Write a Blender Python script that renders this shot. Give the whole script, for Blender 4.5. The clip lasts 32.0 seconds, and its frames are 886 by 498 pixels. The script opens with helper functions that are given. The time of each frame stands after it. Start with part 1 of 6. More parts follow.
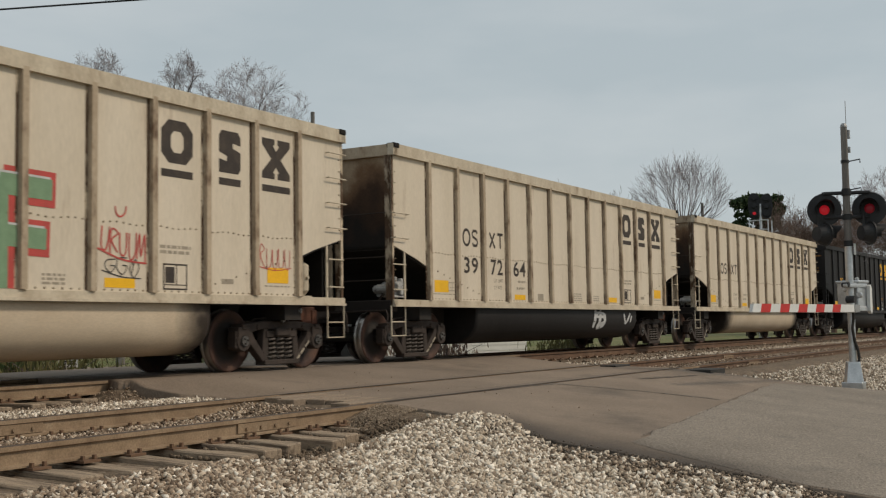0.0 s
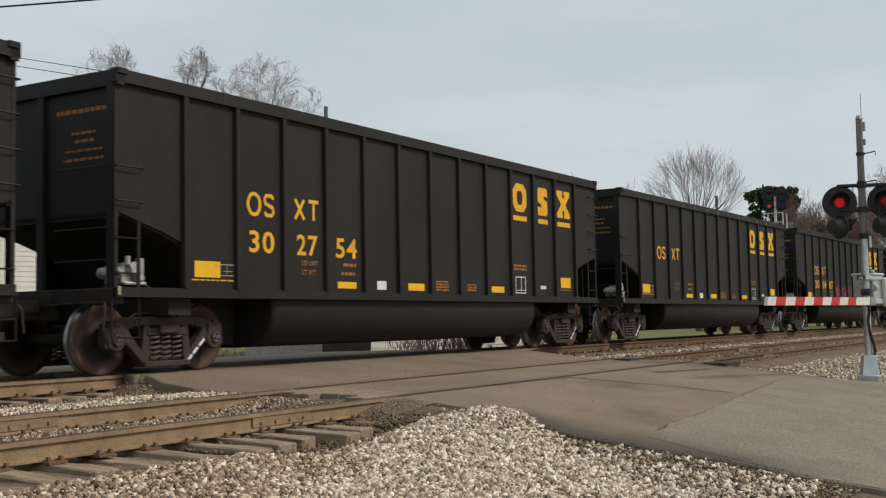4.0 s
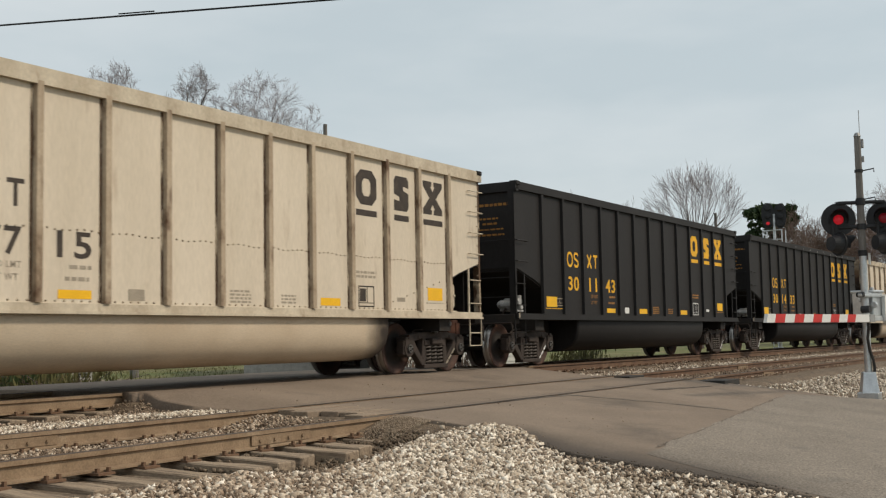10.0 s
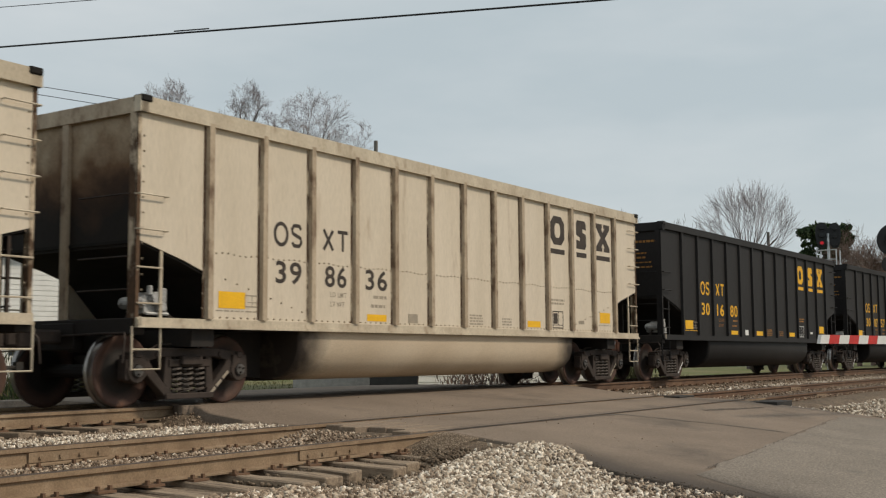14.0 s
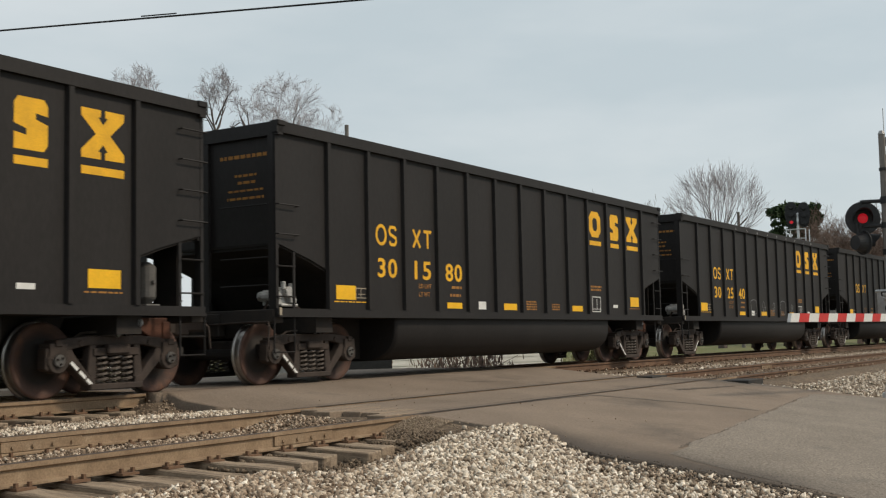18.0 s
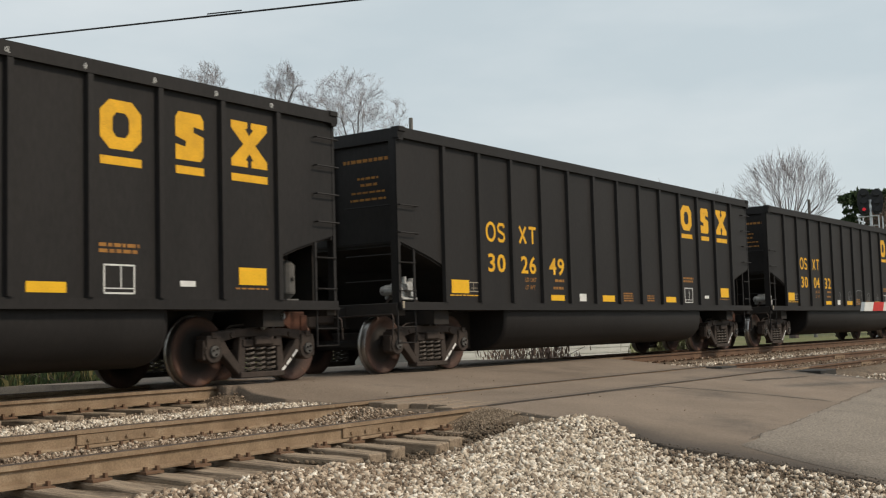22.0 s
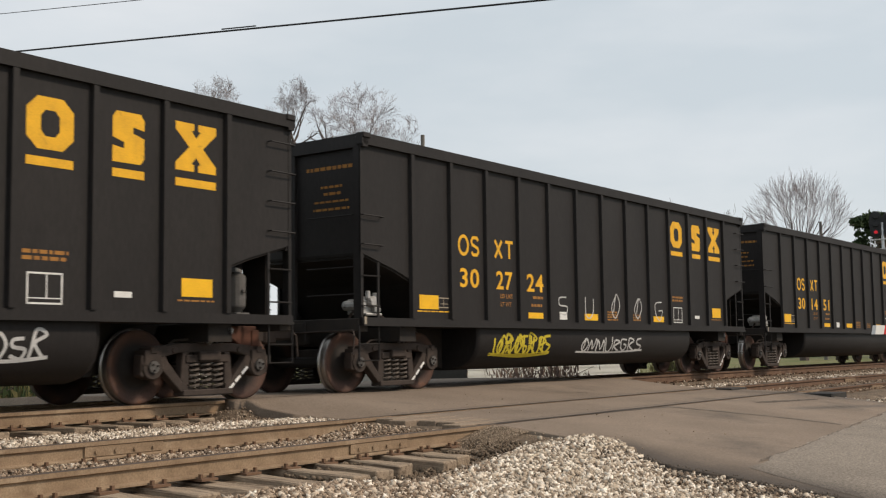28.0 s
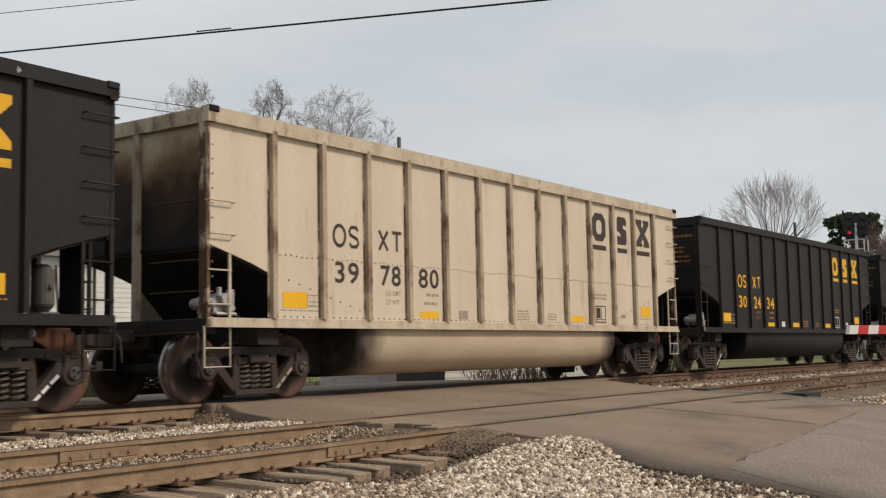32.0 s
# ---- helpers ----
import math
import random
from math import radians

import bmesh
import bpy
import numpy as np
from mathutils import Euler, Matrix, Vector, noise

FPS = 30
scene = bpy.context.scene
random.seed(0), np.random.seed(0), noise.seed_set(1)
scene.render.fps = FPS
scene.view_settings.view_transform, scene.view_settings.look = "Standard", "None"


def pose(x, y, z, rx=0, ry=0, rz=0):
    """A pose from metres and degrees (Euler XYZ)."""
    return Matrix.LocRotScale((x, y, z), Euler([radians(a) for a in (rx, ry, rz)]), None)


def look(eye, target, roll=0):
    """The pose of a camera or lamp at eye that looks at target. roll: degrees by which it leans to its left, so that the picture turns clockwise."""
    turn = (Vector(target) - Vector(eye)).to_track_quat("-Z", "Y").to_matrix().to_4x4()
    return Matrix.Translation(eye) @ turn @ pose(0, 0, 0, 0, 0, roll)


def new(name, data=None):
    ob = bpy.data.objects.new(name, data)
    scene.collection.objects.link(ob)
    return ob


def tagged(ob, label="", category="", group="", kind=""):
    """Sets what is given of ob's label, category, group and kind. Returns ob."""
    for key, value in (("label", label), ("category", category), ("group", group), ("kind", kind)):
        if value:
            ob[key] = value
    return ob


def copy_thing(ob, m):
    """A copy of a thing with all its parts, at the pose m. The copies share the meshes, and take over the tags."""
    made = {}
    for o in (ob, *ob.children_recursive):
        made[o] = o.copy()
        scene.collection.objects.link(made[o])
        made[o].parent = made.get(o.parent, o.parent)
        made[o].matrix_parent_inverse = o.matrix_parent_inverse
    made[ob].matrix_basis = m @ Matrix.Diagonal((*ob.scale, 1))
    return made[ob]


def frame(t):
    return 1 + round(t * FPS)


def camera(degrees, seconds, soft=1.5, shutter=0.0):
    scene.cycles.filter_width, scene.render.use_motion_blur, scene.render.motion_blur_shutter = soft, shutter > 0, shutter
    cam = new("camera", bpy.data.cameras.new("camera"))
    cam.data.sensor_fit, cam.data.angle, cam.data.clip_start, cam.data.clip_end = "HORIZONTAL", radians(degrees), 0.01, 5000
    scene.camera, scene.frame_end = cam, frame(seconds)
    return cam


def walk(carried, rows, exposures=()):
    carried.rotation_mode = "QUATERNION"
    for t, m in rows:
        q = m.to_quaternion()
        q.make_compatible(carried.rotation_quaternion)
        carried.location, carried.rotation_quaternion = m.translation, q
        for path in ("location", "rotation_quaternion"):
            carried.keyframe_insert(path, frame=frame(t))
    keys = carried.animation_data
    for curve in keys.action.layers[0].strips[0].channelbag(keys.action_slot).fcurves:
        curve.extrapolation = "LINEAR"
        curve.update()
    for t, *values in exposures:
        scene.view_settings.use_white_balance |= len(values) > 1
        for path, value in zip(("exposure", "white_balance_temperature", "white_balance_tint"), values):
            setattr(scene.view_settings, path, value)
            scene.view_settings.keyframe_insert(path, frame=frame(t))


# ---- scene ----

cam = camera(42.78, 32.0, 1.2, 0.06)
EYE = 0.604
# seconds, yaw, pitch and roll of the hand-held camera, which turns on the spot
AIM = [
    (0.0, -60.44, 3.99, -0.90),
    (0.5, -60.52, 3.77, -0.83),
    (1.0, -60.51, 3.69, -0.99),
    (1.5, -60.70, 3.77, -1.17),
    (2.0, -60.43, 4.01, -1.50),
    (2.5, -59.75, 3.77, -1.22),
    (4.5, -59.81, 3.72, -0.97),
    (5.0, -60.14, 4.04, -1.02),
    (5.5, -59.95, 4.38, -0.80),
    (6.0, -59.90, 4.57, -1.07),
    (6.5, -59.84, 4.56, -1.27),
    (7.0, -59.96, 4.45, -1.33),
    (7.5, -59.88, 4.47, -1.18),
    (8.0, -59.85, 4.54, -1.18),
    (8.5, -59.84, 4.59, -1.12),
    (9.0, -59.94, 4.52, -1.16),
    (9.5, -59.84, 4.55, -1.10),
    (10.0, -59.80, 4.58, -1.10),
    (10.5, -59.73, 4.59, -1.07),
    (11.0, -59.74, 4.72, -1.08),
    (11.5, -59.46, 4.86, -1.13),
    (12.0, -59.26, 4.97, -1.17),
    (12.5, -59.28, 5.14, -1.27),
    (13.0, -59.40, 5.21, -1.75),
    (13.5, -58.20, 5.15, -0.84),
    (14.0, -57.31, 5.46, -0.38),
    (14.5, -57.12, 5.49, -0.34),
    (15.0, -57.15, 5.50, -0.13),
    (15.5, -57.25, 5.37, 0.00),
    (17.5, -58.39, 4.69, -1.04),
    (18.0, -58.70, 4.61, -1.20),
    (18.5, -58.78, 4.51, -1.18),
    (19.0, -58.73, 4.50, -1.35),
    (19.5, -58.33, 4.48, -1.49),
    (20.0, -57.15, 4.60, -1.70),
    (20.5, -55.99, 4.67, -1.36),
    (21.0, -55.51, 4.67, -1.45),
    (21.5, -55.28, 4.52, -1.30),
    (22.0, -55.37, 4.28, -1.57),
    (22.5, -55.49, 4.17, -1.50),
    (23.0, -55.20, 4.00, -1.49),
    (23.5, -54.80, 3.79, -1.36),
    (24.0, -54.78, 3.79, -1.54),
    (24.5, -54.98, 3.90, -1.48),
    (26.5, -55.59, 4.25, -1.37),
    (27.0, -55.22, 4.60, -1.20),
    (27.5, -55.09, 4.82, -1.08),
    (28.0, -54.87, 5.16, -0.76),
    (28.5, -55.37, 5.66, -0.15),
    (29.0, -55.67, 5.64, -0.44),
    (29.5, -55.84, 5.40, -0.66),
    (30.0, -55.87, 5.22, -0.75),
    (30.5, -55.85, 5.13, -0.65),
    (31.0, -55.92, 5.14, -0.71),
    (31.5, -56.04, 5.18, -0.77),
    (32.0, -56.05, 5.25, -1.10),
]
PATH = [(t, pose(0, 0, EYE, 90 + p, 0, y) @ pose(0, 0, 0, 0, 0, r)) for t, y, p, r in AIM]
# the clip's own slow changes of exposure: seconds, stops, kelvin, tint
walk(cam, PATH, [(0.0, -0.12, 6500, 10.0), (0.6, -0.22, 6500, 10.0), (1.2, -0.25, 6500, 10.0), (2.0, 0.05, 6500, 10.0), (2.5, 0.08, 6500, 10.0), (5.0, 0.15, 6500, 10.0), (6.0, 0.15, 6500, 10.0), (7.0, 0.22, 6500, 10.0), (7.6, 0.14, 6500, 10.0), (8.5, -0.03, 6500, 10.0), (9.2, 0.10, 6500, 10.0), (10.0, 0.17, 6500, 10.0), (11.0, -0.10, 6500, 10.0), (12.0, -0.16, 6500, 10.0), (12.6, 0.08, 6500, 10.0), (13.0, 0.11, 6500, 10.0), (14.0, 0.04, 6500, 10.0), (14.6, -0.10, 6500, 10.0), (15.5, -0.18, 6500, 10.0), (18.0, 0.17, 6500, 10.0), (19.0, 0.20, 6500, 10.0), (20.0, 0.10, 6500, 10.0), (21.0, 0.20, 6500, 10.0), (22.0, 0.23, 6500, 10.0), (24.0, 0.28, 6500, 10.0), (27.0, 0.29, 6600, 14.0), (28.0, 0.32, 6600, 14.0), (30.0, 0.26, 6600, 14.0), (31.0, 0.29, 6780, 15.5), (32.0, 0.18, 6780, 15.5)])

# ---------------------------------------------------------------- light
SUN_AZ, SUN_EL = radians(-62), radians(43)
world = bpy.data.worlds.new("world")
scene.world = world
world.use_nodes = True
wt = world.node_tree
wt.nodes.clear()


def wnode(kind, **kw):
    n = wt.nodes.new(kind)
    for k, v in kw.items():
        n.inputs[k].default_value = v
    return n


sky = wt.nodes.new("ShaderNodeTexSky")
sky.sky_type, sky.sun_disc = "NISHITA", False
sky.sun_elevation, sky.sun_rotation = SUN_EL, math.pi / 2 - SUN_AZ
sky.air_density, sky.dust_density, sky.ozone_density = 1.0, 2.5, 1.2
sky_dim = wt.nodes.new("ShaderNodeVectorMath")
sky_dim.operation = "SCALE"
sky_dim.inputs["Scale"].default_value = 0.075
wt.links.new(sky.outputs[0], sky_dim.inputs[0])
wco = wt.nodes.new("ShaderNodeTexCoord")
wmap = wt.nodes.new("ShaderNodeMapping")
wmap.inputs["Scale"].default_value = (1.0, 1.0, 3.2)
wmap.inputs["Rotation"].default_value = (0.12, 0.1, 0.4)
wt.links.new(wco.outputs["Generated"], wmap.inputs[0])
cloud = wnode("ShaderNodeTexNoise", Scale=2.6, Detail=5.0, Roughness=0.52)
wt.links.new(wmap.outputs[0], cloud.inputs["Vector"])
ramp = wt.nodes.new("ShaderNodeValToRGB")
ramp.color_ramp.elements[0].position, ramp.color_ramp.elements[0].color = 0.36, (0.540, 0.612, 0.636, 1)
ramp.color_ramp.elements[1].position, ramp.color_ramp.elements[1].color = 0.68, (0.69, 0.735, 0.742, 1)
wt.links.new(cloud.outputs["Fac"], ramp.inputs[0])
wmix = wt.nodes.new("ShaderNodeMix")
wmix.data_type = "RGBA"
wmix.inputs["Factor"].default_value = 0.82
wt.links.new(sky_dim.outputs[0], wmix.inputs["A"])
wt.links.new(ramp.outputs[0], wmix.inputs["B"])
wbg = wnode("ShaderNodeBackground", Strength=1.0)
wt.links.new(wmix.outputs["Result"], wbg.inputs[0])
wout = wt.nodes.new("ShaderNodeOutputWorld")
wt.links.new(wbg.outputs[0], wout.inputs[0])

sun = new("sun", bpy.data.lights.new("sun", "SUN"))
sun.data.energy, sun.data.angle, sun.data.color = 2.1, radians(8), (1.0, 0.86, 0.68)
sun_dir = Vector((math.cos(SUN_AZ) * math.cos(SUN_EL), math.sin(SUN_AZ) * math.cos(SUN_EL), math.sin(SUN_EL)))
sun.matrix_world = look(sun_dir * 60, (0, 0, 0))

# ---------------------------------------------------------------- materials
MATS = {}


def material(name, base, second=None, rough=0.8, metal=0.0, scale=6.0, fine=60.0, amount=0.6, bump=0.15, stretch=(1, 1, 1),
             glow=0.0, spec=0.3, third=None, third_at=(0.6, 0.75), third_scale=2.0, per_object=False, spread=(0.35, 0.7)):
    """A procedural surface: two colours mixed by coarse noise, grain by fine noise, a third colour in patches, and relief."""
    m = bpy.data.materials.new(name)
    m.use_nodes = True
    nt = m.node_tree
    bsdf = nt.nodes["Principled BSDF"]
    tc = nt.nodes.new("ShaderNodeTexCoord")
    vec = nt.nodes.new("ShaderNodeMapping")
    vec.inputs["Scale"].default_value = stretch
    nt.links.new(tc.outputs["Object"], vec.inputs[0])
    if per_object:
        oi = nt.nodes.new("ShaderNodeObjectInfo")
        mul = nt.nodes.new("ShaderNodeMath")
        mul.operation = "MULTIPLY"
        mul.inputs[1].default_value = 57.0
        nt.links.new(oi.outputs["Random"], mul.inputs[0])
        nt.links.new(mul.outputs[0], vec.inputs["Location"])

    def noise_tex(s, d=4.0, r=0.55):
        n = nt.nodes.new("ShaderNodeTexNoise")
        n.inputs["Scale"].default_value, n.inputs["Detail"].default_value, n.inputs["Roughness"].default_value = s, d, r
        nt.links.new(vec.outputs[0], n.inputs["Vector"])
        return n

    def ranged(fac, lo, hi):
        r = nt.nodes.new("ShaderNodeMapRange")
        r.inputs["From Min"].default_value, r.inputs["From Max"].default_value = lo, hi
        nt.links.new(fac, r.inputs["Value"])
        return r.outputs[0]

    def mixed(a, b, fac):
        x = nt.nodes.new("ShaderNodeMix")
        x.data_type = "RGBA"
        for v, s in ((a, "A"), (b, "B")):
            if isinstance(v, tuple):
                x.inputs[s].default_value = (*v, 1)
            else:
                nt.links.new(v, x.inputs[s])
        nt.links.new(fac, x.inputs["Factor"])
        return x.outputs["Result"]

    second = second or tuple(c * 0.78 for c in base)
    coarse, grain = noise_tex(scale), noise_tex(fine, 3.0, 0.6)
    col = mixed(base, second, ranged(coarse.outputs["Fac"], *spread))
    if third:
        col = mixed(col, third, ranged(noise_tex(third_scale, 6.0, 0.62).outputs["Fac"], *third_at))
    hsv = nt.nodes.new("ShaderNodeHueSaturation")
    nt.links.new(col, hsv.inputs["Color"])
    r = nt.nodes.new("ShaderNodeMapRange")
    r.inputs["From Min"].default_value, r.inputs["From Max"].default_value = 0.25, 0.75
    r.inputs["To Min"].default_value, r.inputs["To Max"].default_value = 1 - 0.4 * amount, 1 + 0.4 * amount
    nt.links.new(grain.outputs["Fac"], r.inputs["Value"])
    nt.links.new(r.outputs[0], hsv.inputs["Value"])
    nt.links.new(hsv.outputs[0], bsdf.inputs["Base Color"])
    bsdf.inputs["Roughness"].default_value, bsdf.inputs["Metallic"].default_value = rough, metal
    bsdf.inputs["Specular IOR Level"].default_value = spec
    if bump:
        b = nt.nodes.new("ShaderNodeBump")
        b.inputs["Strength"].default_value, b.inputs["Distance"].default_value = bump, 0.01
        nt.links.new(grain.outputs["Fac"], b.inputs["Height"])
        nt.links.new(b.outputs[0], bsdf.inputs["Normal"])
    if glow:
        bsdf.inputs["Emission Color"].default_value = (*base, 1)
        bsdf.inputs["Emission Strength"].default_value = glow
    MATS[name] = m
    return m


BLACK = material("black_car_paint", (0.0200, 0.0179, 0.0175), (0.0146, 0.0131, 0.0129), 0.6, scale=1.2, fine=25, amount=0.5, bump=0.05, stretch=(1, 1, 0.35), spec=0.22, per_object=True)
BEIGE = material("beige_car_paint", (0.645, 0.565, 0.455), (0.565, 0.488, 0.382), 0.65, scale=0.9, fine=30, amount=0.22, bump=0.06, stretch=(1.6, 1, 0.3),
                 third=(0.30, 0.20, 0.125), third_at=(0.60, 0.88), third_scale=2.2, per_object=True)
BEIGE_EDGE = material("beige_chord_paint", (0.56, 0.49, 0.38), (0.42, 0.35, 0.26), 0.7, scale=3.0, fine=40, amount=0.4, stretch=(1, 1, 0.5),
                      third=(0.20, 0.12, 0.07), third_at=(0.58, 0.78), third_scale=5, per_object=True)
BEIGE_RIB = material("beige_rib_paint", (0.46, 0.375, 0.275), (0.31, 0.235, 0.16), 0.7, scale=2.0, fine=40, amount=0.4, stretch=(1, 1, 0.5),
                     third=(0.11, 0.062, 0.036), third_at=(0.52, 0.70), third_scale=4, per_object=True)
RUSTLINE = material("rust_along_rib", (0.115, 0.070, 0.042), (0.05, 0.03, 0.02), 0.9, scale=3, fine=30, amount=0.7, stretch=(1, 1, 0.5), third=(0.50, 0.41, 0.30), third_at=(0.50, 0.58), third_scale=3, per_object=True)
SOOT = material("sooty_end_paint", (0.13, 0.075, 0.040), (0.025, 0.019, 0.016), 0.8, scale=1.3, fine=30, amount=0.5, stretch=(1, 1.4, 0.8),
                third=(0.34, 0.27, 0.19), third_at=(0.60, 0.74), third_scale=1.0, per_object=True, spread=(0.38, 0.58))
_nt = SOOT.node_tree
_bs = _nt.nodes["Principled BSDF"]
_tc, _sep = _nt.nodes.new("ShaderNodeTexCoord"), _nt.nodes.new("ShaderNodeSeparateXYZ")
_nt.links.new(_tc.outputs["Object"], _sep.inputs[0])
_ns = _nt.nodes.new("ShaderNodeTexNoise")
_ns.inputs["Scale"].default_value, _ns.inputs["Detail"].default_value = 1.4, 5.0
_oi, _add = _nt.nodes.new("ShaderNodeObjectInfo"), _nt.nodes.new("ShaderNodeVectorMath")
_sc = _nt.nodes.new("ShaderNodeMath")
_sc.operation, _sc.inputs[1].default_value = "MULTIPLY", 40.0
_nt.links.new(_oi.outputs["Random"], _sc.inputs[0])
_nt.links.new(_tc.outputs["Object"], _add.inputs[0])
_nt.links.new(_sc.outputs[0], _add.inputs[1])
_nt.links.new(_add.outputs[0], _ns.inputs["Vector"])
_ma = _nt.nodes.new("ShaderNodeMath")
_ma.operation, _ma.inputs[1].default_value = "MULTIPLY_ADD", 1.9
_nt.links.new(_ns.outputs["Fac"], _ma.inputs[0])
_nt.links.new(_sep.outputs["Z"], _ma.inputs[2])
# Near black low, rust brown between, beige on top, shifted by noise.
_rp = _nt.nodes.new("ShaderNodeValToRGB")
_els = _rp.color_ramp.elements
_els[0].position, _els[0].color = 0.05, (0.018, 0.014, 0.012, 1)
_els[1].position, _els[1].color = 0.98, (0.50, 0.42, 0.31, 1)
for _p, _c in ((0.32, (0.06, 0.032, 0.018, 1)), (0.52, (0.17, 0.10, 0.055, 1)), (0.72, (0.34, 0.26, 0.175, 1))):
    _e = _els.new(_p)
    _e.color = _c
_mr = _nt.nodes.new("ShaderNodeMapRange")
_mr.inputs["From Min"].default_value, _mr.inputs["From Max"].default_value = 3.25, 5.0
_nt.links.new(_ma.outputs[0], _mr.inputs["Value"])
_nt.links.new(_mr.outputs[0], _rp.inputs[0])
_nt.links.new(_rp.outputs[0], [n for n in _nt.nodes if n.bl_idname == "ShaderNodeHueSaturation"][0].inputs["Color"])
# Beige tub paint, darker towards both ends with a noisy border.
TUBPAINT = material("dark_ended_beige_tub", (0.56, 0.465, 0.35), (0.47, 0.375, 0.27), 0.7, scale=0.9, fine=30, amount=0.3, stretch=(1, 1, 1.6), per_object=True)
_nt = TUBPAINT.node_tree
_hs = [n for n in _nt.nodes if n.bl_idname == "ShaderNodeHueSaturation"][0]
_old = _hs.inputs["Color"].links[0].from_socket
_tc, _sep, _ab, _ns, _ma, _mr, _mx = (_nt.nodes.new("ShaderNode" + n) for n in ("TexCoord", "SeparateXYZ", "Math", "TexNoise", "Math", "MapRange", "Mix"))
_nt.links.new(_tc.outputs["Object"], _sep.inputs[0])
_ab.operation = "ABSOLUTE"
_nt.links.new(_sep.outputs["X"], _ab.inputs[0])
_ns.inputs["Scale"].default_value, _ns.inputs["Detail"].default_value = 1.6, 5.0
_nt.links.new(_tc.outputs["Object"], _ns.inputs["Vector"])
_ma.operation, _ma.inputs[1].default_value = "MULTIPLY_ADD", 1.2
_nt.links.new(_ns.outputs["Fac"], _ma.inputs[0])
_nt.links.new(_ab.outputs[0], _ma.inputs[2])
_mr.inputs["From Min"].default_value, _mr.inputs["From Max"].default_value = 4.1, 4.85
_nt.links.new(_ma.outputs[0], _mr.inputs["Value"])
_mx.data_type = "RGBA"
_nt.links.new(_mr.outputs[0], _mx.inputs["Factor"])
_nt.links.new(_old, _mx.inputs["A"])
_mx.inputs["B"].default_value = (0.035, 0.026, 0.020, 1)
_nt.links.new(_mx.outputs["Result"], _hs.inputs["Color"])
UNDER = material("underframe_black", (0.020, 0.018, 0.017), (0.034, 0.027, 0.022), 0.8, scale=5, fine=50, amount=0.6)
# Near-black for end caps; on slope sheets it holds the recess's deep shade.
DARKSHEET = material("soot_and_shade_black", (0.010, 0.009, 0.008), (0.018, 0.014, 0.012), 0.9, scale=3, fine=40, amount=0.5)
TRUCK = material("truck_casting", (0.058, 0.043, 0.036), (0.032, 0.025, 0.021), 0.8, scale=6, fine=70, amount=0.6, third=(0.10, 0.052, 0.03), third_at=(0.6, 0.8), third_scale=7)
WHEEL = material("rusty_wheel", (0.098, 0.052, 0.038), (0.066, 0.040, 0.032), 0.7, scale=5, fine=60, amount=0.5, third=(0.16, 0.075, 0.04), third_at=(0.58, 0.75), third_scale=4, per_object=True)
_nt = WHEEL.node_tree
_hs = [n for n in _nt.nodes if n.bl_idname == "ShaderNodeHueSaturation"][0]
_old = _hs.inputs["Color"].links[0].from_socket
_tc, _sep, _cb, _ln = (_nt.nodes.new("ShaderNode" + n) for n in ("TexCoord", "SeparateXYZ", "CombineXYZ", "VectorMath"))
_ln.operation = "LENGTH"
_nt.links.new(_tc.outputs["Object"], _sep.inputs[0])
_nt.links.new(_sep.outputs["X"], _cb.inputs["X"])
_nt.links.new(_sep.outputs["Z"], _cb.inputs["Y"])
_nt.links.new(_cb.outputs[0], _ln.inputs[0])
_mr, _mx = _nt.nodes.new("ShaderNodeMapRange"), _nt.nodes.new("ShaderNodeMix")
_mr.inputs["From Min"].default_value, _mr.inputs["From Max"].default_value = 0.26, 0.37
_nt.links.new(_ln.outputs["Value"], _mr.inputs["Value"])
_mx.data_type = "RGBA"
_mx.inputs["A"].default_value = (0.020, 0.016, 0.014, 1)
_nt.links.new(_mr.outputs[0], _mx.inputs["Factor"])
_nt.links.new(_old, _mx.inputs["B"])
_nt.links.new(_mx.outputs["Result"], _hs.inputs["Color"])
TANK = material("dull_tank_paint", (0.115, 0.11, 0.105), (0.08, 0.075, 0.07), 0.6, amount=0.5)
SPRING_STEEL = material("worn_spring_steel", (0.13, 0.11, 0.095), (0.08, 0.065, 0.055), 0.6, metal=0.2, scale=8, amount=0.5)
RUST = material("rust_red_steel", (0.115, 0.046, 0.028), (0.060, 0.030, 0.022), 0.85, scale=5, fine=50, amount=0.6, third=(0.05, 0.028, 0.02), third_at=(0.55, 0.75), third_scale=5)
VALVE = material("bare_cast_aluminium", (0.52, 0.52, 0.51), (0.30, 0.29, 0.28), 0.5, metal=0.3, scale=9, amount=0.5, third=(0.09, 0.08, 0.07), third_at=(0.56, 0.7), third_scale=12)
TREAD = material("polished_tread", (0.42, 0.40, 0.38), (0.3, 0.28, 0.26), 0.3, metal=0.9, bump=0.02)
STEEL = material("grey_steel", (0.34, 0.34, 0.34), (0.25, 0.25, 0.25), 0.5, metal=0.4, bump=0.05)
SILVER = material("aluminium_mast", (0.60, 0.615, 0.63), (0.45, 0.465, 0.48), 0.34, metal=0.75, scale=8, fine=60, amount=0.3, bump=0.04)
YELLOW = material("yellow_sheeting", (0.84, 0.47, 0.015), (0.76, 0.42, 0.014), 0.55, scale=5, amount=0.25, bump=0.02, third=(0.40, 0.22, 0.03), third_at=(0.66, 0.85), third_scale=4, per_object=True)
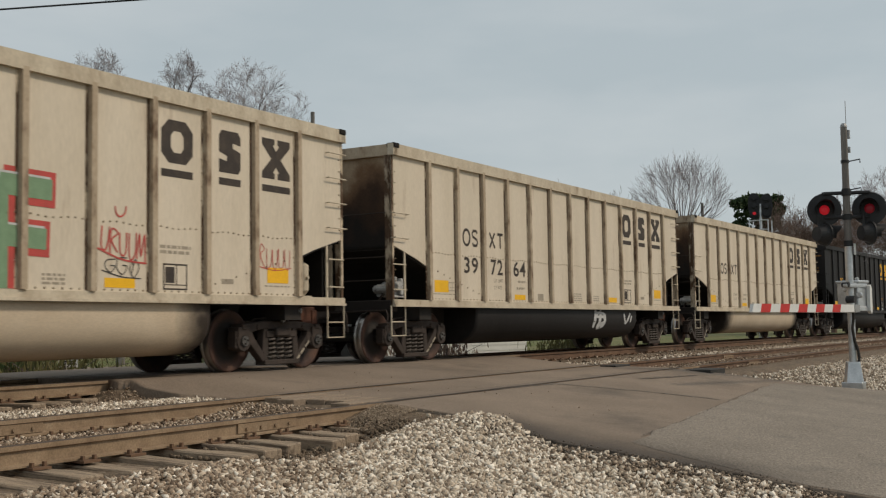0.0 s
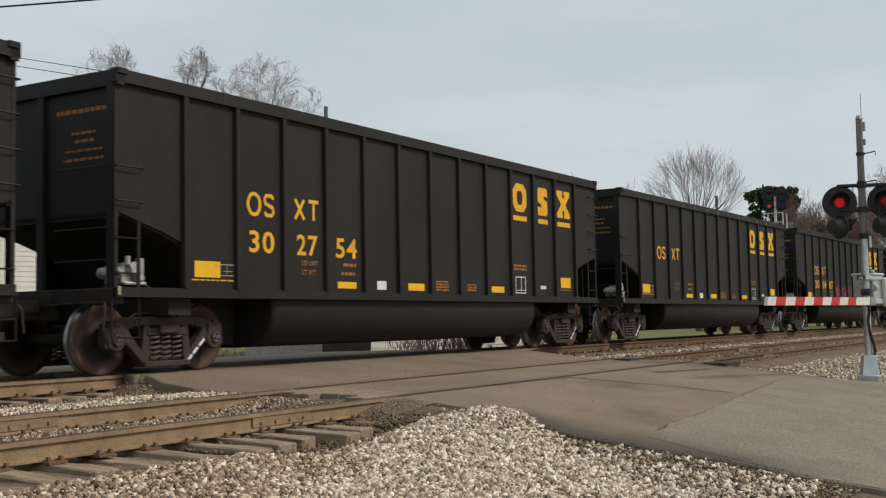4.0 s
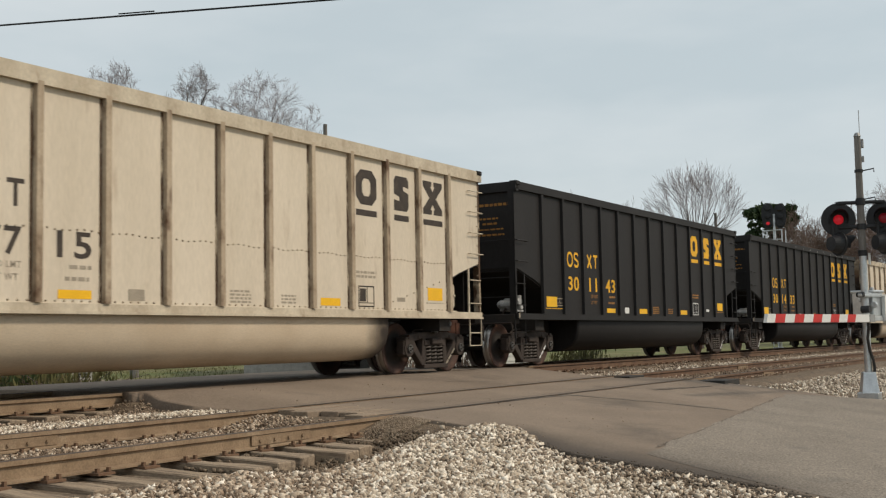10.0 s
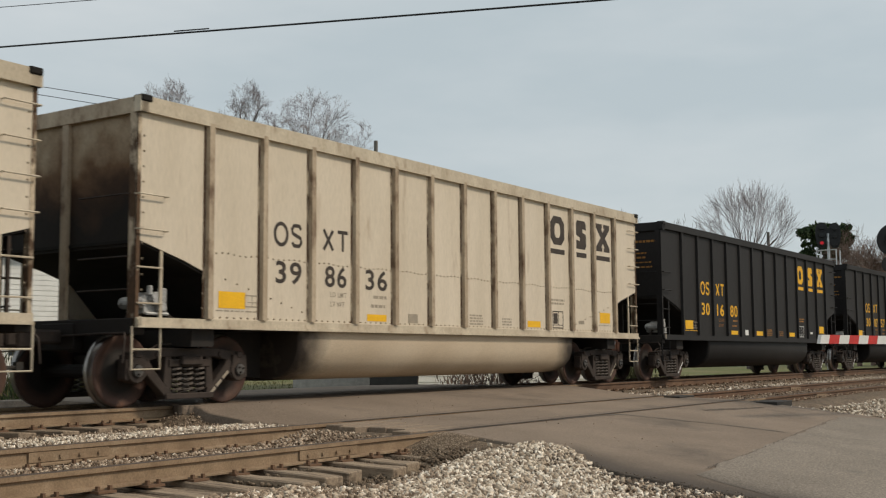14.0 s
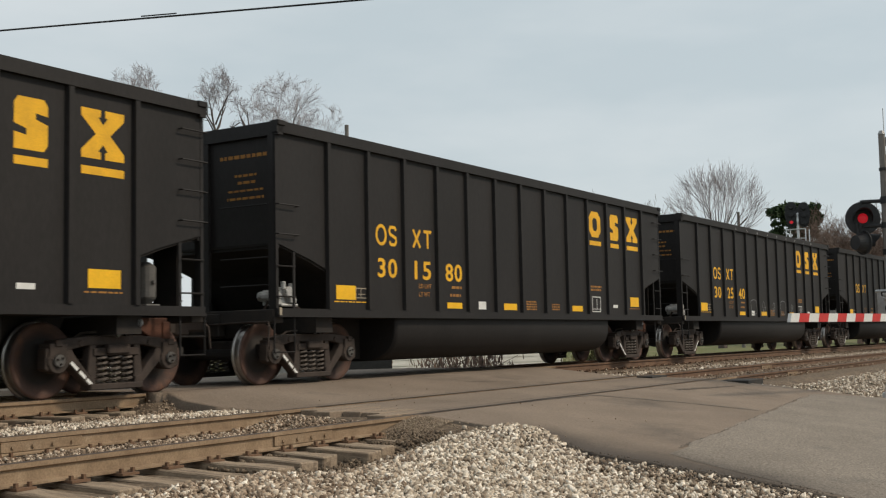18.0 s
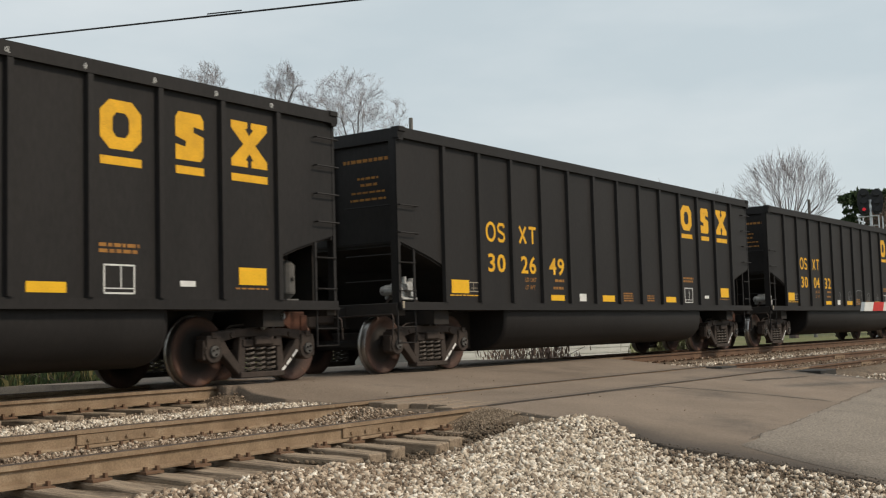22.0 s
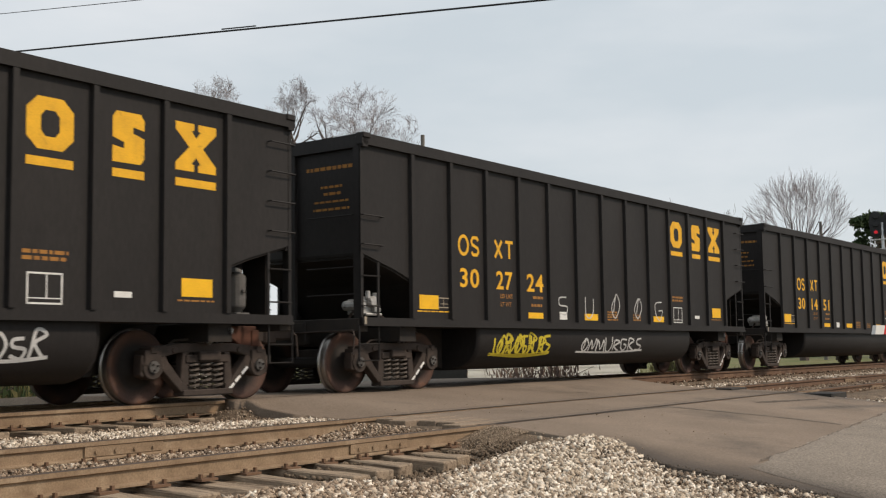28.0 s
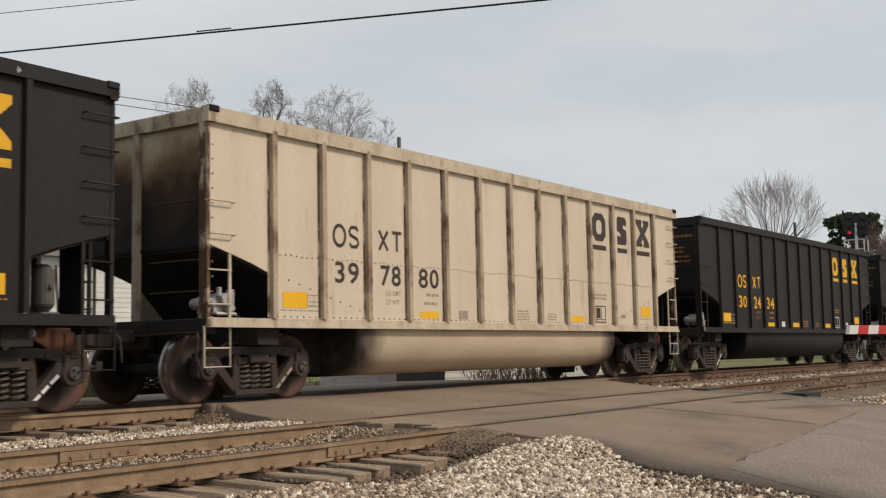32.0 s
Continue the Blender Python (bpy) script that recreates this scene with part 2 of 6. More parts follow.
YPAINT = material("yellow_lettering", (0.80, 0.43, 0.020), (0.66, 0.35, 0.02), 0.65, scale=4, amount=0.3, bump=0.02, third=(0.25, 0.13, 0.02), third_at=(0.64, 0.8), third_scale=9, per_object=True)
ORANGE = material("faded_orange_lettering", (0.36, 0.17, 0.035), (0.25, 0.11, 0.03), 0.7, amount=0.4, bump=0.02)
BPAINT = material("dark_lettering", (0.040, 0.032, 0.028), (0.065, 0.050, 0.04), 0.7, amount=0.4, bump=0.02, third=(0.3, 0.25, 0.19), third_at=(0.68, 0.8), third_scale=9, per_object=True)
FADED = material("faded_grey_lettering", (0.36, 0.31, 0.24), (0.28, 0.24, 0.19), 0.7, amount=0.4, bump=0.02)
WHITE = material("white_paint", (0.74, 0.74, 0.72), (0.62, 0.62, 0.60), 0.6, amount=0.25, bump=0.03)
RED = material("red_paint", (0.55, 0.035, 0.03), (0.43, 0.03, 0.028), 0.55, amount=0.3, bump=0.03)
SIGNAL_BLACK = material("signal_black", (0.022, 0.022, 0.024), (0.035, 0.035, 0.036), 0.6, amount=0.4, bump=0.05)
LENS = material("red_lens_lit", (0.55, 0.014, 0.024), (0.42, 0.01, 0.018), 0.3, glow=0.36, bump=0, amount=0.1)
LENS_DIM = material("red_lens_faint", (0.22, 0.010, 0.018), (0.15, 0.008, 0.012), 0.3, glow=0.18, bump=0, amount=0.1)
RAIL = material("rail_steel_rusty", (0.278, 0.198, 0.126), (0.190, 0.128, 0.078), 0.75, scale=4, fine=60, amount=0.6, third=(0.36, 0.275, 0.186), third_at=(0.55, 0.75), third_scale=3)
RAIL_DARK = material("rail_steel_dark_rust", (0.155, 0.090, 0.054), (0.10, 0.058, 0.036), 0.75, scale=4, fine=60, amount=0.6, third=(0.21, 0.135, 0.085), third_at=(0.55, 0.75), third_scale=3)
RAILTOP = material("rail_head_worn", (0.085, 0.062, 0.048), (0.06, 0.045, 0.036), 0.7, metal=0.1, scale=4, fine=60, amount=0.4, bump=0.03)
TIE = material("weathered_tie", (0.335, 0.262, 0.188), (0.215, 0.160, 0.112), 0.9, scale=5, fine=50, amount=0.8, bump=0.5, stretch=(5, 0.6, 5), per_object=True, third=(0.075, 0.055, 0.042), third_at=(0.50, 0.70), third_scale=3)
TIMBER = material("brown_timber_dirt", (0.265, 0.205, 0.150), (0.20, 0.152, 0.110), 0.95, scale=3, fine=40, amount=0.7, bump=0.4, third=(0.22, 0.17, 0.13), third_at=(0.5, 0.7), third_scale=2)
GRAVEL_BED = material("ballast_bed", (0.135, 0.098, 0.067), (0.080, 0.058, 0.040), 0.95, scale=3, fine=45, amount=1.2, bump=0.9, third=(0.25, 0.20, 0.145), third_at=(0.5, 0.7), third_scale=20)
ASPHALT = material("worn_asphalt", (0.222, 0.173, 0.132), (0.171, 0.132, 0.100), 0.9, scale=0.7, fine=48, amount=0.8, bump=0.35, third=(0.105, 0.085, 0.068), third_at=(0.56, 0.74), third_scale=0.55)
ASPHALT_OLD = material("old_grey_asphalt", (0.225, 0.192, 0.157), (0.185, 0.157, 0.128), 0.9, scale=1.1, fine=42, amount=1.5, bump=0.6, third=(0.135, 0.12, 0.104), third_at=(0.6, 0.78), third_scale=1.5)
# Both asphalts mix towards a darker colour by a point attribute.
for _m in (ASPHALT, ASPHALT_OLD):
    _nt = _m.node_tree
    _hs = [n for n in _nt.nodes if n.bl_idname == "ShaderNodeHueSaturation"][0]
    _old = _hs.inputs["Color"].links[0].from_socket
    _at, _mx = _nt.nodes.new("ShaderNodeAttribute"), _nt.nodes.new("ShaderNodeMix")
    _at.attribute_name, _mx.data_type = "edge_dark", "RGBA"
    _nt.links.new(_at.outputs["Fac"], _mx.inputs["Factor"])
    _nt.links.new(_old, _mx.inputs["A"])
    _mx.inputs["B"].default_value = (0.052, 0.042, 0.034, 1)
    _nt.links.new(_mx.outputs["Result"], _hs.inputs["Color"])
CRACK = material("dark_crack_filler", (0.085, 0.068, 0.054), (0.11, 0.09, 0.072), 0.9, amount=0.5)
FILLER = material("tar_filler", (0.135, 0.118, 0.10), (0.16, 0.14, 0.118), 0.9, amount=0.5)
RUBBER = material("black_rubber", (0.03, 0.028, 0.026), (0.045, 0.04, 0.036), 0.8, amount=0.5)
GRASS = material("grass_field", (0.080, 0.108, 0.026), (0.13, 0.115, 0.045), 0.95, scale=0.16, fine=9, amount=0.8, bump=0.6, third=(0.20, 0.165, 0.085), third_at=(0.5, 0.68), third_scale=0.45)
GRASSBLADE = material("dry_grass_blades", (0.12, 0.105, 0.045), (0.075, 0.082, 0.028), 0.9, scale=1.5, fine=30, amount=0.6, bump=0)
BARK = material("grey_bark", (0.125, 0.100, 0.092), (0.09, 0.072, 0.066), 0.95, scale=2, fine=20, amount=0.5, bump=0.3)
TWIG = material("bare_twigs", (0.31, 0.272, 0.275), (0.235, 0.205, 0.21), 0.95, scale=0.5, fine=8, amount=0.3, bump=0)
RUSSET = material("russet_twigs", (0.185, 0.130, 0.105), (0.13, 0.092, 0.078), 0.95, scale=0.6, fine=8, amount=0.4, bump=0)
NEEDLE = material("cedar_foliage", (0.030, 0.050, 0.020), (0.045, 0.07, 0.026), 0.95, scale=1.0, fine=9, amount=0.6, bump=0)
WOOD = material("weathered_pole", (0.20, 0.185, 0.17), (0.13, 0.12, 0.11), 0.9, scale=3, fine=30, amount=0.6, stretch=(4, 4, 0.4), bump=0.4)
CABLE = material("black_cable", (0.012, 0.012, 0.014), (0.02, 0.02, 0.02), 0.7, bump=0)
SIDING = material("white_siding", (0.70, 0.70, 0.68), (0.60, 0.60, 0.58), 0.7, scale=1.5, amount=0.2, bump=0.05)
SHINGLE = material("grey_shingle", (0.16, 0.15, 0.14), (0.11, 0.105, 0.10), 0.9, scale=3, amount=0.6)
GLASS = material("dark_window_glass", (0.03, 0.035, 0.04), (0.04, 0.045, 0.05), 0.12, bump=0, amount=0.1, spec=0.5)
STONE = material("pale_ballast_stone", (0.50, 0.44, 0.36), (0.33, 0.28, 0.22), 0.9, scale=3.5, fine=30, amount=0.7, bump=0.4)
_nt = STONE.node_tree
_geo = _nt.nodes.new("ShaderNodeNewGeometry")
_ramp = _nt.nodes.new("ShaderNodeValToRGB")
for pos, colr in ((0.0, (0.165, 0.122, 0.088, 1)), (0.32, (0.37, 0.30, 0.226, 1)), (0.66, (0.57, 0.485, 0.385, 1))):
    e = _ramp.color_ramp.elements.new(pos) if pos else _ramp.color_ramp.elements[0]
    e.color = colr
_ramp.color_ramp.elements[-1].color = (0.84, 0.765, 0.66, 1)
_nt.links.new(_geo.outputs["Random Per Island"], _ramp.inputs[0])
_nt.links.new(_ramp.outputs[0], [n for n in _nt.nodes if n.bl_idname == "ShaderNodeHueSaturation"][0].inputs["Color"])
SAND = material("tan_dirt", (0.34, 0.268, 0.195), (0.26, 0.20, 0.145), 0.95, scale=3, fine=50, amount=0.8, bump=0.4)
STONE_BROWN = STONE.copy()
STONE_BROWN.name = "rust_stained_ballast_stone"
_els = [n for n in STONE_BROWN.node_tree.nodes if n.bl_idname == "ShaderNodeValToRGB"][0].color_ramp.elements
for _e, _c in zip(_els, ((0.09, 0.062, 0.043), (0.20, 0.144, 0.100), (0.32, 0.24, 0.172), (0.52, 0.42, 0.32))):
    _e.color = (*_c, 1)
PAINTS = {
    "green": material("green_spray", (0.20, 0.31, 0.19), (0.155, 0.25, 0.15), 0.7, amount=0.3, bump=0),
    "red": material("red_spray", (0.50, 0.075, 0.065), (0.40, 0.07, 0.06), 0.7, amount=0.3, bump=0),
    "pink": material("pink_spray", (0.42, 0.09, 0.13), (0.32, 0.07, 0.1), 0.7, amount=0.3, bump=0),
    "white": material("white_spray", (0.56, 0.56, 0.55), (0.42, 0.42, 0.42), 0.7, amount=0.4, bump=0),
    "grey": material("grey_spray", (0.24, 0.25, 0.25), (0.16, 0.17, 0.17), 0.7, amount=0.4, bump=0),
    "silver": material("silver_spray", (0.44, 0.41, 0.35), (0.33, 0.30, 0.25), 0.7, amount=0.3, bump=0),
    "cream": material("cream_spray", (0.58, 0.53, 0.31), (0.47, 0.43, 0.25), 0.7, amount=0.3, bump=0),
    "black": material("black_spray", (0.045, 0.04, 0.038), (0.06, 0.055, 0.05), 0.7, amount=0.3, bump=0),
    "yellow": material("yellow_spray", (0.60, 0.48, 0.035), (0.5, 0.4, 0.03), 0.7, amount=0.3, bump=0),
}

# ---------------------------------------------------------------- mesh helpers


def box(bm, x0, x1, y0, y1, z0, z1, m=None):
    vs = bmesh.ops.create_cube(bm, size=1.0, matrix=Matrix.Translation(((x0 + x1) / 2, (y0 + y1) / 2, (z0 + z1) / 2)) @ Matrix.Diagonal((x1 - x0, y1 - y0, z1 - z0, 1)))["verts"]
    if m is not None:
        bmesh.ops.transform(bm, matrix=m, verts=vs)
    return vs


def tube(bm, a, b, r, r2=None, n=8):
    """A capped round bar from a to b."""
    a, b = Vector(a), Vector(b)
    d = b - a
    m = Matrix.Translation((a + b) / 2) @ d.to_track_quat("Z", "Y").to_matrix().to_4x4()
    return bmesh.ops.create_cone(bm, cap_ends=True, segments=n, radius1=r, radius2=r if r2 is None else r2, depth=d.length, matrix=m)["verts"]


def bar_path(bm, pts, r, n=6):
    """One continuous round bar swept along points."""
    pts = [Vector(p) for p in pts]
    rings, u = [], None
    for i, p in enumerate(pts):
        d = (pts[min(i + 1, len(pts) - 1)] - pts[max(i - 1, 0)]).normalized()
        if u is None:
            u = d.orthogonal().normalized()
        u = (u - d * u.dot(d))
        u = u.normalized() if u.length > 1e-5 else d.orthogonal().normalized()
        w = d.cross(u)
        rings.append([bm.verts.new(p + (u * math.cos(2 * math.pi * k / n) + w * math.sin(2 * math.pi * k / n)) * r) for k in range(n)])
    for a, b in zip(rings, rings[1:]):
        for k in range(n):
            bm.faces.new((a[k], a[(k + 1) % n], b[(k + 1) % n], b[k]))
    bm.faces.new(rings[0][::-1])
    bm.faces.new(rings[-1])


def prism(bm, outline, axis, lo, hi):
    """A flat outline extruded along an axis; the outline's two numbers are the two other axes in order."""
    def at(p, c):
        q = list(p)
        q.insert(axis, c)
        return q
    a = [bm.verts.new(at(p, lo)) for p in outline]
    b = [bm.verts.new(at(p, hi)) for p in outline]
    bm.faces.new(a)
    bm.faces.new(b[::-1])
    for i in range(len(a)):
        j = (i + 1) % len(a)
        bm.faces.new((a[i], b[i], b[j], a[j]))
    return a + b


def bevelled(bm, w=0.01, seg=1):
    bmesh.ops.bevel(bm, geom=[e for e in bm.edges if len(e.link_faces) == 2 and e.calc_face_angle(0) > 0.7], offset=w, segments=seg, affect="EDGES", profile=0.6)


def mesh_of(name, bm, mat, smooth=False):
    bmesh.ops.recalc_face_normals(bm, faces=bm.faces[:])
    me = bpy.data.meshes.new(name)
    bm.to_mesh(me)
    bm.free()
    for mm in (mat if isinstance(mat, (list, tuple)) else [mat]):
        me.materials.append(mm)
    if smooth:
        me.shade_smooth()
    return me


def part(name, bm, mat, parent=None, label="", smooth=False, m=None):
    """Links a bmesh (or a mesh already made) as one object under a thing or a part."""
    me = bm if isinstance(bm, bpy.types.Mesh) else mesh_of(name, bm, mat, smooth)
    ob = new(name, me)
    ob.parent = parent
    if m is not None:
        ob.matrix_basis = m
    return tagged(ob, label)


def thing(name, label, category, group="", kind="", m=None):
    ob = tagged(new(name), label, category, group, kind)
    ob.empty_display_size = 0.2
    if m is not None:
        ob.matrix_basis = m
    return ob


_letters = {}


def lettering(text, size, mat, thick=0.03):
    """A flat mesh of a text in the built-in font, upright in the xz plane, facing -y, from its lower left corner."""
    key = (text, size, mat.name)
    if key not in _letters:
        cu = bpy.data.curves.new("lettering", "FONT")
        cu.body, cu.size, cu.offset, cu.resolution_u = text, size, thick * size, 3
        cu.space_character = 1.12
        ob = bpy.data.objects.new("lettering", cu)
        scene.collection.objects.link(ob)
        dg = bpy.context.evaluated_depsgraph_get()
        me = bpy.data.meshes.new_from_object(ob.evaluated_get(dg))
        bpy.data.objects.remove(ob)
        me.transform(Matrix.Rotation(math.pi / 2, 4, "X"))
        me.materials.clear()
        me.materials.append(mat)
        _letters[key] = me
    return _letters[key]

# ---------------------------------------------------------------- lie of the land
KAP = -0.000936
NEAR_Y, TRAIN_Y, NEAR_Z, CANT = 7.875, 11.886, -0.199, 2.36


def bend(x):
    return KAP * x * x / 2 if x > 0 else 0.0


def smooth(a, b, v):
    k = min(1.0, max(0.0, (v - a) / (b - a)))
    return k * k * (3 - 2 * k)


def road_z(y):
    if y > 13.6:
        return 0.0 - 0.32 * smooth(13.6, 24, y)
    if y > 10.4:
        return 0.0
    if y > 8.8:
        return -0.175 + 0.175 * (y - 8.8) / 1.6
    if y > 6.9:
        return -0.245 + 0.07 * (y - 6.9) / 1.9
    return -0.245 - 0.12 * (6.9 - max(y, -6))


def road_sides(y):
    """Left and right border of the asphalt at y."""
    rag = 0.07 * noise.noise((y * 2.5, 1, 0)) + 0.03 * noise.noise((y * 9, 1, 0))
    if y > 9.2:
        left = 10.95 - 0.30 * smooth(9.2, 10.3, y) + 0.12 * max(0.0, y - 11)
    elif y > 5.6:
        left = 10.9
    else:
        left = 10.9 - 0.66 * smooth(5.7, 4.5, y) - 0.15 * smooth(3.4, 2.2, y) if y < 5.7 else 10.9
    if y < 3.0:
        right = 70
    else:
        right = 21.45 - 0.35 * smooth(6.5, 9.9, y) + 0.12 * max(0.0, y - 11)
    return left + rag, right + rag


def edge_dip(x, y):
    """How far the asphalt's left border sags toward the stones between the tracks."""
    left = road_sides(y)[0]
    return 0.115 * smooth(left + 0.9, left, x) * smooth(8.75, 9.1, y) * smooth(10.75, 10.4, y)


def ballast_z(x, y):
    """Height of the stone bed about the two tracks, and of the heap beside the crossing."""
    v = y - bend(x)
    if v < 6.2:
        z = -0.475 - 0.125 * (6.2 - max(v, -4))
    elif v < 9.2:
        z = -0.475 + 0.03 * (v - 6.2)
    elif v < 13.6:
        z = -0.385 + 0.155 * smooth(8.9, 9.3, v) - 0.04 * smooth(10.5, 10.65, v)
    else:
        z = -0.22 - 0.16 * smooth(13.6, 16, v)
    z += 0.25 * math.exp(-((x - 10.35) / 1.15) ** 2 - ((v - 5.55) / 0.62) ** 2)
    z += 0.05 * math.exp(-((x - 9.2) / 1.0) ** 2 - ((v - 4.6) / 0.8) ** 2)
    left, right = road_sides(y)
    near = max(smooth(left - 1.2, left - 0.05, x) if x < left + 0.8 else 0, 1 - smooth(right + 0.05, right + 0.9, x) if x > right - 0.8 else 0)
    drop = (0.10 if v > 9.9 else 0.05) if v > 8.9 else (0.03 if x > 15 else 0.02)
    if v > 8.9 and x < 15:
        near = smooth(left - 0.6, left - 0.02, x)
    if 6.3 <= v <= 8.9:
        near = max(smooth(left - (1.7 if 7.1 < v < 8.6 else 1.0), left - 0.1, x) if x < left + 0.8 else 0, 1 - smooth(right + 0.05, right + 0.6, x) if x > right - 0.8 else 0)
        drop = 0.03 if 7.1 < v < 8.6 else 0.018
    z += max(0.0, road_z(y) - edge_dip(x, y) - drop - z) * near
    if x > 20:
        z += (0.10 * smooth(6.2, 6.5, v) * smooth(9.2, 8.9, v) + 0.10 * smooth(10.4, 10.6, v) * smooth(13.6, 13.3, v)) * smooth(21, 23, x)
    z -= 0.095 * smooth(6.95, 6.6, v) * smooth(5.92, 6.2, v) * smooth(7.2, 8.4, x) * smooth(9.9, 9.3, x) * (1 + 1.1 * noise.noise((x * 2.3, y * 2.3, 3)))
    return z + 0.02 * noise.noise((x * 1.3, y * 1.3, 0.0))


def sheet(name, xs, ys, zfun, mat, label, category, keep=None):
    me = bpy.data.meshes.new(name)
    verts = [(x, y, zfun(x, y)) for x in xs for y in ys]
    ny = len(ys)
    faces = []
    for i in range(len(xs) - 1):
        for j in range(ny - 1):
            cx, cy = (xs[i] + xs[i + 1]) / 2, (ys[j] + ys[j + 1]) / 2
            if keep is None or keep(cx, cy):
                faces.append((i * ny + j, (i + 1) * ny + j, (i + 1) * ny + j + 1, i * ny + j + 1))
    me.from_pydata(verts, [], faces)
    me.materials.append(mat)
    me.shade_smooth()
    return tagged(new(name, me), label, category, kind="structure")


def steps(*pieces):
    out = []
    for a, b, s in pieces:
        n = max(1, round((b - a) / s))
        out += [a + (b - a) * i / n for i in range(n)]
    return out + [pieces[-1][1]]


def land_z(x, y):
    v = y - bend(x)
    if v < 15.8:
        z = -1.45
    else:
        z = -1.45 + 1.03 * smooth(15.2, 16.4, v)
        z += 0.10 * noise.noise((x * 0.05, y * 0.05, 3.0)) * smooth(20, 40, v)
    far = max(0.0, math.hypot(x, y) - 400)
    return z + far * 0.002


sheet("ground", steps((-2500, -300, 400), (-300, -40, 40), (-40, 120, 4), (120, 400, 40), (400, 2800, 400)),
      steps((-2500, -300, 400), (-300, -20, 40), (-20, 60, 1.6), (60, 400, 34), (400, 2800, 400)),
      land_z, GRASS, "rough green and straw-coloured grass land reaching the horizon", "ground")


def in_road(x, y):
    """Whether a point lies on the asphalt of the crossing road and of the apron in front of it."""
    left, right = road_sides(y)
    return left < x < right and y > -9


rxs, rys = steps((9.6, 22.4, 0.1), (22.4, 72, 2)), steps((-9, 2, 0.5), (2, 14, 0.1), (14, 60, 2))


def road_bumps(x, y):
    return road_z(y) - edge_dip(x, y) + 0.006 * noise.noise((x * 0.9, y * 0.9, 5.0))


road = sheet("road", rxs, rys, road_bumps, ASPHALT, "worn brown-grey asphalt road over the level crossing", "road", in_road)
bm = bmesh.new()
bm.from_mesh(road.data)
rim = [e for e in bm.edges if len(e.link_faces) == 1]
ext = bmesh.ops.extrude_edge_only(bm, edges=rim)["geom"]
for v in ext:
    if isinstance(v, bmesh.types.BMVert):
        v.co.z -= 0.16
bmesh.ops.delete(bm, geom=[v for v in bm.verts if not v.link_faces], context="VERTS")
bm.to_mesh(road.data)
bm.free()


def patch(name, outline, mat, label, lift=0.004, n=0.12, parent=None):
    """A thin skin on the road between two edges: rows of (xa, ya, xb, yb)."""
    bm = bmesh.new()
    prev = None
    for xa, ya, xb, yb in outline:
        k = max(2, int(math.hypot(xb - xa, yb - ya) / n))
        row = []
        for i in range(k + 1):
            x, y = xa + (xb - xa) * i / k, ya + (yb - ya) * i / k
            row.append(bm.verts.new((x, y, road_bumps(x, y) + (lift if name != "apron" else lift * smooth(10.9, 12.0, x) + 0.003))))
        if prev:
            a, b = prev, row
            m = max(len(a), len(b)) - 1
            for i in range(m):
                q = [a[min(i, len(a) - 1)], a[min(i + 1, len(a) - 1)], b[min(i + 1, len(b) - 1)], b[min(i, len(b) - 1)]]
                q = list(dict.fromkeys(q))
                if len(q) > 2:
                    bm.faces.new(q)
        prev = row
    return part(name, bm, mat, parent, label)


def darken_border(me):
    """Writes how far the asphalt darkens towards its crumbling left border, with a noisy edge."""
    at = me.attributes.new("edge_dark", "FLOAT", "POINT")
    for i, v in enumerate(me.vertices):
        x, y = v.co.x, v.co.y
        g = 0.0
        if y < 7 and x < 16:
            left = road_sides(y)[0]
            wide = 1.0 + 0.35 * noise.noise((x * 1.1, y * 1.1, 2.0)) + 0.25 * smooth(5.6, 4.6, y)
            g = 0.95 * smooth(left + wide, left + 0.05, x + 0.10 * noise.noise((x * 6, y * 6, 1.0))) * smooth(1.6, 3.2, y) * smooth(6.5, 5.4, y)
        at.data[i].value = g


darken_border(road.data)
# the older grey apron in the foreground, and cracks, a dark strip and patches in the asphalt
apron_rows = []
for i in range(80):
    k = i / 79
    x = 10.2 + k * 16.0
    seam = 4.06 + 0.088 * (x - 10.9) + 0.07 * noise.noise((x * 1.7, 0, 8)) + 0.035 * noise.noise((x * 7, 0, 8))
    if x < 10.95:
        seam = 2.2 + 1.86 * ((x - 10.2) / 0.75) ** 0.8 + 0.04 * noise.noise((x * 9, 0, 4))
    if x > 20.5:
        seam = min(seam, 4.9 - 1.0 * (x - 20.5))
    apron_rows.append((x, -1.5, x, max(seam, 2.9) if x > 20.5 else seam))
darken_border(patch("apron", apron_rows, ASPHALT_OLD, "older light grey asphalt skin with a ragged edge", 0.014, 0.2, road).data)


def crack(points, width, mat=CRACK, lift=0.004, seed=0):
    rng = random.Random(seed)
    rows = []
    for (xa, ya), (xb, yb) in zip(points, points[1:]):
        k = max(2, int(math.hypot(xb - xa, yb - ya) / 0.08))
        for i in range(k):
            x, y = xa + (xb - xa) * i / k, ya + (yb - ya) * i / k
            dx, dy = yb - ya, xa - xb
            d = math.hypot(dx, dy)
            w = width * rng.uniform(0.35, 1.1)
            j = rng.uniform(-0.02, 0.02)
            rows.append((x + dx / d * (j - w), y + dy / d * (j - w), x + dx / d * (j + w), y + dy / d * (j + w)))
    patch("crack", rows, mat, "", lift, 0.2, road)


crack([(11.5, 4.14), (13.5, 4.28), (16.0, 4.52), (17.4, 4.66), (19.7, 4.86)], 0.010, lift=0.017, seed=1)
crack([(13.2, 7.02), (15.45, 6.90), (16.18, 5.65), (16.44, 4.62)], 0.035, FILLER, lift=0.006, seed=3)
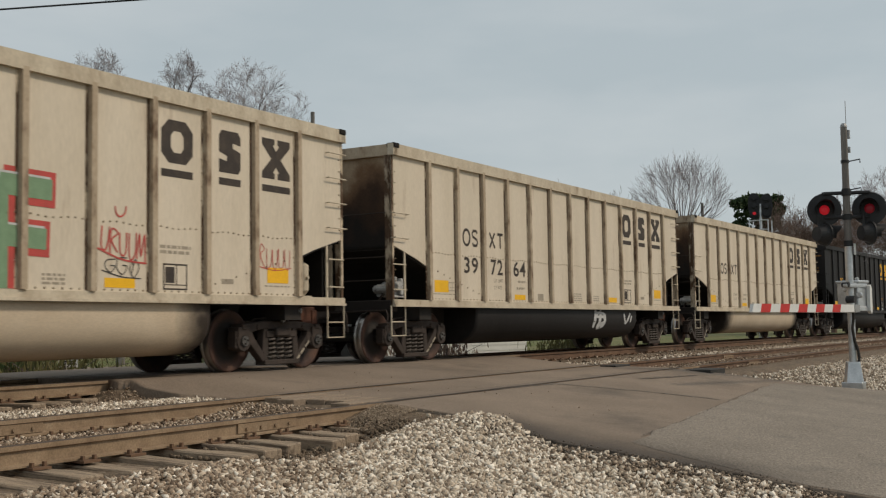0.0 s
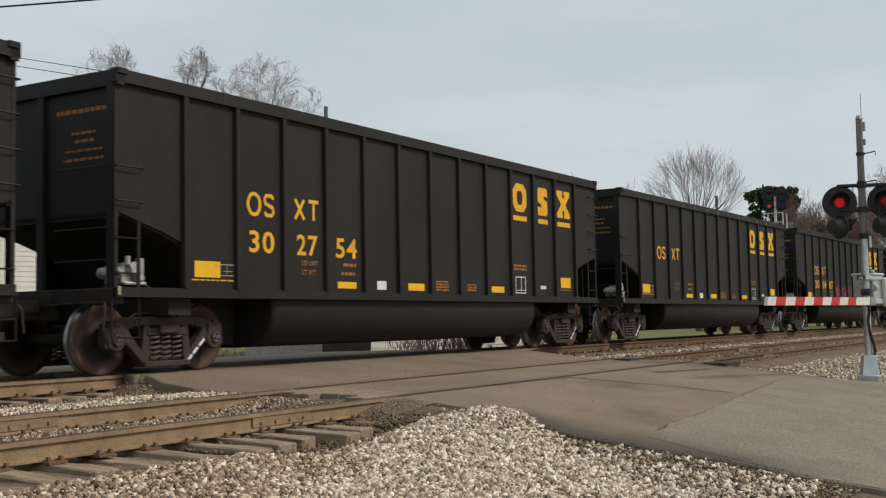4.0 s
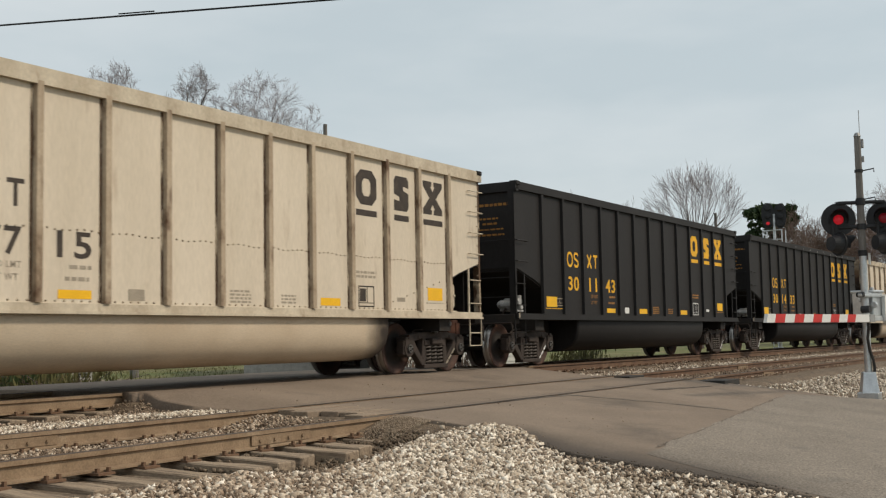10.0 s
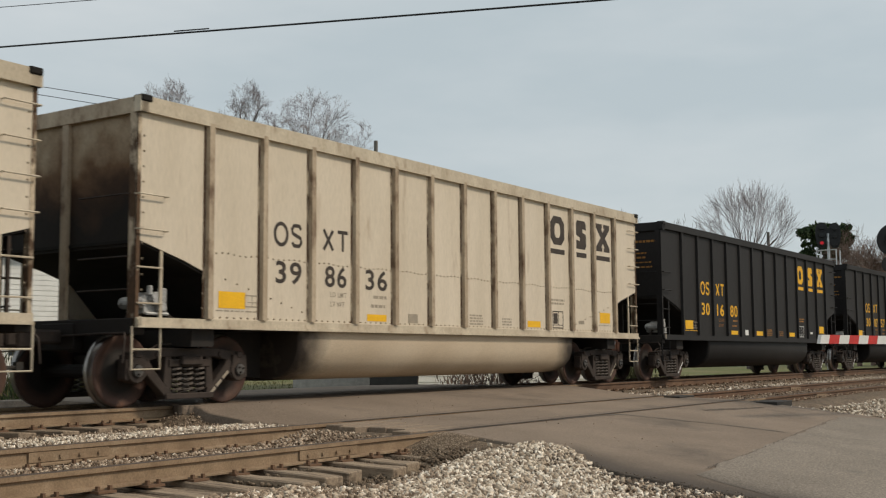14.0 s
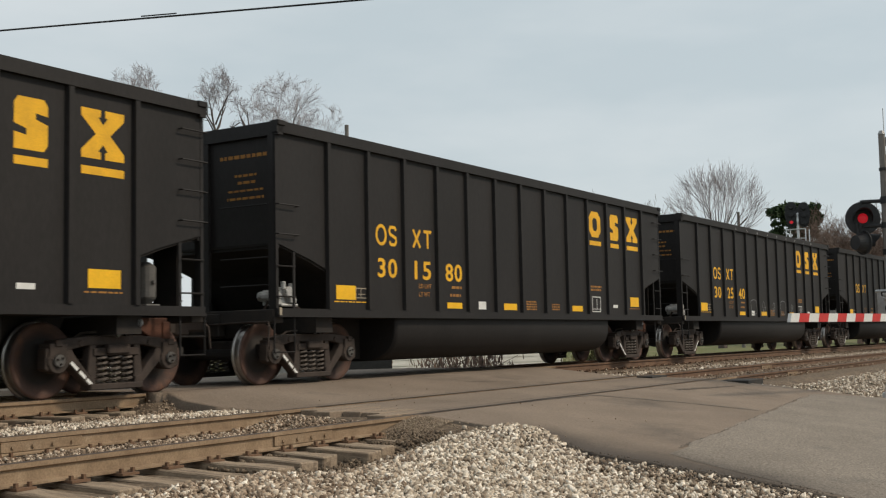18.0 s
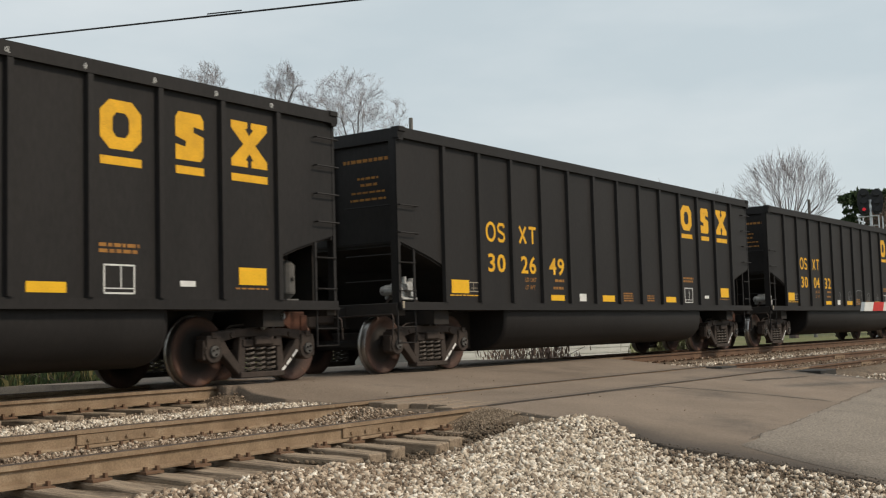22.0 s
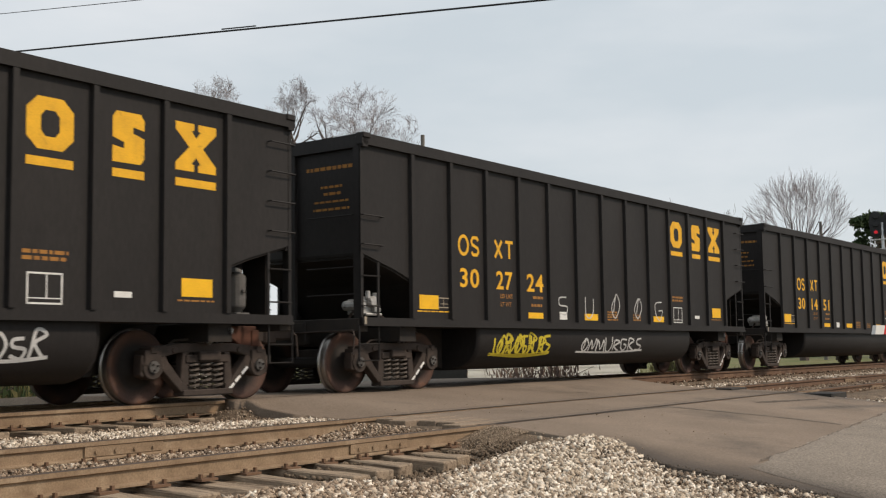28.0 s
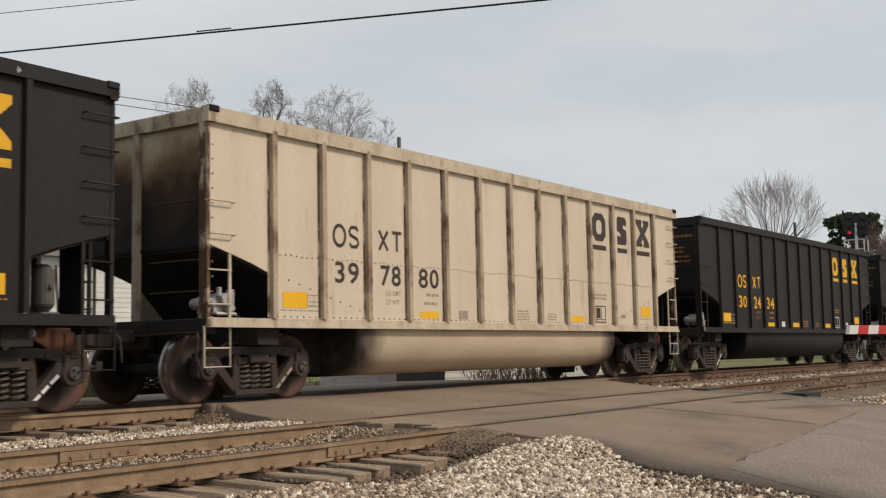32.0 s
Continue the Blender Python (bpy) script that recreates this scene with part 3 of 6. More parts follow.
crack([(16.46, 4.45), (16.9, 3.56), (17.5, 2.4), (18.2, 1.2)], 0.022, FILLER, lift=0.018, seed=2)
crack([(16.4, 9.6), (18.0, 8.8), (19.2, 8.0)], 0.02, FILLER, lift=0.005, seed=5)
# Broad dark strip on the road just outside the near rail.
crack([(18.0, 6.50), (19.1, 6.36), (20.3, 6.20)], 0.055, lift=0.006, seed=22)


def bed_keep(x, y):
    return not in_road(x, y) or not (in_road(x - 0.3, y) and in_road(x + 0.3, y))


bxs = steps((-120, -10, 10), (-10, 2, 0.5), (2, 24, 0.12), (24, 60, 0.9), (60, 300, 12))
me = bpy.data.meshes.new("ballast_bed")
bys = steps((-6, 2, 0.5), (2, 14, 0.12), (14, 16.4, 0.4))
nb = len(bys)
me.from_pydata([(x, y + bend(x), ballast_z(x, y + bend(x)) - 0.02) for x in bxs for y in bys], [],
               [(i * nb + j, (i + 1) * nb + j, (i + 1) * nb + j + 1, i * nb + j + 1) for i in range(len(bxs) - 1) for j in range(nb - 1)
                if bed_keep((bxs[i] + bxs[i + 1]) / 2, (bys[j] + bys[j + 1]) / 2 + bend(bxs[i]))])
me.materials.append(GRAVEL_BED)
me.shade_smooth()
bed = tagged(new("ballast_bed", me), "brown ballast bed of grit under the loose stones", "ballast", kind="structure")

# ---------------------------------------------------------------- tracks
PROFILE = [(-0.07, -0.172), (0.07, -0.172), (0.07, -0.158), (0.012, -0.145), (0.009, -0.055), (0.036, -0.042), (0.036, -0.006), (0.028, 0.0),
           (-0.028, 0.0), (-0.036, -0.006), (-0.036, -0.042), (-0.009, -0.055), (-0.012, -0.145), (-0.07, -0.158)]


def rail(parent, yc, z, x0, x1, label=""):
    bm = bmesh.new()
    xs = steps((x0, x1, 2.5))
    rings = [[bm.verts.new((x, yc + bend(x) + a, z + b)) for a, b in PROFILE] for x in xs]
    n = len(PROFILE)
    for r, q in zip(rings, rings[1:]):
        for i in range(n):
            f = bm.faces.new((r[i], q[i], q[(i + 1) % n], r[(i + 1) % n]))
            f.material_index = 1 if i in (6, 7, 8) else (2 if r[0].co.x > 20 else 0)
    bm.faces.new(rings[0])
    bm.faces.new(rings[-1][::-1])
    return part("rail", bm, [RAIL, RAILTOP, RAIL_DARK], parent, label)


def tie_mesh(seed):
    rng = random.Random(seed)
    bm = bmesh.new()
    box(bm, -0.115, 0.115, -1.3, 1.3, -0.20, 0)
    bmesh.ops.subdivide_edges(bm, edges=[e for e in bm.edges if abs(e.verts[0].co.y - e.verts[1].co.y) > 1], cuts=7)
    for v in bm.verts:
        v.co += Vector((rng.uniform(-0.012, 0.012), rng.uniform(-0.02, 0.02), rng.uniform(-0.012, 0.006)))
    bevelled(bm, 0.012)
    return mesh_of("tie", bm, TIE)


TIES = [tie_mesh(s) for s in range(6)]
bm = bmesh.new()
box(bm, -0.09, 0.09, -0.15, 0.15, -0.172 - 0.022, -0.174)
for sx, sy in ((-0.06, -0.1), (0.06, -0.1), (-0.06, 0.1), (0.06, 0.1)):
    box(bm, sx - 0.012, sx + 0.012, sy - 0.018, sy + 0.012, -0.174, -0.138)
PLATE = mesh_of("tie_plate", bm, RAIL_DARK)
bm = bmesh.new()
box(bm, -0.45, 0.45, -0.028, -0.012, -0.14, -0.05)
for i in range(4):
    tube(bm, (-0.33 + 0.22 * i, -0.045, -0.1), (-0.33 + 0.22 * i, -0.02, -0.1), 0.018, n=6)
JOINT = mesh_of("joint_bar", bm, RAIL)


def track(name, yc, z, tie_xs, label, rng, cant=0.0, shift=0.0):
    t = thing(name, label, "railway track", kind="structure")
    for s in (-0.7525, 0.7525):
        rail(t, yc + s, z + s * math.tan(radians(cant)), -150, 300)
    for x in tie_xs:
        lean = rng.uniform(-3.6, 3.6)
        part("tie", rng.choice(TIES), None, t, m=pose(x, yc + shift + bend(x) + rng.uniform(-0.18, 0.12), z - 0.187 + rng.uniform(-0.02, 0.004), cant, rng.uniform(-1.2, 1.2), math.degrees(KAP * max(x, 0)) + lean))
        for s in (-0.7525, 0.7525):
            if 4 < x < 34:
                part("tie_plate", PLATE, None, t, m=pose(x, yc + s + bend(x), z + s * math.tan(radians(cant)), 0, 0, 0))
    return t


rng = random.Random(4)
near_xs = [10.04 - 0.5 * i for i in range(36)] + [21.9 + 0.5 * i for i in range(70)]
near_track = track("near_railway_track", NEAR_Y, NEAR_Z, near_xs, "rusty rails spiked to weathered wooden ties", rng, CANT, -0.2)
far_xs = [10.0 - 0.5 * i for i in range(36)] + [21.0 + 0.5 * i for i in range(60)]
far_track = track("train_railway_track", TRAIN_Y, 0.0, far_xs, "rusty rails on wooden ties carrying the coal train", rng)
CT = math.tan(radians(CANT))
for x, s in ((8.9, -1), (7.0, 1), (26.5, -1), (29.5, 1)):
    part("joint_bar", JOINT, None, near_track, m=pose(x, NEAR_Y + s * 0.7525 + bend(x), NEAR_Z + s * 0.7525 * CT))

# flangeway gaps with dark rubber along each rail across the road
for yc, z, x0, x1 in ((NEAR_Y - 0.7525, NEAR_Z - 0.031, 11.0, 21.3), (NEAR_Y + 0.7525, NEAR_Z + 0.031, 11.0, 21.2), (TRAIN_Y - 0.7525, 0, 10.75, 21.0), (TRAIN_Y + 0.7525, 0, 10.75, 21.0)):
    bm = bmesh.new()
    xs = steps((x0, x1, 0.5))
    for a, b in zip(xs, xs[1:]):
        for off, w, zz in ((0.062, 0.020, 0.003), (-0.052, 0.011, 0.002)):
            vs = [bm.verts.new((x, yc + bend(x) + off + s * w, z + 0.012 + zz)) for x, s in ((a, -1), (b, -1), (b, 1), (a, 1))]
            bm.faces.new(vs)
    part("flangeway", bm, CRACK, road, "dirt-filled groove along the rail")
# worn timber and dirt filling between the rails where the near track enters the road, and dark blocks where it leaves
for x0, x1, y0, y1, n in ((10.55, 11.6, 7.22, 8.52, 5), (21.1, 22.1, 6.22, 6.76, 1), (20.7, 21.5, 7.95, 8.28, 1)):
    w = (y1 - y0) / n
    for i in range(n):
        bm = bmesh.new()
        cut = 0.5 * abs(noise.noise((i * 3.7, 1, 2))) if n > 1 else 0
        box(bm, x0 + cut, x1, y0 + i * w, y0 + (i + 1) * w - 0.006, -0.45, road_z(y0 + (i + 0.5) * w) + (0.004 if n > 1 else 0.03))
        bevelled(bm, 0.008)
        part("crossing_timber", bm, TIMBER if n > 1 else RUBBER, road, "dirt-covered crossing timber" if n > 1 else "")

# ---------------------------------------------------------------- loose ballast stones
def stones(name, count, area, size, label, seed, zfun=ballast_z, lift=0.0, keep=None, mat=STONE, where=None):
    """Many small angular stones as one mesh. area: x0, x1, y0, y1 along the bend."""
    r = np.random.RandomState(seed)
    base = np.array([(1, 0, 0), (-1, 0, 0), (0, 1, 0), (0, -1, 0), (0, 0, 1), (0, 0, -1)], float)
    tris = np.array([(0, 2, 4), (2, 1, 4), (1, 3, 4), (3, 0, 4), (2, 0, 5), (1, 2, 5), (3, 1, 5), (0, 3, 5)])
    x0, x1, y0, y1 = area
    pts = []
    while len(pts) < count:
        x, y = r.uniform(x0, x1), r.uniform(y0, y1)
        y += bend(x)
        if in_road(x, y) and not (keep and keep(x, y)):
            if r.rand() > 0.0003:
                count -= 1
                continue
        if where and not where(x, y, r.rand()):
            count -= 1
            continue
        bare = smooth(5.95, 6.12, y + 0.25 * noise.noise((x * 1.6, y * 1.6, 7))) * smooth(7.3, 8.3, x)
        thin_out = max(smooth(3.9, 3.0, y) * smooth(8.4, 9.4, x) * 0.55, 0.8 * smooth(9.4, 10.0, x) * smooth(5.0, 4.4, y)) if x < 12 and mat is STONE else 0.0
        if name == "dirt_clods":
            bare = 0.0
        if r.rand() < max(0.96 * min(1.0, bare * 1.6) if y < 6.5 else 0.0, thin_out):
            count -= 1
            continue
        pts.append((x, y, zfun(x, y) + lift))
    pts = np.array(pts)
    n = len(pts)
    s = (size[0] + (size[1] - size[0]) * r.rand(n, 1, 1) ** 1.7) * r.uniform(0.6, 1.25, (n, 1, 3)) / 2
    v = base[None] * s * r.uniform(0.75, 1.3, (n, 6, 1)) + r.uniform(-0.25, 0.25, (n, 6, 3)) * s
    q = r.normal(size=(n, 4))
    q /= np.linalg.norm(q, axis=1, keepdims=True)
    w, a, b, c = q.T
    rot = np.stack([np.stack([1 - 2 * (b * b + c * c), 2 * (a * b - c * w), 2 * (a * c + b * w)], -1),
                    np.stack([2 * (a * b + c * w), 1 - 2 * (a * a + c * c), 2 * (b * c - a * w)], -1),
                    np.stack([2 * (a * c - b * w), 2 * (b * c + a * w), 1 - 2 * (a * a + b * b)], -1)], 1)
    v = np.einsum("nij,nkj->nki", rot, v) + pts[:, None, :]
    f = tris[None] + (np.arange(n) * 6)[:, None, None]
    me = bpy.data.meshes.new(name)
    me.vertices.add(n * 6)
    me.vertices.foreach_set("co", v.reshape(-1))
    me.loops.add(n * 24)
    me.loops.foreach_set("vertex_index", f.reshape(-1).astype(np.int32))
    me.polygons.add(n * 8)
    me.polygons.foreach_set("loop_start", np.arange(0, n * 24, 3, dtype=np.int32))
    me.update()
    me.materials.append(mat)
    return tagged(new(name, me), label, "gravel", kind="stuff")


def dirty(x, y):
    """How far the stones beside the tie ends are mixed with brown dirt."""
    return smooth(-0.35, 0.25, y - 5.05 - 0.40 * (x - 6.5) + 0.35 * noise.noise((x * 1.4, y * 1.4, 9.0)))


stones("ballast_stones", 74000, (3.2, 12.4, 2.2, 6.32), (0.016, 0.074), "pale grey and buff crushed stones heaped beside the track", 1, where=lambda x, y, k: k > 0.7 * dirty(x, y))
stones("ballast_stones", 15000, (3.2, 9.6, 4.6, 6.32), (0.016, 0.070), "dirt-stained brown stones beside the tie ends", 21, mat=STONE_BROWN, where=lambda x, y, k: k < dirty(x, y))
stones("ballast_stones", 9000, (9.0, 11.0, 1.9, 4.9), (0.010, 0.042), "fine dark gravel where the heap runs out", 22, mat=STONE_BROWN, where=lambda x, y, k: k < smooth(9.2, 9.9, x))
stones("ballast_stones", 8000, (3.0, 10.2, 7.2, 8.5), (0.02, 0.055), "brown-stained stones between the rails", 2, lift=0.06, mat=STONE_BROWN)
stones("ballast_stones", 450, (3.0, 10.2, 7.2, 8.5), (0.02, 0.045), "pale stones scattered between the rails", 23, lift=0.07)
stones("ballast_stones", 6400, (3.5, 10.75, 8.9, 10.06), (0.022, 0.060), "pale stones between the two tracks", 3, lift=0.008)
stones("ballast_stones", 12000, (21.2, 42.0, 1.5, 6.3), (0.035, 0.08), "pale stones round the foot of the signal mast", 4)
stones("ballast_stones", 3000, (20.8, 62.0, 9.15, 9.95), (0.03, 0.07), "pale stones between the two tracks beyond the road", 5, lift=0.02)
stones("ballast_stones", 4500, (20.8, 62.0, 8.9, 10.6), (0.03, 0.075), "rust-stained stones between the two tracks beyond the road", 24, lift=0.015, mat=STONE_BROWN)
stones("grit", 5000, (10.0, 10.98, 5.95, 7.05), (0.008, 0.024), "tan grit and dirt filling the hollow beside the rail", 25, lift=0.012, mat=SAND, where=lambda x, y, k: k < smooth(9.9, 10.5, x))
stones("ballast_stones", 3500, (21.5, 50.0, 6.9, 8.5), (0.03, 0.06), "brown-stained stones between the rails", 6, lift=0.02, mat=STONE_BROWN)
stones("dirt_clods", 1500, (7.4, 10.4, 5.95, 7.0), (0.02, 0.07), "brown dirt clods and grit between the tie ends", 18, lift=0.0, mat=GRAVEL_BED, keep=lambda x, y: False)
stones("ballast_stones", 3200, (3.5, 10.7, 9.95, 11.0), (0.016, 0.046), "dirty stones along the train track", 17, lift=0.004, mat=STONE_BROWN)
stones("ballast_stones", 2500, (4.0, 12.0, 11.2, 12.6), (0.03, 0.06), "stones under the coal train", 7, lift=0.0, mat=STONE_BROWN)

stones("asphalt_crumbs", 6500, (9.9, 11.6, 1.9, 5.6), (0.010, 0.045), "dark crumbs along the broken asphalt edge", 8, lift=0.004, mat=CRACK, keep=lambda x, y: x < road_sides(y)[0] + 0.10 + 0.22 * abs(noise.noise((x * 2, y * 2, 4))),
       zfun=lambda x, y: road_z(y) - 0.01 if in_road(x, y) else ballast_z(x, y))
stones("asphalt_crumbs", 150, (11.0, 15.0, 5.0, 11.0), (0.006, 0.022), "grit and small stones strewn on the road", 9, mat=STONE_BROWN, keep=lambda x, y: True, zfun=lambda x, y: road_z(y) + 0.004)
# ---------------------------------------------------------------- coal train
CAR_L, HB, WB, TOP, SILL = 16.18, 7.35, 1.454, 3.825, 0.985
RIBS = [-6.15 + 1.025 * i for i in range(13)]
SHEET_Y = 1.375
TRUCK_X = 6.14
WHEELSETS = []


def frame_with_openings():
    """A cast side frame: top beam, two slanting struts, spring seat and journal ends round real openings."""
    bm = bmesh.new()
    prism(bm, [(-1.02, 0.58), (-0.90, 0.70), (-0.42, 0.745), (0.42, 0.745), (0.90, 0.70), (1.02, 0.58), (0.92, 0.54), (0.45, 0.63), (-0.45, 0.63), (-0.92, 0.54)], 1, -0.07, 0.07)
    for s in (-1, 1):
        prism(bm, [(s * 0.98, 0.62), (s * 1.06, 0.60), (s * 1.07, 0.36), (s * 1.02, 0.33), (s * 0.98, 0.50), (s * 0.82, 0.50), (s * 0.79, 0.33), (s * 0.72, 0.40), (s * 0.76, 0.60)], 1, -0.075, 0.075)
        prism(bm, [(s * 0.80, 0.56), (s * 0.72, 0.40), (s * 0.42, 0.13), (s * 0.30, 0.10), (s * 0.32, 0.22), (s * 0.40, 0.26), (s * 0.64, 0.52), (s * 0.68, 0.60)], 1, -0.07, 0.07)
        prism(bm, [(s * 0.40, 0.64), (s * 0.30, 0.64), (s * 0.30, 0.22), (s * 0.38, 0.22), (s * 0.44, 0.30)], 1, -0.065, 0.065)
        tube(bm, (s * 0.895, -0.095, 0.457), (s * 0.895, 0.095, 0.457), 0.155, n=14)
        box(bm, s * 0.895 - 0.13, s * 0.895 + 0.13, -0.10, 0.10, 0.47, 0.66)
        box(bm, s * 0.895 - 0.05, s * 0.895 + 0.05, -0.115, 0.115, 0.62, 0.70)
        tube(bm, (s * 0.55, -0.09, 0.66), (s * 0.55, 0.09, 0.66), 0.045, n=8)
    box(bm, -0.42, 0.42, -0.10, 0.10, 0.09, 0.165)
    box(bm, -0.36, 0.36, -0.085, 0.085, 0.50, 0.60)
    bmesh.ops.remove_doubles(bm, verts=bm.verts[:], dist=0.0005)
    bevelled(bm, 0.01)
    return mesh_of("sideframe", bm, TRUCK)


def spring_mesh():
    bm = bmesh.new()
    k = 50
    bar_path(bm, [(0.085 * math.cos(2 * math.pi * i / 10), 0.085 * math.sin(2 * math.pi * i / 10), 0.165 + 0.33 * i / k) for i in range(k + 1)], 0.018, 5)
    return mesh_of("spring", bm, SPRING_STEEL)


def wheelset_mesh():
    """An axle along y with two dished wheels and end caps, about the origin."""
    bm = bmesh.new()
    prof = [(0.457, -0.70), (0.457, -0.80), (0.425, -0.815), (0.37, -0.79), (0.30, -0.765), (0.19, -0.78), (0.14, -0.82), (0.0, -0.82)]
    inner = [(0.485, -0.70), (0.483, -0.675), (0.40, -0.675), (0.33, -0.715), (0.19, -0.705), (0.12, -0.66), (0.0, -0.66)]
    n = 36
    for s in (1, -1):
        for pr in (prof, [(0.457, -0.70)] + inner):
            rings = []
            for r, y in pr:
                if r == 0:
                    rings.append([bm.verts.new((0, s * y, 0))] * n)
                else:
                    rings.append([bm.verts.new((r * math.cos(2 * math.pi * i / n), s * y, r * math.sin(2 * math.pi * i / n))) for i in range(n)])
            for k, (a, b) in enumerate(zip(rings, rings[1:])):
                for i in range(n):
                    j = (i + 1) % n
                    q = list(dict.fromkeys((a[i], a[j], b[j], b[i])))
                    f = bm.faces.new(q)
                    f.smooth = True
                    f.material_index = 1 if (pr is prof and k in (0,)) or (pr is not prof and k in (0, 1)) else 0
    tube(bm, (0, -0.7, 0), (0, 0.7, 0), 0.085, n=12)
    for s in (-1, 1):
        tube(bm, (0, s * 0.8, 0), (0, s * 1.10, 0), 0.088, n=12)
        cap = tube(bm, (0, s * 1.10, 0), (0, s * 1.125, 0), 0.075, n=12)
        for v in cap:
            for f in v.link_faces:
                f.material_index = 2
        for k in range(3):
            a = 2 * math.pi * k / 3
            tube(bm, (0.042 * math.cos(a), s * 1.12, 0.042 * math.sin(a)), (0.042 * math.cos(a), s * 1.145, 0.042 * math.sin(a)), 0.014, n=6)
    return mesh_of("wheelset", bm, [WHEEL, TREAD, TANK])


SIDEFRAME, SPRING, WHEELSET = frame_with_openings(), spring_mesh(), wheelset_mesh()


def stroke(bm, pts, thick, y=0.0):
    """A flat ribbon along points in the xz plane."""
    rows = []
    for i, (x, z) in enumerate(pts):
        (xa, za), (xb, zb) = pts[max(i - 1, 0)], pts[min(i + 1, len(pts) - 1)]
        d = math.hypot(xb - xa, zb - za) or 1
        nx, nz = -(zb - za) / d * thick / 2, (xb - xa) / d * thick / 2
        rows.append((bm.verts.new((x - nx, y, z - nz)), bm.verts.new((x + nx, y, z + nz))))
    for p, q in zip(rows, rows[1:]):
        bm.faces.new((p[0], q[0], q[1], p[1]))


def truck(parent, cx, beige):
    bm = bmesh.new()
    box(bm, -0.22, 0.22, -1.0, 1.0, 0.50, 0.66)
    box(bm, -0.18, 0.18, -1.14, -1.0, 0.52, 0.64)
    box(bm, -0.18, 0.18, 1.0, 1.14, 0.52, 0.64)
    tube(bm, (0, 0, 0.66), (0, 0, 0.76), 0.2, n=14)
    for s in (-1, 1):
        box(bm, s * 0.30 - 0.03, s * 0.30 + 0.03, -0.85, 0.85, 0.36, 0.46)
    bevelled(bm, 0.015)
    t = part("truck", bm, TRUCK, parent, "rust-brown cast steel truck", m=pose(cx, 0, 0))
    for s in (-1, 1):
        part("sideframe", SIDEFRAME, None, t, m=pose(0, s * 1.0, 0))
        for x in (-0.2, 0.0, 0.2):
            part("spring", SPRING, None, t, m=pose(x, s * 1.0, 0))
    bm = bmesh.new()
    for a, b in ((0.0, 0.30), (0.36, 0.62), (0.70, 1.0)):
        pts = [(0.36 + 0.34 * k, 0.135 + 0.30 * k) for k in (a, b)]
        stroke(bm, pts, 0.04, -1.078)
    part("stencil", bm, FADED if beige else WHITE, t, "white stencilled marks")
    bm = bmesh.new()
    for x in (-0.62, 0.62):
        bar_path(bm, [(x, -0.78, 0.30), (x, -0.80, 0.62), (x * 0.6, -0.86, 0.78), (x * 0.2, -0.95, 0.80)], 0.02, 5)
    part("brake_rigging", bm, TRUCK, t)
    for s in (-1, 1):
        w = part("wheelset", WHEELSET, None, t, "rusty wheels with bright treads")
        w.matrix_parent_inverse = Matrix.Translation((s * 0.895, 0, 0.457))
    return t


def disc(bm, pts, y):
    f = bm.faces.new([bm.verts.new((x, y, z)) for x, z in pts])
    return f


def emblem(kind, cx, cz, w, h, hole=0.45):
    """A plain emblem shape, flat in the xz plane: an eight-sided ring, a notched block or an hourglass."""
    bm = bmesh.new()
    if kind == "ring":
        o = [(0.5, 0.27), (0.27, 0.5), (-0.27, 0.5), (-0.5, 0.27), (-0.5, -0.27), (-0.27, -0.5), (0.27, -0.5), (0.5, -0.27)]
        a = [bm.verts.new((cx + w * x, 0, cz + h * z)) for x, z in o]
        b = [bm.verts.new((cx + w * x * (hole - 0.05), 0, cz + h * z * (hole + 0.05))) for x, z in o]
        for i in range(8):
            bm.faces.new((a[i], a[(i + 1) % 8], b[(i + 1) % 8], b[i]))
        return bm
    if kind == "block":
        o = [(0.5, 0.38), (0.38, 0.5), (-0.38, 0.5), (-0.5, 0.38), (-0.5, -0.02), (-0.14, -0.10), (-0.14, -0.22), (-0.5, -0.18), (-0.5, -0.5), (0.38, -0.5), (0.5, -0.38), (0.5, 0.02), (0.14, 0.10), (0.14, 0.22), (0.5, 0.18)]
    else:
        o = [(-0.5, -0.5), (-0.05, -0.5), (-0.05, -0.36), (-0.11, -0.34), (0.0, -0.20), (0.11, -0.34), (0.05, -0.36), (0.05, -0.5), (0.5, -0.5), (0.5, -0.34), (0.17, 0.0), (0.5, 0.34), (0.5, 0.5), (0.05, 0.5), (0.05, 0.36), (0.11, 0.34), (0.0, 0.20), (-0.11, 0.34), (-0.05, 0.36), (-0.05, 0.5), (-0.5, 0.5), (-0.5, 0.34), (-0.17, 0.0), (-0.5, -0.34)]
    f = disc(bm, [(cx + w * a, cz + h * b) for a, b in o], 0)
    f.normal_update()
    bmesh.ops.triangulate(bm, faces=[f])
    return bm


def plate(x0, x1, z0, z1):
    bm = bmesh.new()
    box(bm, x0, x1, -0.002, 0.0, z0, z1)
    return bm


def text_bars(x0, x1, z0, z1, rows):
    """Writing too small to read, as rows of short bars."""
    bm = bmesh.new()
    rng = random.Random(int(1000 * (x0 + z0)))
    h = (z1 - z0) / rows
    for k in range(rows):
        x = x0
        while x < x1 - 0.02:
            w = min(rng.uniform(0.04, 0.13), x1 - x)
            disc(bm, [(x, z0 + k * h + h * 0.2), (x + w, z0 + k * h + h * 0.2), (x + w, z0 + k * h + h * 0.8), (x, z0 + k * h + h * 0.8)], 0)
            x += w + 0.025
    return bm


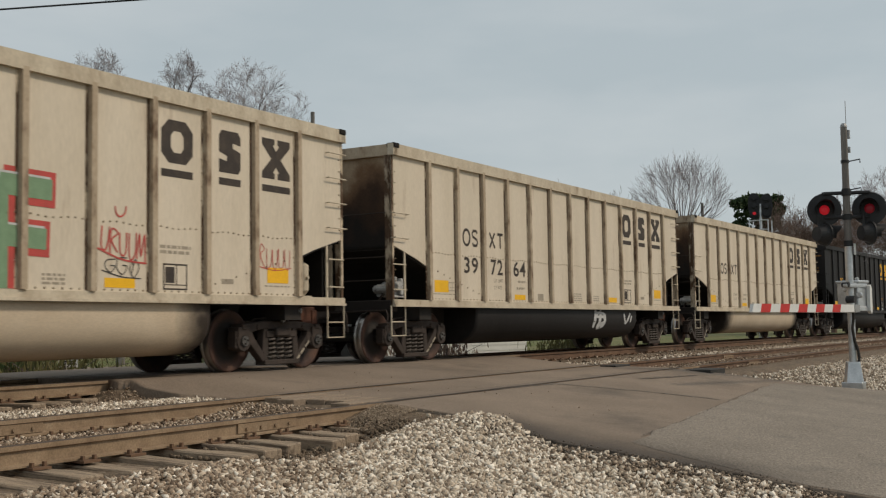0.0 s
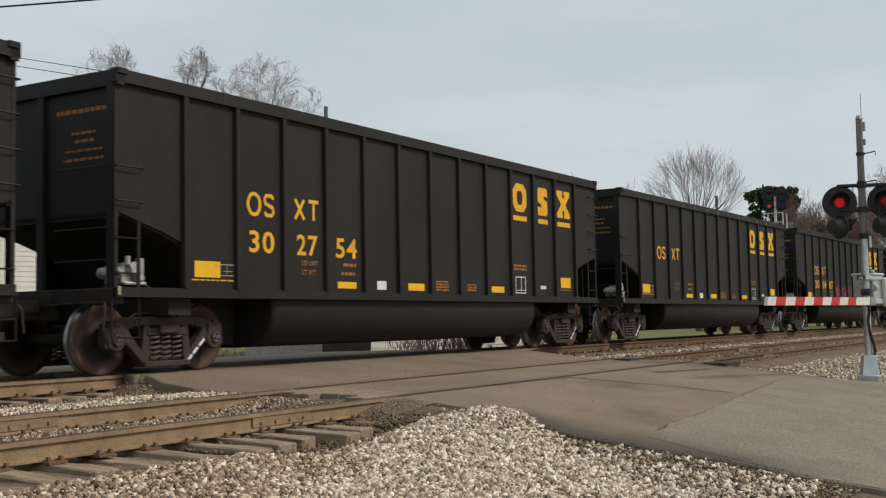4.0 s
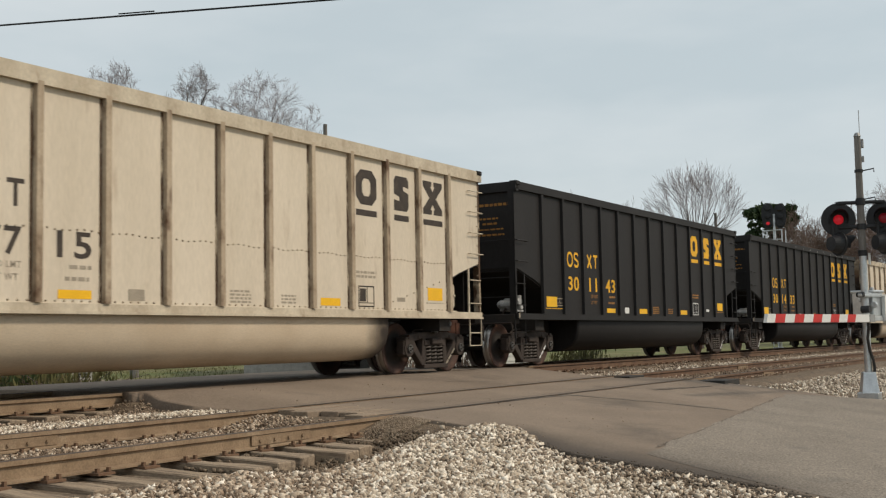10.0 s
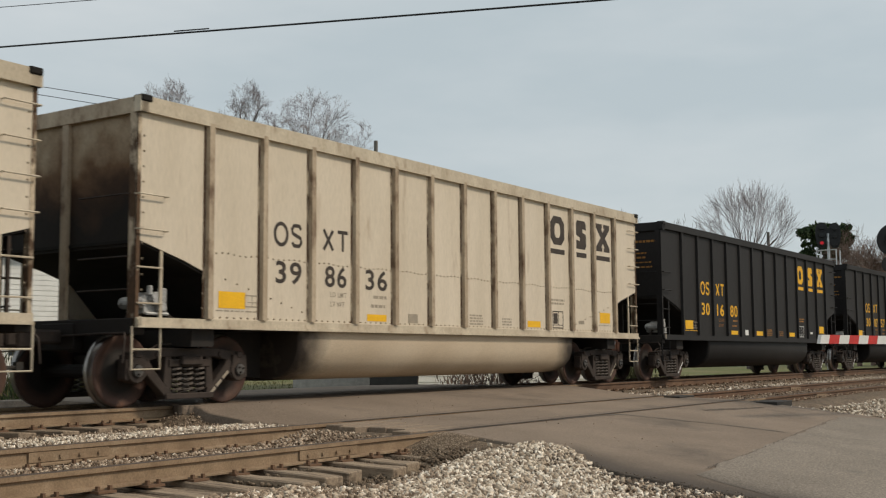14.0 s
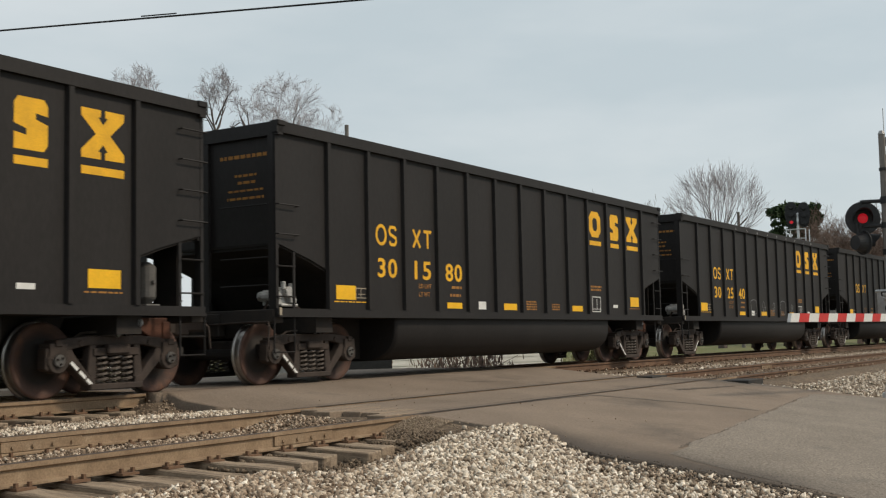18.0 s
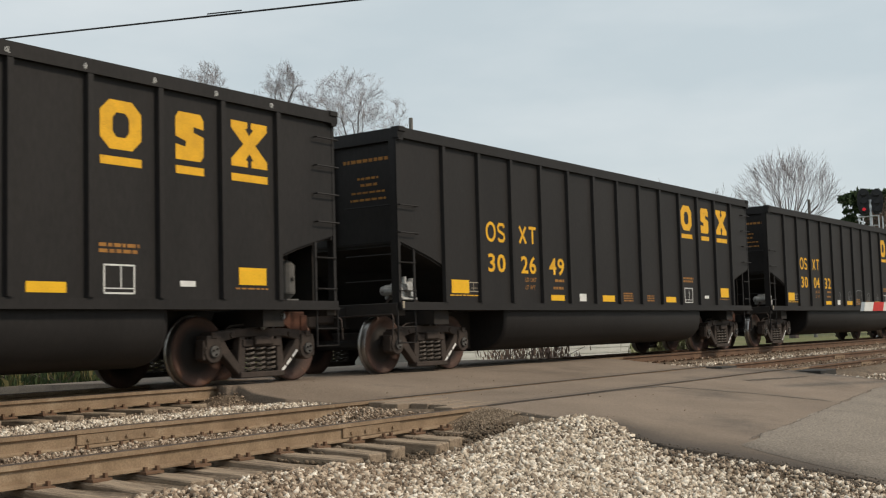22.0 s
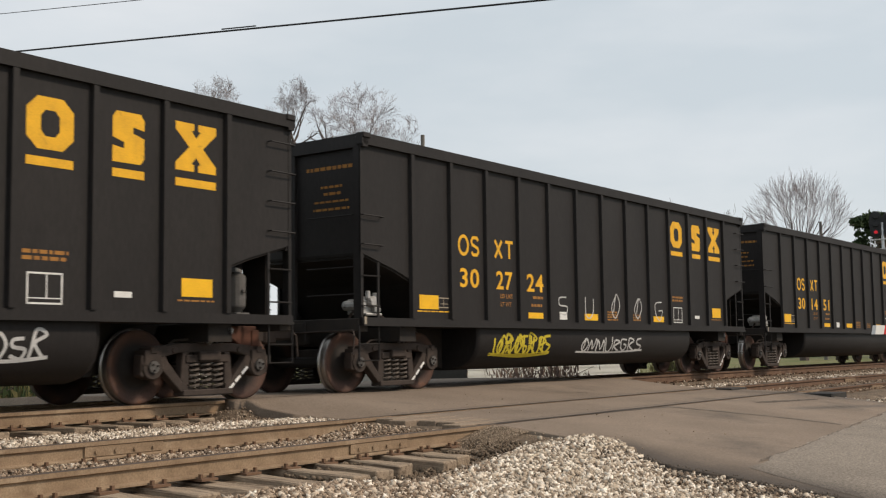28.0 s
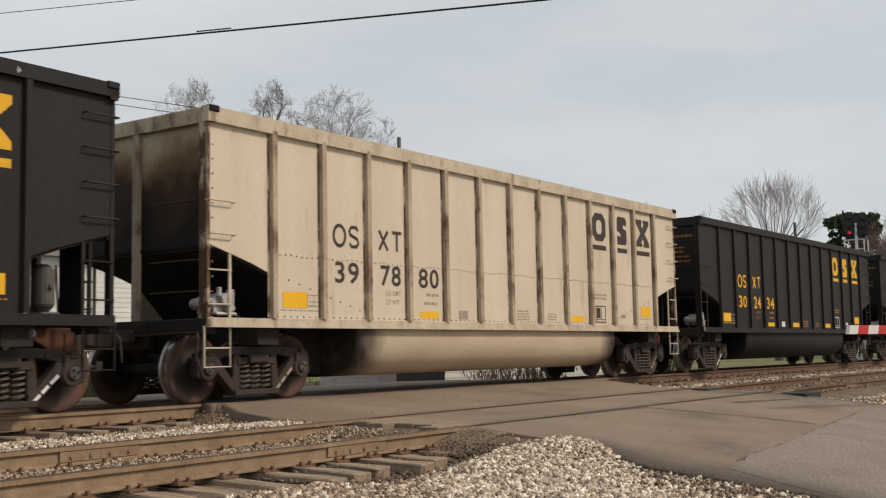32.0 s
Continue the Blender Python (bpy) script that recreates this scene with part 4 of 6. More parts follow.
TUB_SECT = [(-1.33, 0.985), (-1.338, 0.86), (-1.325, 0.70), (-1.27, 0.54), (-1.16, 0.41), (-1.0, 0.325), (-0.80, 0.285), (-0.50, 0.275)]


def tub_y(z):
    """The tub's near surface at a height."""
    for (ya, za), (yb, zb) in zip(TUB_SECT, TUB_SECT[1:]):
        if z >= zb:
            return ya + (yb - ya) * (za - min(z, za)) / (za - zb)
    return TUB_SECT[-1][0]


def gondola(beige):
    body, edge, ribmat = (BEIGE, BEIGE_EDGE, BEIGE_RIB) if beige else (BLACK, BLACK, BLACK)
    ink = BPAINT if beige else YPAINT
    car = thing("coal_gondola", "beige steel coal gondola with grimy ends" if beige else "black steel coal gondola with yellow lettering", "freight car", "coal train")
    skin = -SHEET_Y - 0.004
    bm = bmesh.new()
    o = [(-6.15, 1.09), (6.15, 1.09), (6.15, 1.70), (6.55, 1.84), (7.35, 2.06), (7.35, 3.67), (-7.35, 3.67), (-7.35, 2.06), (-6.55, 1.84), (-6.15, 1.70)]
    prism(bm, o, 1, -0.01, 0.01)
    side = mesh_of("side_sheet", bm, body)
    bm = bmesh.new()
    low = TOP - (0.20 if beige else 0.165)
    prism(bm, [(-HB - 0.02, low), (HB + 0.02, low), (HB + 0.02, TOP), (-HB - 0.02, TOP)], 1, -0.075, 0.045)
    bevelled(bm, 0.014)
    chord = mesh_of("top_chord", bm, edge)
    bm = bmesh.new()
    box(bm, -HB, HB, -0.07, 0.05, SILL, SILL + 0.035)
    box(bm, -HB, HB, -0.045, -0.012, SILL + 0.035, SILL + 0.125)
    sill = mesh_of("side_sill", bm, edge)
    bm = bmesh.new()
    o = [(-0.06, 0.0), (-0.045, -0.068), (0.045, -0.068), (0.06, 0.0)] if beige else [(-0.048, 0.0), (-0.034, -0.060), (0.040, -0.060), (0.052, 0.0)]
    prism(bm, o, 2, SILL + 0.13, TOP - 0.16)
    if beige:
        for s in (-1, 1):
            for k in range(9):
                z0 = SILL + 0.14 + 0.285 * k
                h = 0.02 + 0.016 * abs(math.sin(3.1 * k + s))
                for f in set(f for v in box(bm, s * 0.058 - (h if s < 0 else 0), s * 0.058 + (h if s > 0 else 0), -0.008, 0.0, z0, z0 + 0.285) for f in v.link_faces):
                    f.material_index = 1
    rib = mesh_of("rib", bm, [ribmat, RUSTLINE] if beige else ribmat)
    bm = bmesh.new()
    box(bm, -0.055, 0.0, -0.016, 0.016, SILL, TOP - 0.16)
    box(bm, -0.016, 0.0, 0.0, 0.13, SILL, TOP - 0.19)
    post = mesh_of("corner_post", bm, RUSTLINE if beige else body)
    bm = bmesh.new()
    bar_path(bm, [(0, 0.01, 0), (0, -0.075, 0), (0.46, -0.075, 0), (0.46, 0.01, 0)], 0.011, 5)
    iron = mesh_of("grab_iron", bm, edge)
    bm = bmesh.new()
    box(bm, -0.022, 0.022, -0.012, 0.012, SILL, 2.02)
    stile = mesh_of("ladder_stile", bm, edge)
    bm = bmesh.new()
    bar_path(bm, [(0, 0, 1.0), (0, 0, 0.48), (0.45, 0, 0.48), (0.45, 0, 1.0)], 0.016, 5)
    tube(bm, (0, 0, 0.72), (0.45, 0, 0.72), 0.012, n=5)
    stirrup = mesh_of("sill_step", bm, edge)
    bm = bmesh.new()
    tube(bm, (0, 0, 0), (0.41, 0, 0), 0.012, n=5)
    rung = mesh_of("ladder_rung", bm, edge)
    rivs = None
    if beige:
        bm = bmesh.new()
        spots = [(-6.0 + 0.11 * i, 1.98 + 0.012 * math.sin(i)) for i in range(110)] + [(-6.05 + 0.13 * i, 1.14) for i in range(94)]
        for r in [-7.31] + RIBS + [7.31]:
            spots += [(r - 0.085 if -7 < r < 7 else r + (0.06 if r < 0 else -0.06), 1.25 + 0.19 * k) for k in range(12)]
        for i in range(9):
            for s in (-1, 1):
                spots.append((s * (6.05 - 0.22 * i), 1.70 - 0.055 * i))
        for x, z in spots:
            bmesh.ops.create_cone(bm, cap_ends=False, segments=5, radius1=0.017, radius2=0.008, depth=0.014, matrix=Matrix.Translation((x, -0.006, z)) @ Matrix.Rotation(math.pi / 2, 4, "X"))
        rivs = mesh_of("rivets", bm, BEIGE_RIB)
    for s in (-1, 1):
        turn = pose(0, s * SHEET_Y, 0, 0, 0, 0 if s < 0 else 180)
        part("side_sheet", side, None, car, m=turn)
        part("top_chord", chord, None, car, m=turn)
        part("side_sill", sill, None, car, m=turn)
        for r in RIBS:
            part("rib", rib, None, car, m=turn @ pose(r, -0.008, 0))
        part("corner_post", post, None, car, m=pose(HB, s * SHEET_Y, 0) @ Matrix.Diagonal((1, -s, 1, 1)))
        part("corner_post", post, None, car, m=pose(-HB, s * SHEET_Y, 0) @ Matrix.Diagonal((-1, -s, 1, 1)))
        if rivs:
            tagged(part("rivets", rivs, None, car, m=turn @ pose(0, -0.01, 0)), kind="stuff")
        for e in (-1, 1):
            x0 = -7.36 if e < 0 else 6.90
            for z in ((2.18, 2.61) if e < 0 else (2.22, 2.62, 3.02, 3.42)):
                part("grab_iron", iron, None, car, m=pose(x0, s * (SHEET_Y + 0.005), z) @ Matrix.Diagonal((1, -s, 1, 1)))
            part("ladder_stile", stile, None, car, m=pose(-6.93 if e < 0 else 6.93, s * (SHEET_Y - 0.01), 0))
            for z in (1.28, 1.72):
                part("ladder_rung", rung, None, car, m=pose(-7.34 if e < 0 else 6.93, s * (SHEET_Y + 0.03), z))
            part("sill_step", stirrup, None, car, m=pose(-7.38 if e < 0 else 6.93, s * SHEET_Y, 0))
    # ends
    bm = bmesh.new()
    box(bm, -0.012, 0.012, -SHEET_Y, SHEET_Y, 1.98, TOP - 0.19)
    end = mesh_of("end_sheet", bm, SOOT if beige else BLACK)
    bm = bmesh.new()
    prism(bm, [(-SHEET_Y - 0.075, TOP - 0.20), (SHEET_Y + 0.075, TOP - 0.20), (SHEET_Y + 0.075, TOP - 0.003), (-SHEET_Y - 0.075, TOP - 0.003)], 0, -0.06, 0.05)
    bevelled(bm, 0.012)
    echord = mesh_of("end_chord", bm, BEIGE_RIB if beige else edge)
    bm = bmesh.new()
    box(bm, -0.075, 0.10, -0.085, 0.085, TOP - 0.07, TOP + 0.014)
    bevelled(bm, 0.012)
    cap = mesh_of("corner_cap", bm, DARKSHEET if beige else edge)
    bm = bmesh.new()
    box(bm, -0.06, 0.0, -0.06, 0.06, 1.0, TOP - 0.2)
    epost = mesh_of("end_post", bm, ribmat)
    bm = bmesh.new()
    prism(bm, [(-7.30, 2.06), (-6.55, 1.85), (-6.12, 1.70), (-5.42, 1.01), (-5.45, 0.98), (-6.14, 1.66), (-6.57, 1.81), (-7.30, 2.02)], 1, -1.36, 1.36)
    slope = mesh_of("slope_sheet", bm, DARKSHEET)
    bm = bmesh.new()
    box(bm, -0.12, 0.10, -1.36, 1.36, 0.90, 1.10)
    box(bm, -0.14, 0.0, -0.32, 0.32, 0.72, 1.06)
    bevelled(bm, 0.012)
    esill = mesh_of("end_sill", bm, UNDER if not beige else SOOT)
    bm = bmesh.new()
    box(bm, -0.75, 0.22, -0.09, 0.09, 0.80, 0.98)
    box(bm, -0.98, -0.72, -0.15, 0.12, 0.74, 1.02)
    box(bm, -1.0, -0.85, 0.04, 0.17, 0.76, 1.0)
    bevelled(bm, 0.03)
    coupler = mesh_of("coupler", bm, TRUCK)
    bm = bmesh.new()
    pts = [(0.0, 0.34, 0.86), (-0.25, 0.34, 0.80), (-0.42, 0.32, 0.62), (-0.50, 0.28, 0.50), (-0.72, 0.24, 0.52)]
    bar_path(bm, pts, 0.024, 7)
    box(bm, -0.80, -0.70, 0.20, 0.28, 0.46, 0.58)
    hose = mesh_of("air_hose", bm, RUBBER)
    bm = bmesh.new()
    bar_path(bm, [(-0.05, -1.25, 0), (-0.10, -1.25, 0), (-0.10, -0.35, 0), (-0.05, -0.35, 0)], 0.012, 5)
    eiron = mesh_of("end_grab_iron", bm, TRUCK if beige else BLACK)
    for e in (-1, 1):
        flip = pose(0, 0, 0) if e < 0 else pose(0, 0, 0, 0, 0, 180)
        part("end_sheet", end, None, car, "soot and rust streaked end, darker towards the bottom" if beige else "", m=pose(e * 7.27, 0, 0))
        part("end_chord", echord, None, car, m=flip @ pose(-7.29, 0, 0))
        for y in (-SHEET_Y - 0.01, SHEET_Y + 0.01):
            part("corner_cap", cap, None, car, "sooty black corner cap" if beige else "", m=flip @ pose(-7.29, y, 0))
        part("end_post", epost, None, car, m=flip @ pose(-7.28, 0, 0))
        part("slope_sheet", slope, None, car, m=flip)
        part("end_sill", esill, None, car, m=flip @ pose(-7.26, 0, 0))
        part("coupler", coupler, None, car, m=flip @ pose(-7.09, 0, 0))
        part("air_hose", hose, None, car, m=flip @ pose(-7.3, 0, 0))
        for z in (1.45, 1.85, 2.62):
            part("end_grab_iron", eiron, None, car, m=flip @ pose(-7.28, 0, z))
    # floor, centre sill, tubs and rigging
    bm = bmesh.new()
    box(bm, -5.45, 5.45, -1.36, 1.36, 0.985, 1.01)
    part("floor", bm, UNDER, car)
    bm = bmesh.new()
    box(bm, -7.1, 7.1, -0.16, 0.16, 0.70, 0.97)
    for x in (-TRUCK_X, TRUCK_X):
        box(bm, x - 0.2, x + 0.2, -1.30, 1.30, 0.76, 0.98)
    part("centre_sill", bm, UNDER, car)
    bm = bmesh.new()
    sect = TUB_SECT + [(-y, z) for y, z in TUB_SECT[::-1]]
    xs = [(-4.28, 0.97), (-4.2, 1.0), (4.2, 1.0), (4.32, 0.95)]
    rings = [[bm.verts.new((x, y * k, 0.985 - (0.985 - z) * k)) for y, z in sect] for x, k in xs]
    for a, b in zip(rings, rings[1:]):
        for i in range(len(sect) - 1):
            f = bm.faces.new((a[i], a[i + 1], b[i + 1], b[i]))
            f.smooth = True
    bm.faces.new(rings[0])
    bm.faces.new(rings[-1][::-1])
    part("tub", bm, TUBPAINT if beige else BLACK, car)
    for e in (-1, 1):
        bm = bmesh.new()
        prism(bm, [(e * 4.25, 0.98), (e * 5.75, 0.98), (e * 5.70, 0.86), (e * 4.75, 0.36), (e * 4.25, 0.31)], 1, -0.58, 0.58)
        bevelled(bm, 0.04)
        part("tub_end", bm, UNDER, car)
    bm = bmesh.new()
    box(bm, -6.98, -6.72, -1.12, -0.80, 1.17, 1.40)
    tube(bm, (-7.06, -1.18, 1.30), (-7.06, -0.82, 1.30), 0.075, n=10)
    tube(bm, (-7.06, -1.22, 1.30), (-7.06, -1.17, 1.30), 0.045, n=8)
    tube(bm, (-6.82, -1.20, 1.36), (-6.82, -0.84, 1.36), 0.085, n=10)
    tube(bm, (-6.70, -1.16, 1.24), (-6.60, -1.0, 1.24), 0.06, n=8)
    tube(bm, (-6.64, -1.08, 1.18), (-6.64, -1.08, 1.50), 0.055, n=9)
    tube(bm, (-6.90, -1.14, 1.40), (-6.90, -1.14, 1.52), 0.04, n=8)
    tube(bm, (-6.98, -1.15, 1.17), (-6.60, -1.15, 1.17), 0.025, n=6)
    box(bm, -6.80, -6.68, -1.20, -1.12, 1.20, 1.30)
    bevelled(bm, 0.01)
    part("brake_valve", bm, VALVE, car, "bright cast air brake valve")
    bm = bmesh.new()
    bar_path(bm, [(-6.62, -1.06, 1.2), (-6.45, -1.06, 1.12), (-6.2, -0.9, 1.08), (-5.9, -0.6, 1.05)], 0.022, 6)
    bar_path(bm, [(-7.06, -1.0, 1.24), (-7.1, -0.9, 1.06), (-6.9, -0.5, 1.02)], 0.022, 6)
    part("brake_pipe", bm, TRUCK, car)
    bm = bmesh.new()
    tube(bm, (6.62, -1.08, 1.22), (6.62, -1.08, 1.62), 0.13, n=16)
    tube(bm, (6.62, -1.08, 1.62), (6.62, -1.08, 1.68), 0.13, 0.05, n=16)
    tube(bm, (6.62, -1.08, 1.14), (6.62, -1.08, 1.22), 0.06, 0.13, n=16)
    box(bm, 6.50, 6.74, -1.22, -0.94, 1.02, 1.14)
    tube(bm, (6.62, -1.20, 1.42), (6.62, -1.24, 1.42), 0.03, n=6)
    bevelled(bm, 0.008)
    part("air_reservoir", bm, TANK if not beige else BEIGE_EDGE, car, "grey air tank")
    # Added dark plate that keeps the sky out of the front opening.
    bm = bmesh.new()
    box(bm, 7.10, 7.13, -1.15, -0.72, 1.0, 1.99)
    part("end_web", bm, DARKSHEET, car)
    for y in (-0.95, -0.50):
        part("end_ladder_stile", (lambda bm: (box(bm, 7.33, 7.37, y - 0.02, y + 0.02, 0.95, 2.05), bm)[1])(bmesh.new()), TRUCK if beige else BLACK, car)
    for z in (1.20, 1.52, 1.84):
        bm = bmesh.new()
        tube(bm, (7.38, -0.97, z), (7.38, -0.48, z), 0.012, n=5)
        part("end_ladder_rung", bm, TRUCK if beige else BLACK, car)
    bm = bmesh.new()
    box(bm, 7.30, 7.52, -0.42, 0.30, 1.10, 1.13)
    tube(bm, (7.34, -0.40, 1.11), (7.30, -0.40, 1.75), 0.014, n=5)
    tube(bm, (7.50, 0.28, 1.11), (7.30, 0.28, 1.55), 0.014, n=5)
    part("brake_step", bm, UNDER, car, "dark crew step on the car end")
    for e in (-1, 1):
        bm = bmesh.new()
        q = e * 7.42
        bar_path(bm, [(q, -0.12, 0.90), (q, -0.9, 0.92), (q, -1.30, 0.92), (q + e * 0.05, -1.36, 0.84), (q + e * 0.08, -1.36, 0.56)], 0.013, 5)
        part("uncoupling_lever", bm, TRUCK, car)
    bm = bmesh.new()
    prism(bm, [(6.46, 0.97), (7.02, 0.97), (7.02, 0.66), (6.86, 0.62), (6.62, 0.78), (6.46, 0.86)], 1, -1.06, -0.82)
    box(bm, 6.92, 7.06, -1.08, -0.80, 0.70, 0.92)
    bevelled(bm, 0.01)
    part("brake_cylinder", bm, RUST, car, "rust-red brake cylinder")
    bm = bmesh.new()
    tube(bm, (6.32, -1.30, 0.90), (6.32, -1.16, 0.90), 0.05, n=9)
    tube(bm, (6.32, -1.18, 0.90), (6.10, -1.12, 0.74), 0.03, n=6)
    part("slack_adjuster", bm, STEEL, car)
    for x0, x1, z0, z1, mt in ((-7.345, -7.30, 1.01, 1.12, FADED),):
        part("sticker", plate(x0, x1, z0, z1), mt, car, m=pose(0, -SHEET_Y - 0.078, 0))
    truck(car, -TRUCK_X, beige)
    truck(car, TRUCK_X, beige)
    # markings on the near side
    at = pose(0, skin - 0.008, 0)
    for kind, cx, w, cz, h in (("ring", 3.54, 0.60, 3.13, 0.58), ("block", 4.60, 0.46, 3.13, 0.60), ("hourglass", 5.64, 0.66, 3.15, 0.60)):
        part("emblem", emblem(kind, cx, cz, w, h), ink, car, m=at)
        part("emblem_bar", plate(cx - w / 2, cx + w / 2, 2.655, 2.755), ink, car, m=at)
    # owner's initials as plain shapes
    for kind, cx, w in (("ring", -4.74, 0.26), ("snake", -4.41, 0.21), ("cross", -3.70, 0.24), ("post", -3.36, 0.24)):
        bm = bmesh.new()
        if kind == "ring":
            lines = [[(0.5 * math.cos(a), 0.5 * math.sin(a)) for a in (2 * math.pi * i / 20 for i in range(21))]]
        elif kind == "snake":
            lines = [[(0.45, 0.32), (0.28, 0.48), (-0.28, 0.48), (-0.48, 0.30), (-0.40, 0.10), (0.40, -0.10), (0.48, -0.30), (0.28, -0.48), (-0.28, -0.48), (-0.45, -0.32)]]
        elif kind == "cross":
            lines = [[(-0.45, -0.5), (0.45, 0.5)], [(-0.45, 0.5), (0.45, -0.5)]]
        else:
            lines = [[(0.0, -0.5), (0.0, 0.42)], [(-0.5, 0.46), (0.5, 0.46)]]
        for k, ln in enumerate(lines):
            stroke(bm, [(cx + w * a, 2.34 + 0.30 * b) for a, b in ln], 0.055, -0.0004 * k)
        part("initial_mark", bm, ink, car, m=at)
    yl = YELLOW
    for x0, x1, z0, z1, mt in ((-5.95, -5.45, 1.265, 1.485, yl), (-2.76, -2.26, 1.165, 1.27, yl), (-0.72, -0.20, 1.16, 1.285, yl), (2.27, 2.78, 1.165, 1.285, yl), (5.42, 5.92, 1.305, 1.53, yl), (-1.67, -1.40, 1.16, 1.305, FADED if beige else WHITE), (4.42, 4.67, 1.265, 1.335, FADED if beige else WHITE)):
        if beige and x0 == -0.72:
            continue
        part("sticker", plate(x0, x1, z0, z1), mt, car, m=at)
    fine = FADED if beige else ORANGE
    for x0, x1, z0, z1, n in ((-6.0, -5.1, 1.215, 1.245, 1), (0.20, 0.64, 1.16, 1.36, 4), (1.32, 1.66, 1.17, 1.32, 3), (3.22, 3.80, 1.62, 1.76, 2), (5.36, 5.95, 1.24, 1.275, 1), (-2.66, -2.26, 1.36, 1.44, 1), (-2.60, -2.26, 1.50, 1.58, 1)):
        tagged(part("small_lettering", text_bars(x0, x1, z0, z1, n), fine if x0 > -2.7 or beige else YPAINT, car, m=at), kind="stuff")
    for tx, x, z in (("LD LMT", -3.66, 1.50), ("LT WT", -3.66, 1.36)):
        part("small_lettering", lettering(tx, 0.105, FADED if beige else ORANGE, 0.02), None, car, m=at @ pose(x, 0, z))
    bm = bmesh.new()
    for x0, x1, z0, z1 in ((3.28, 3.73, 1.16, 1.18), (3.28, 3.73, 1.485, 1.505), (3.28, 3.30, 1.16, 1.505), (3.71, 3.73, 1.16, 1.505), (3.52, 3.535, 1.22, 1.49), (3.28, 3.73, 1.22, 1.232)):
        box(bm, x0, x1, -0.002, 0, z0, z1)
    if beige:
        box(bm, 3.32, 3.49, -0.0015, 0, 1.25, 1.46)
    part("inspection_box", bm, BPAINT if beige else WHITE, car, m=at)
    bm = bmesh.new()
    for x0, x1, z0, z1 in ((-5.46, -5.15, 1.29, 1.305), (-5.46, -5.15, 1.44, 1.455), (-5.46, -5.445, 1.29, 1.455), (-5.165, -5.15, 1.29, 1.455), (-5.4, -5.2, 1.35, 1.36), (-5.32, -5.31, 1.29, 1.44)):
        box(bm, x0, x1, -0.002, 0, z0, z1)
    part("inspection_box", bm, FADED if beige else FADED, car, m=at)
    # faded lettering on the end toward the rear
    for z0, z1, y0, y1, n in () if beige else ((3.33, 3.42, 0.25, 1.25, 1), (3.06, 3.12, 0.55, 0.98, 1), (2.95, 3.02, 0.60, 0.95, 1), (2.84, 2.89, 0.42, 1.10, 1), (2.72, 2.78, 0.40, 1.12, 1)):
        part("end_lettering", text_bars(-y1, -y0, z0, z1, n), ORANGE, car, m=pose(-7.287, 0, 0, 0, 0, -90) @ pose(0, 0, 0) @ Matrix.Diagonal((-1, 1, 1, 1)))
    return car


def spray(parent, x0, z0, w, h, colour, seed, kind, y=None, thick=0.02, n=1):
    """Small spray-paint marks without words, either angular marks or rounded outlines."""
    rng = random.Random(seed)
    bm = bmesh.new()
    for i in range(n):
        cx = x0 + w * (i + 0.5) / n
        if kind == "marks":
            k, r = rng.choice((3, 4, 5)), h * 0.42
            pts = [(cx + r * rng.uniform(0.5, 1) * math.cos(a), z0 + h / 2 + r * rng.uniform(0.7, 1.1) * math.sin(a)) for a in (2 * math.pi * j / k + rng.uniform(-0.3, 0.3) for j in range(k))]
            pts += [pts[0], (cx, z0 + h / 2), (cx + r * rng.uniform(-1, 1), z0)]
        else:
            hw, pts = w / n * 0.47, []
            for j in range(18):
                a = 2 * math.pi * j / 18
                c, s = math.cos(a), math.sin(a)
                q = max(abs(c), abs(s)) ** -0.8
                pts.append((cx + hw * c * q * rng.uniform(0.82, 1.05), z0 + h / 2 + h / 2 * s * q * rng.uniform(0.86, 1.03)))
            pts += pts[:2]
        stroke(bm, pts, thick)
    ob = part("spray_paint", bm, PAINTS[colour], parent, colour + " spray paint", m=pose(0, (-SHEET_Y - 0.016 if y is None else y), 0))
    return tagged(ob, kind="stuff")


def curve(pts, k=5):
    """A smooth line through points."""
    out = []
    for i in range(len(pts) - 1):
        p = [pts[max(i - 1, 0)], pts[i], pts[i + 1], pts[min(i + 2, len(pts) - 1)]]
        for j in range(k):
            u = j / k
            out.append(tuple(0.5 * (2 * p[1][c] + (p[2][c] - p[0][c]) * u + (2 * p[0][c] - 5 * p[1][c] + 4 * p[2][c] - p[3][c]) * u * u + (3 * p[1][c] - p[0][c] - 3 * p[2][c] + p[3][c]) * u ** 3) for c in (0, 1)))
    return out + [pts[-1]]


def ribbons(parent, lines, thick, colour, y, round_ends=True, smoothed=True):
    """Broad strokes of spray paint with rounded ends, as one painted mark."""
    bm = bmesh.new()
    for i, ln in enumerate(lines):
        pts = curve(ln) if smoothed else ln
        stroke(bm, pts, thick, -0.00012 * i)
        if round_ends:
            for x, z in (pts if not smoothed else (pts[0], pts[-1])):
                disc(bm, [(x + thick / 2 * math.cos(a), z + thick / 2 * math.sin(a)) for a in (2 * math.pi * j / 12 for j in range(12))], -0.00012 * i - 0.00005)
    for v in bm.verts:
        if y > -SHEET_Y:
            v.co.y += tub_y(v.co.z) - 0.004 - y
        else:
            v.co.z = max(v.co.z, SILL + 0.13)
    return tagged(part("spray_paint", bm, PAINTS[colour], parent, colour + " spray paint", m=pose(0, y, 0)), kind="stuff")


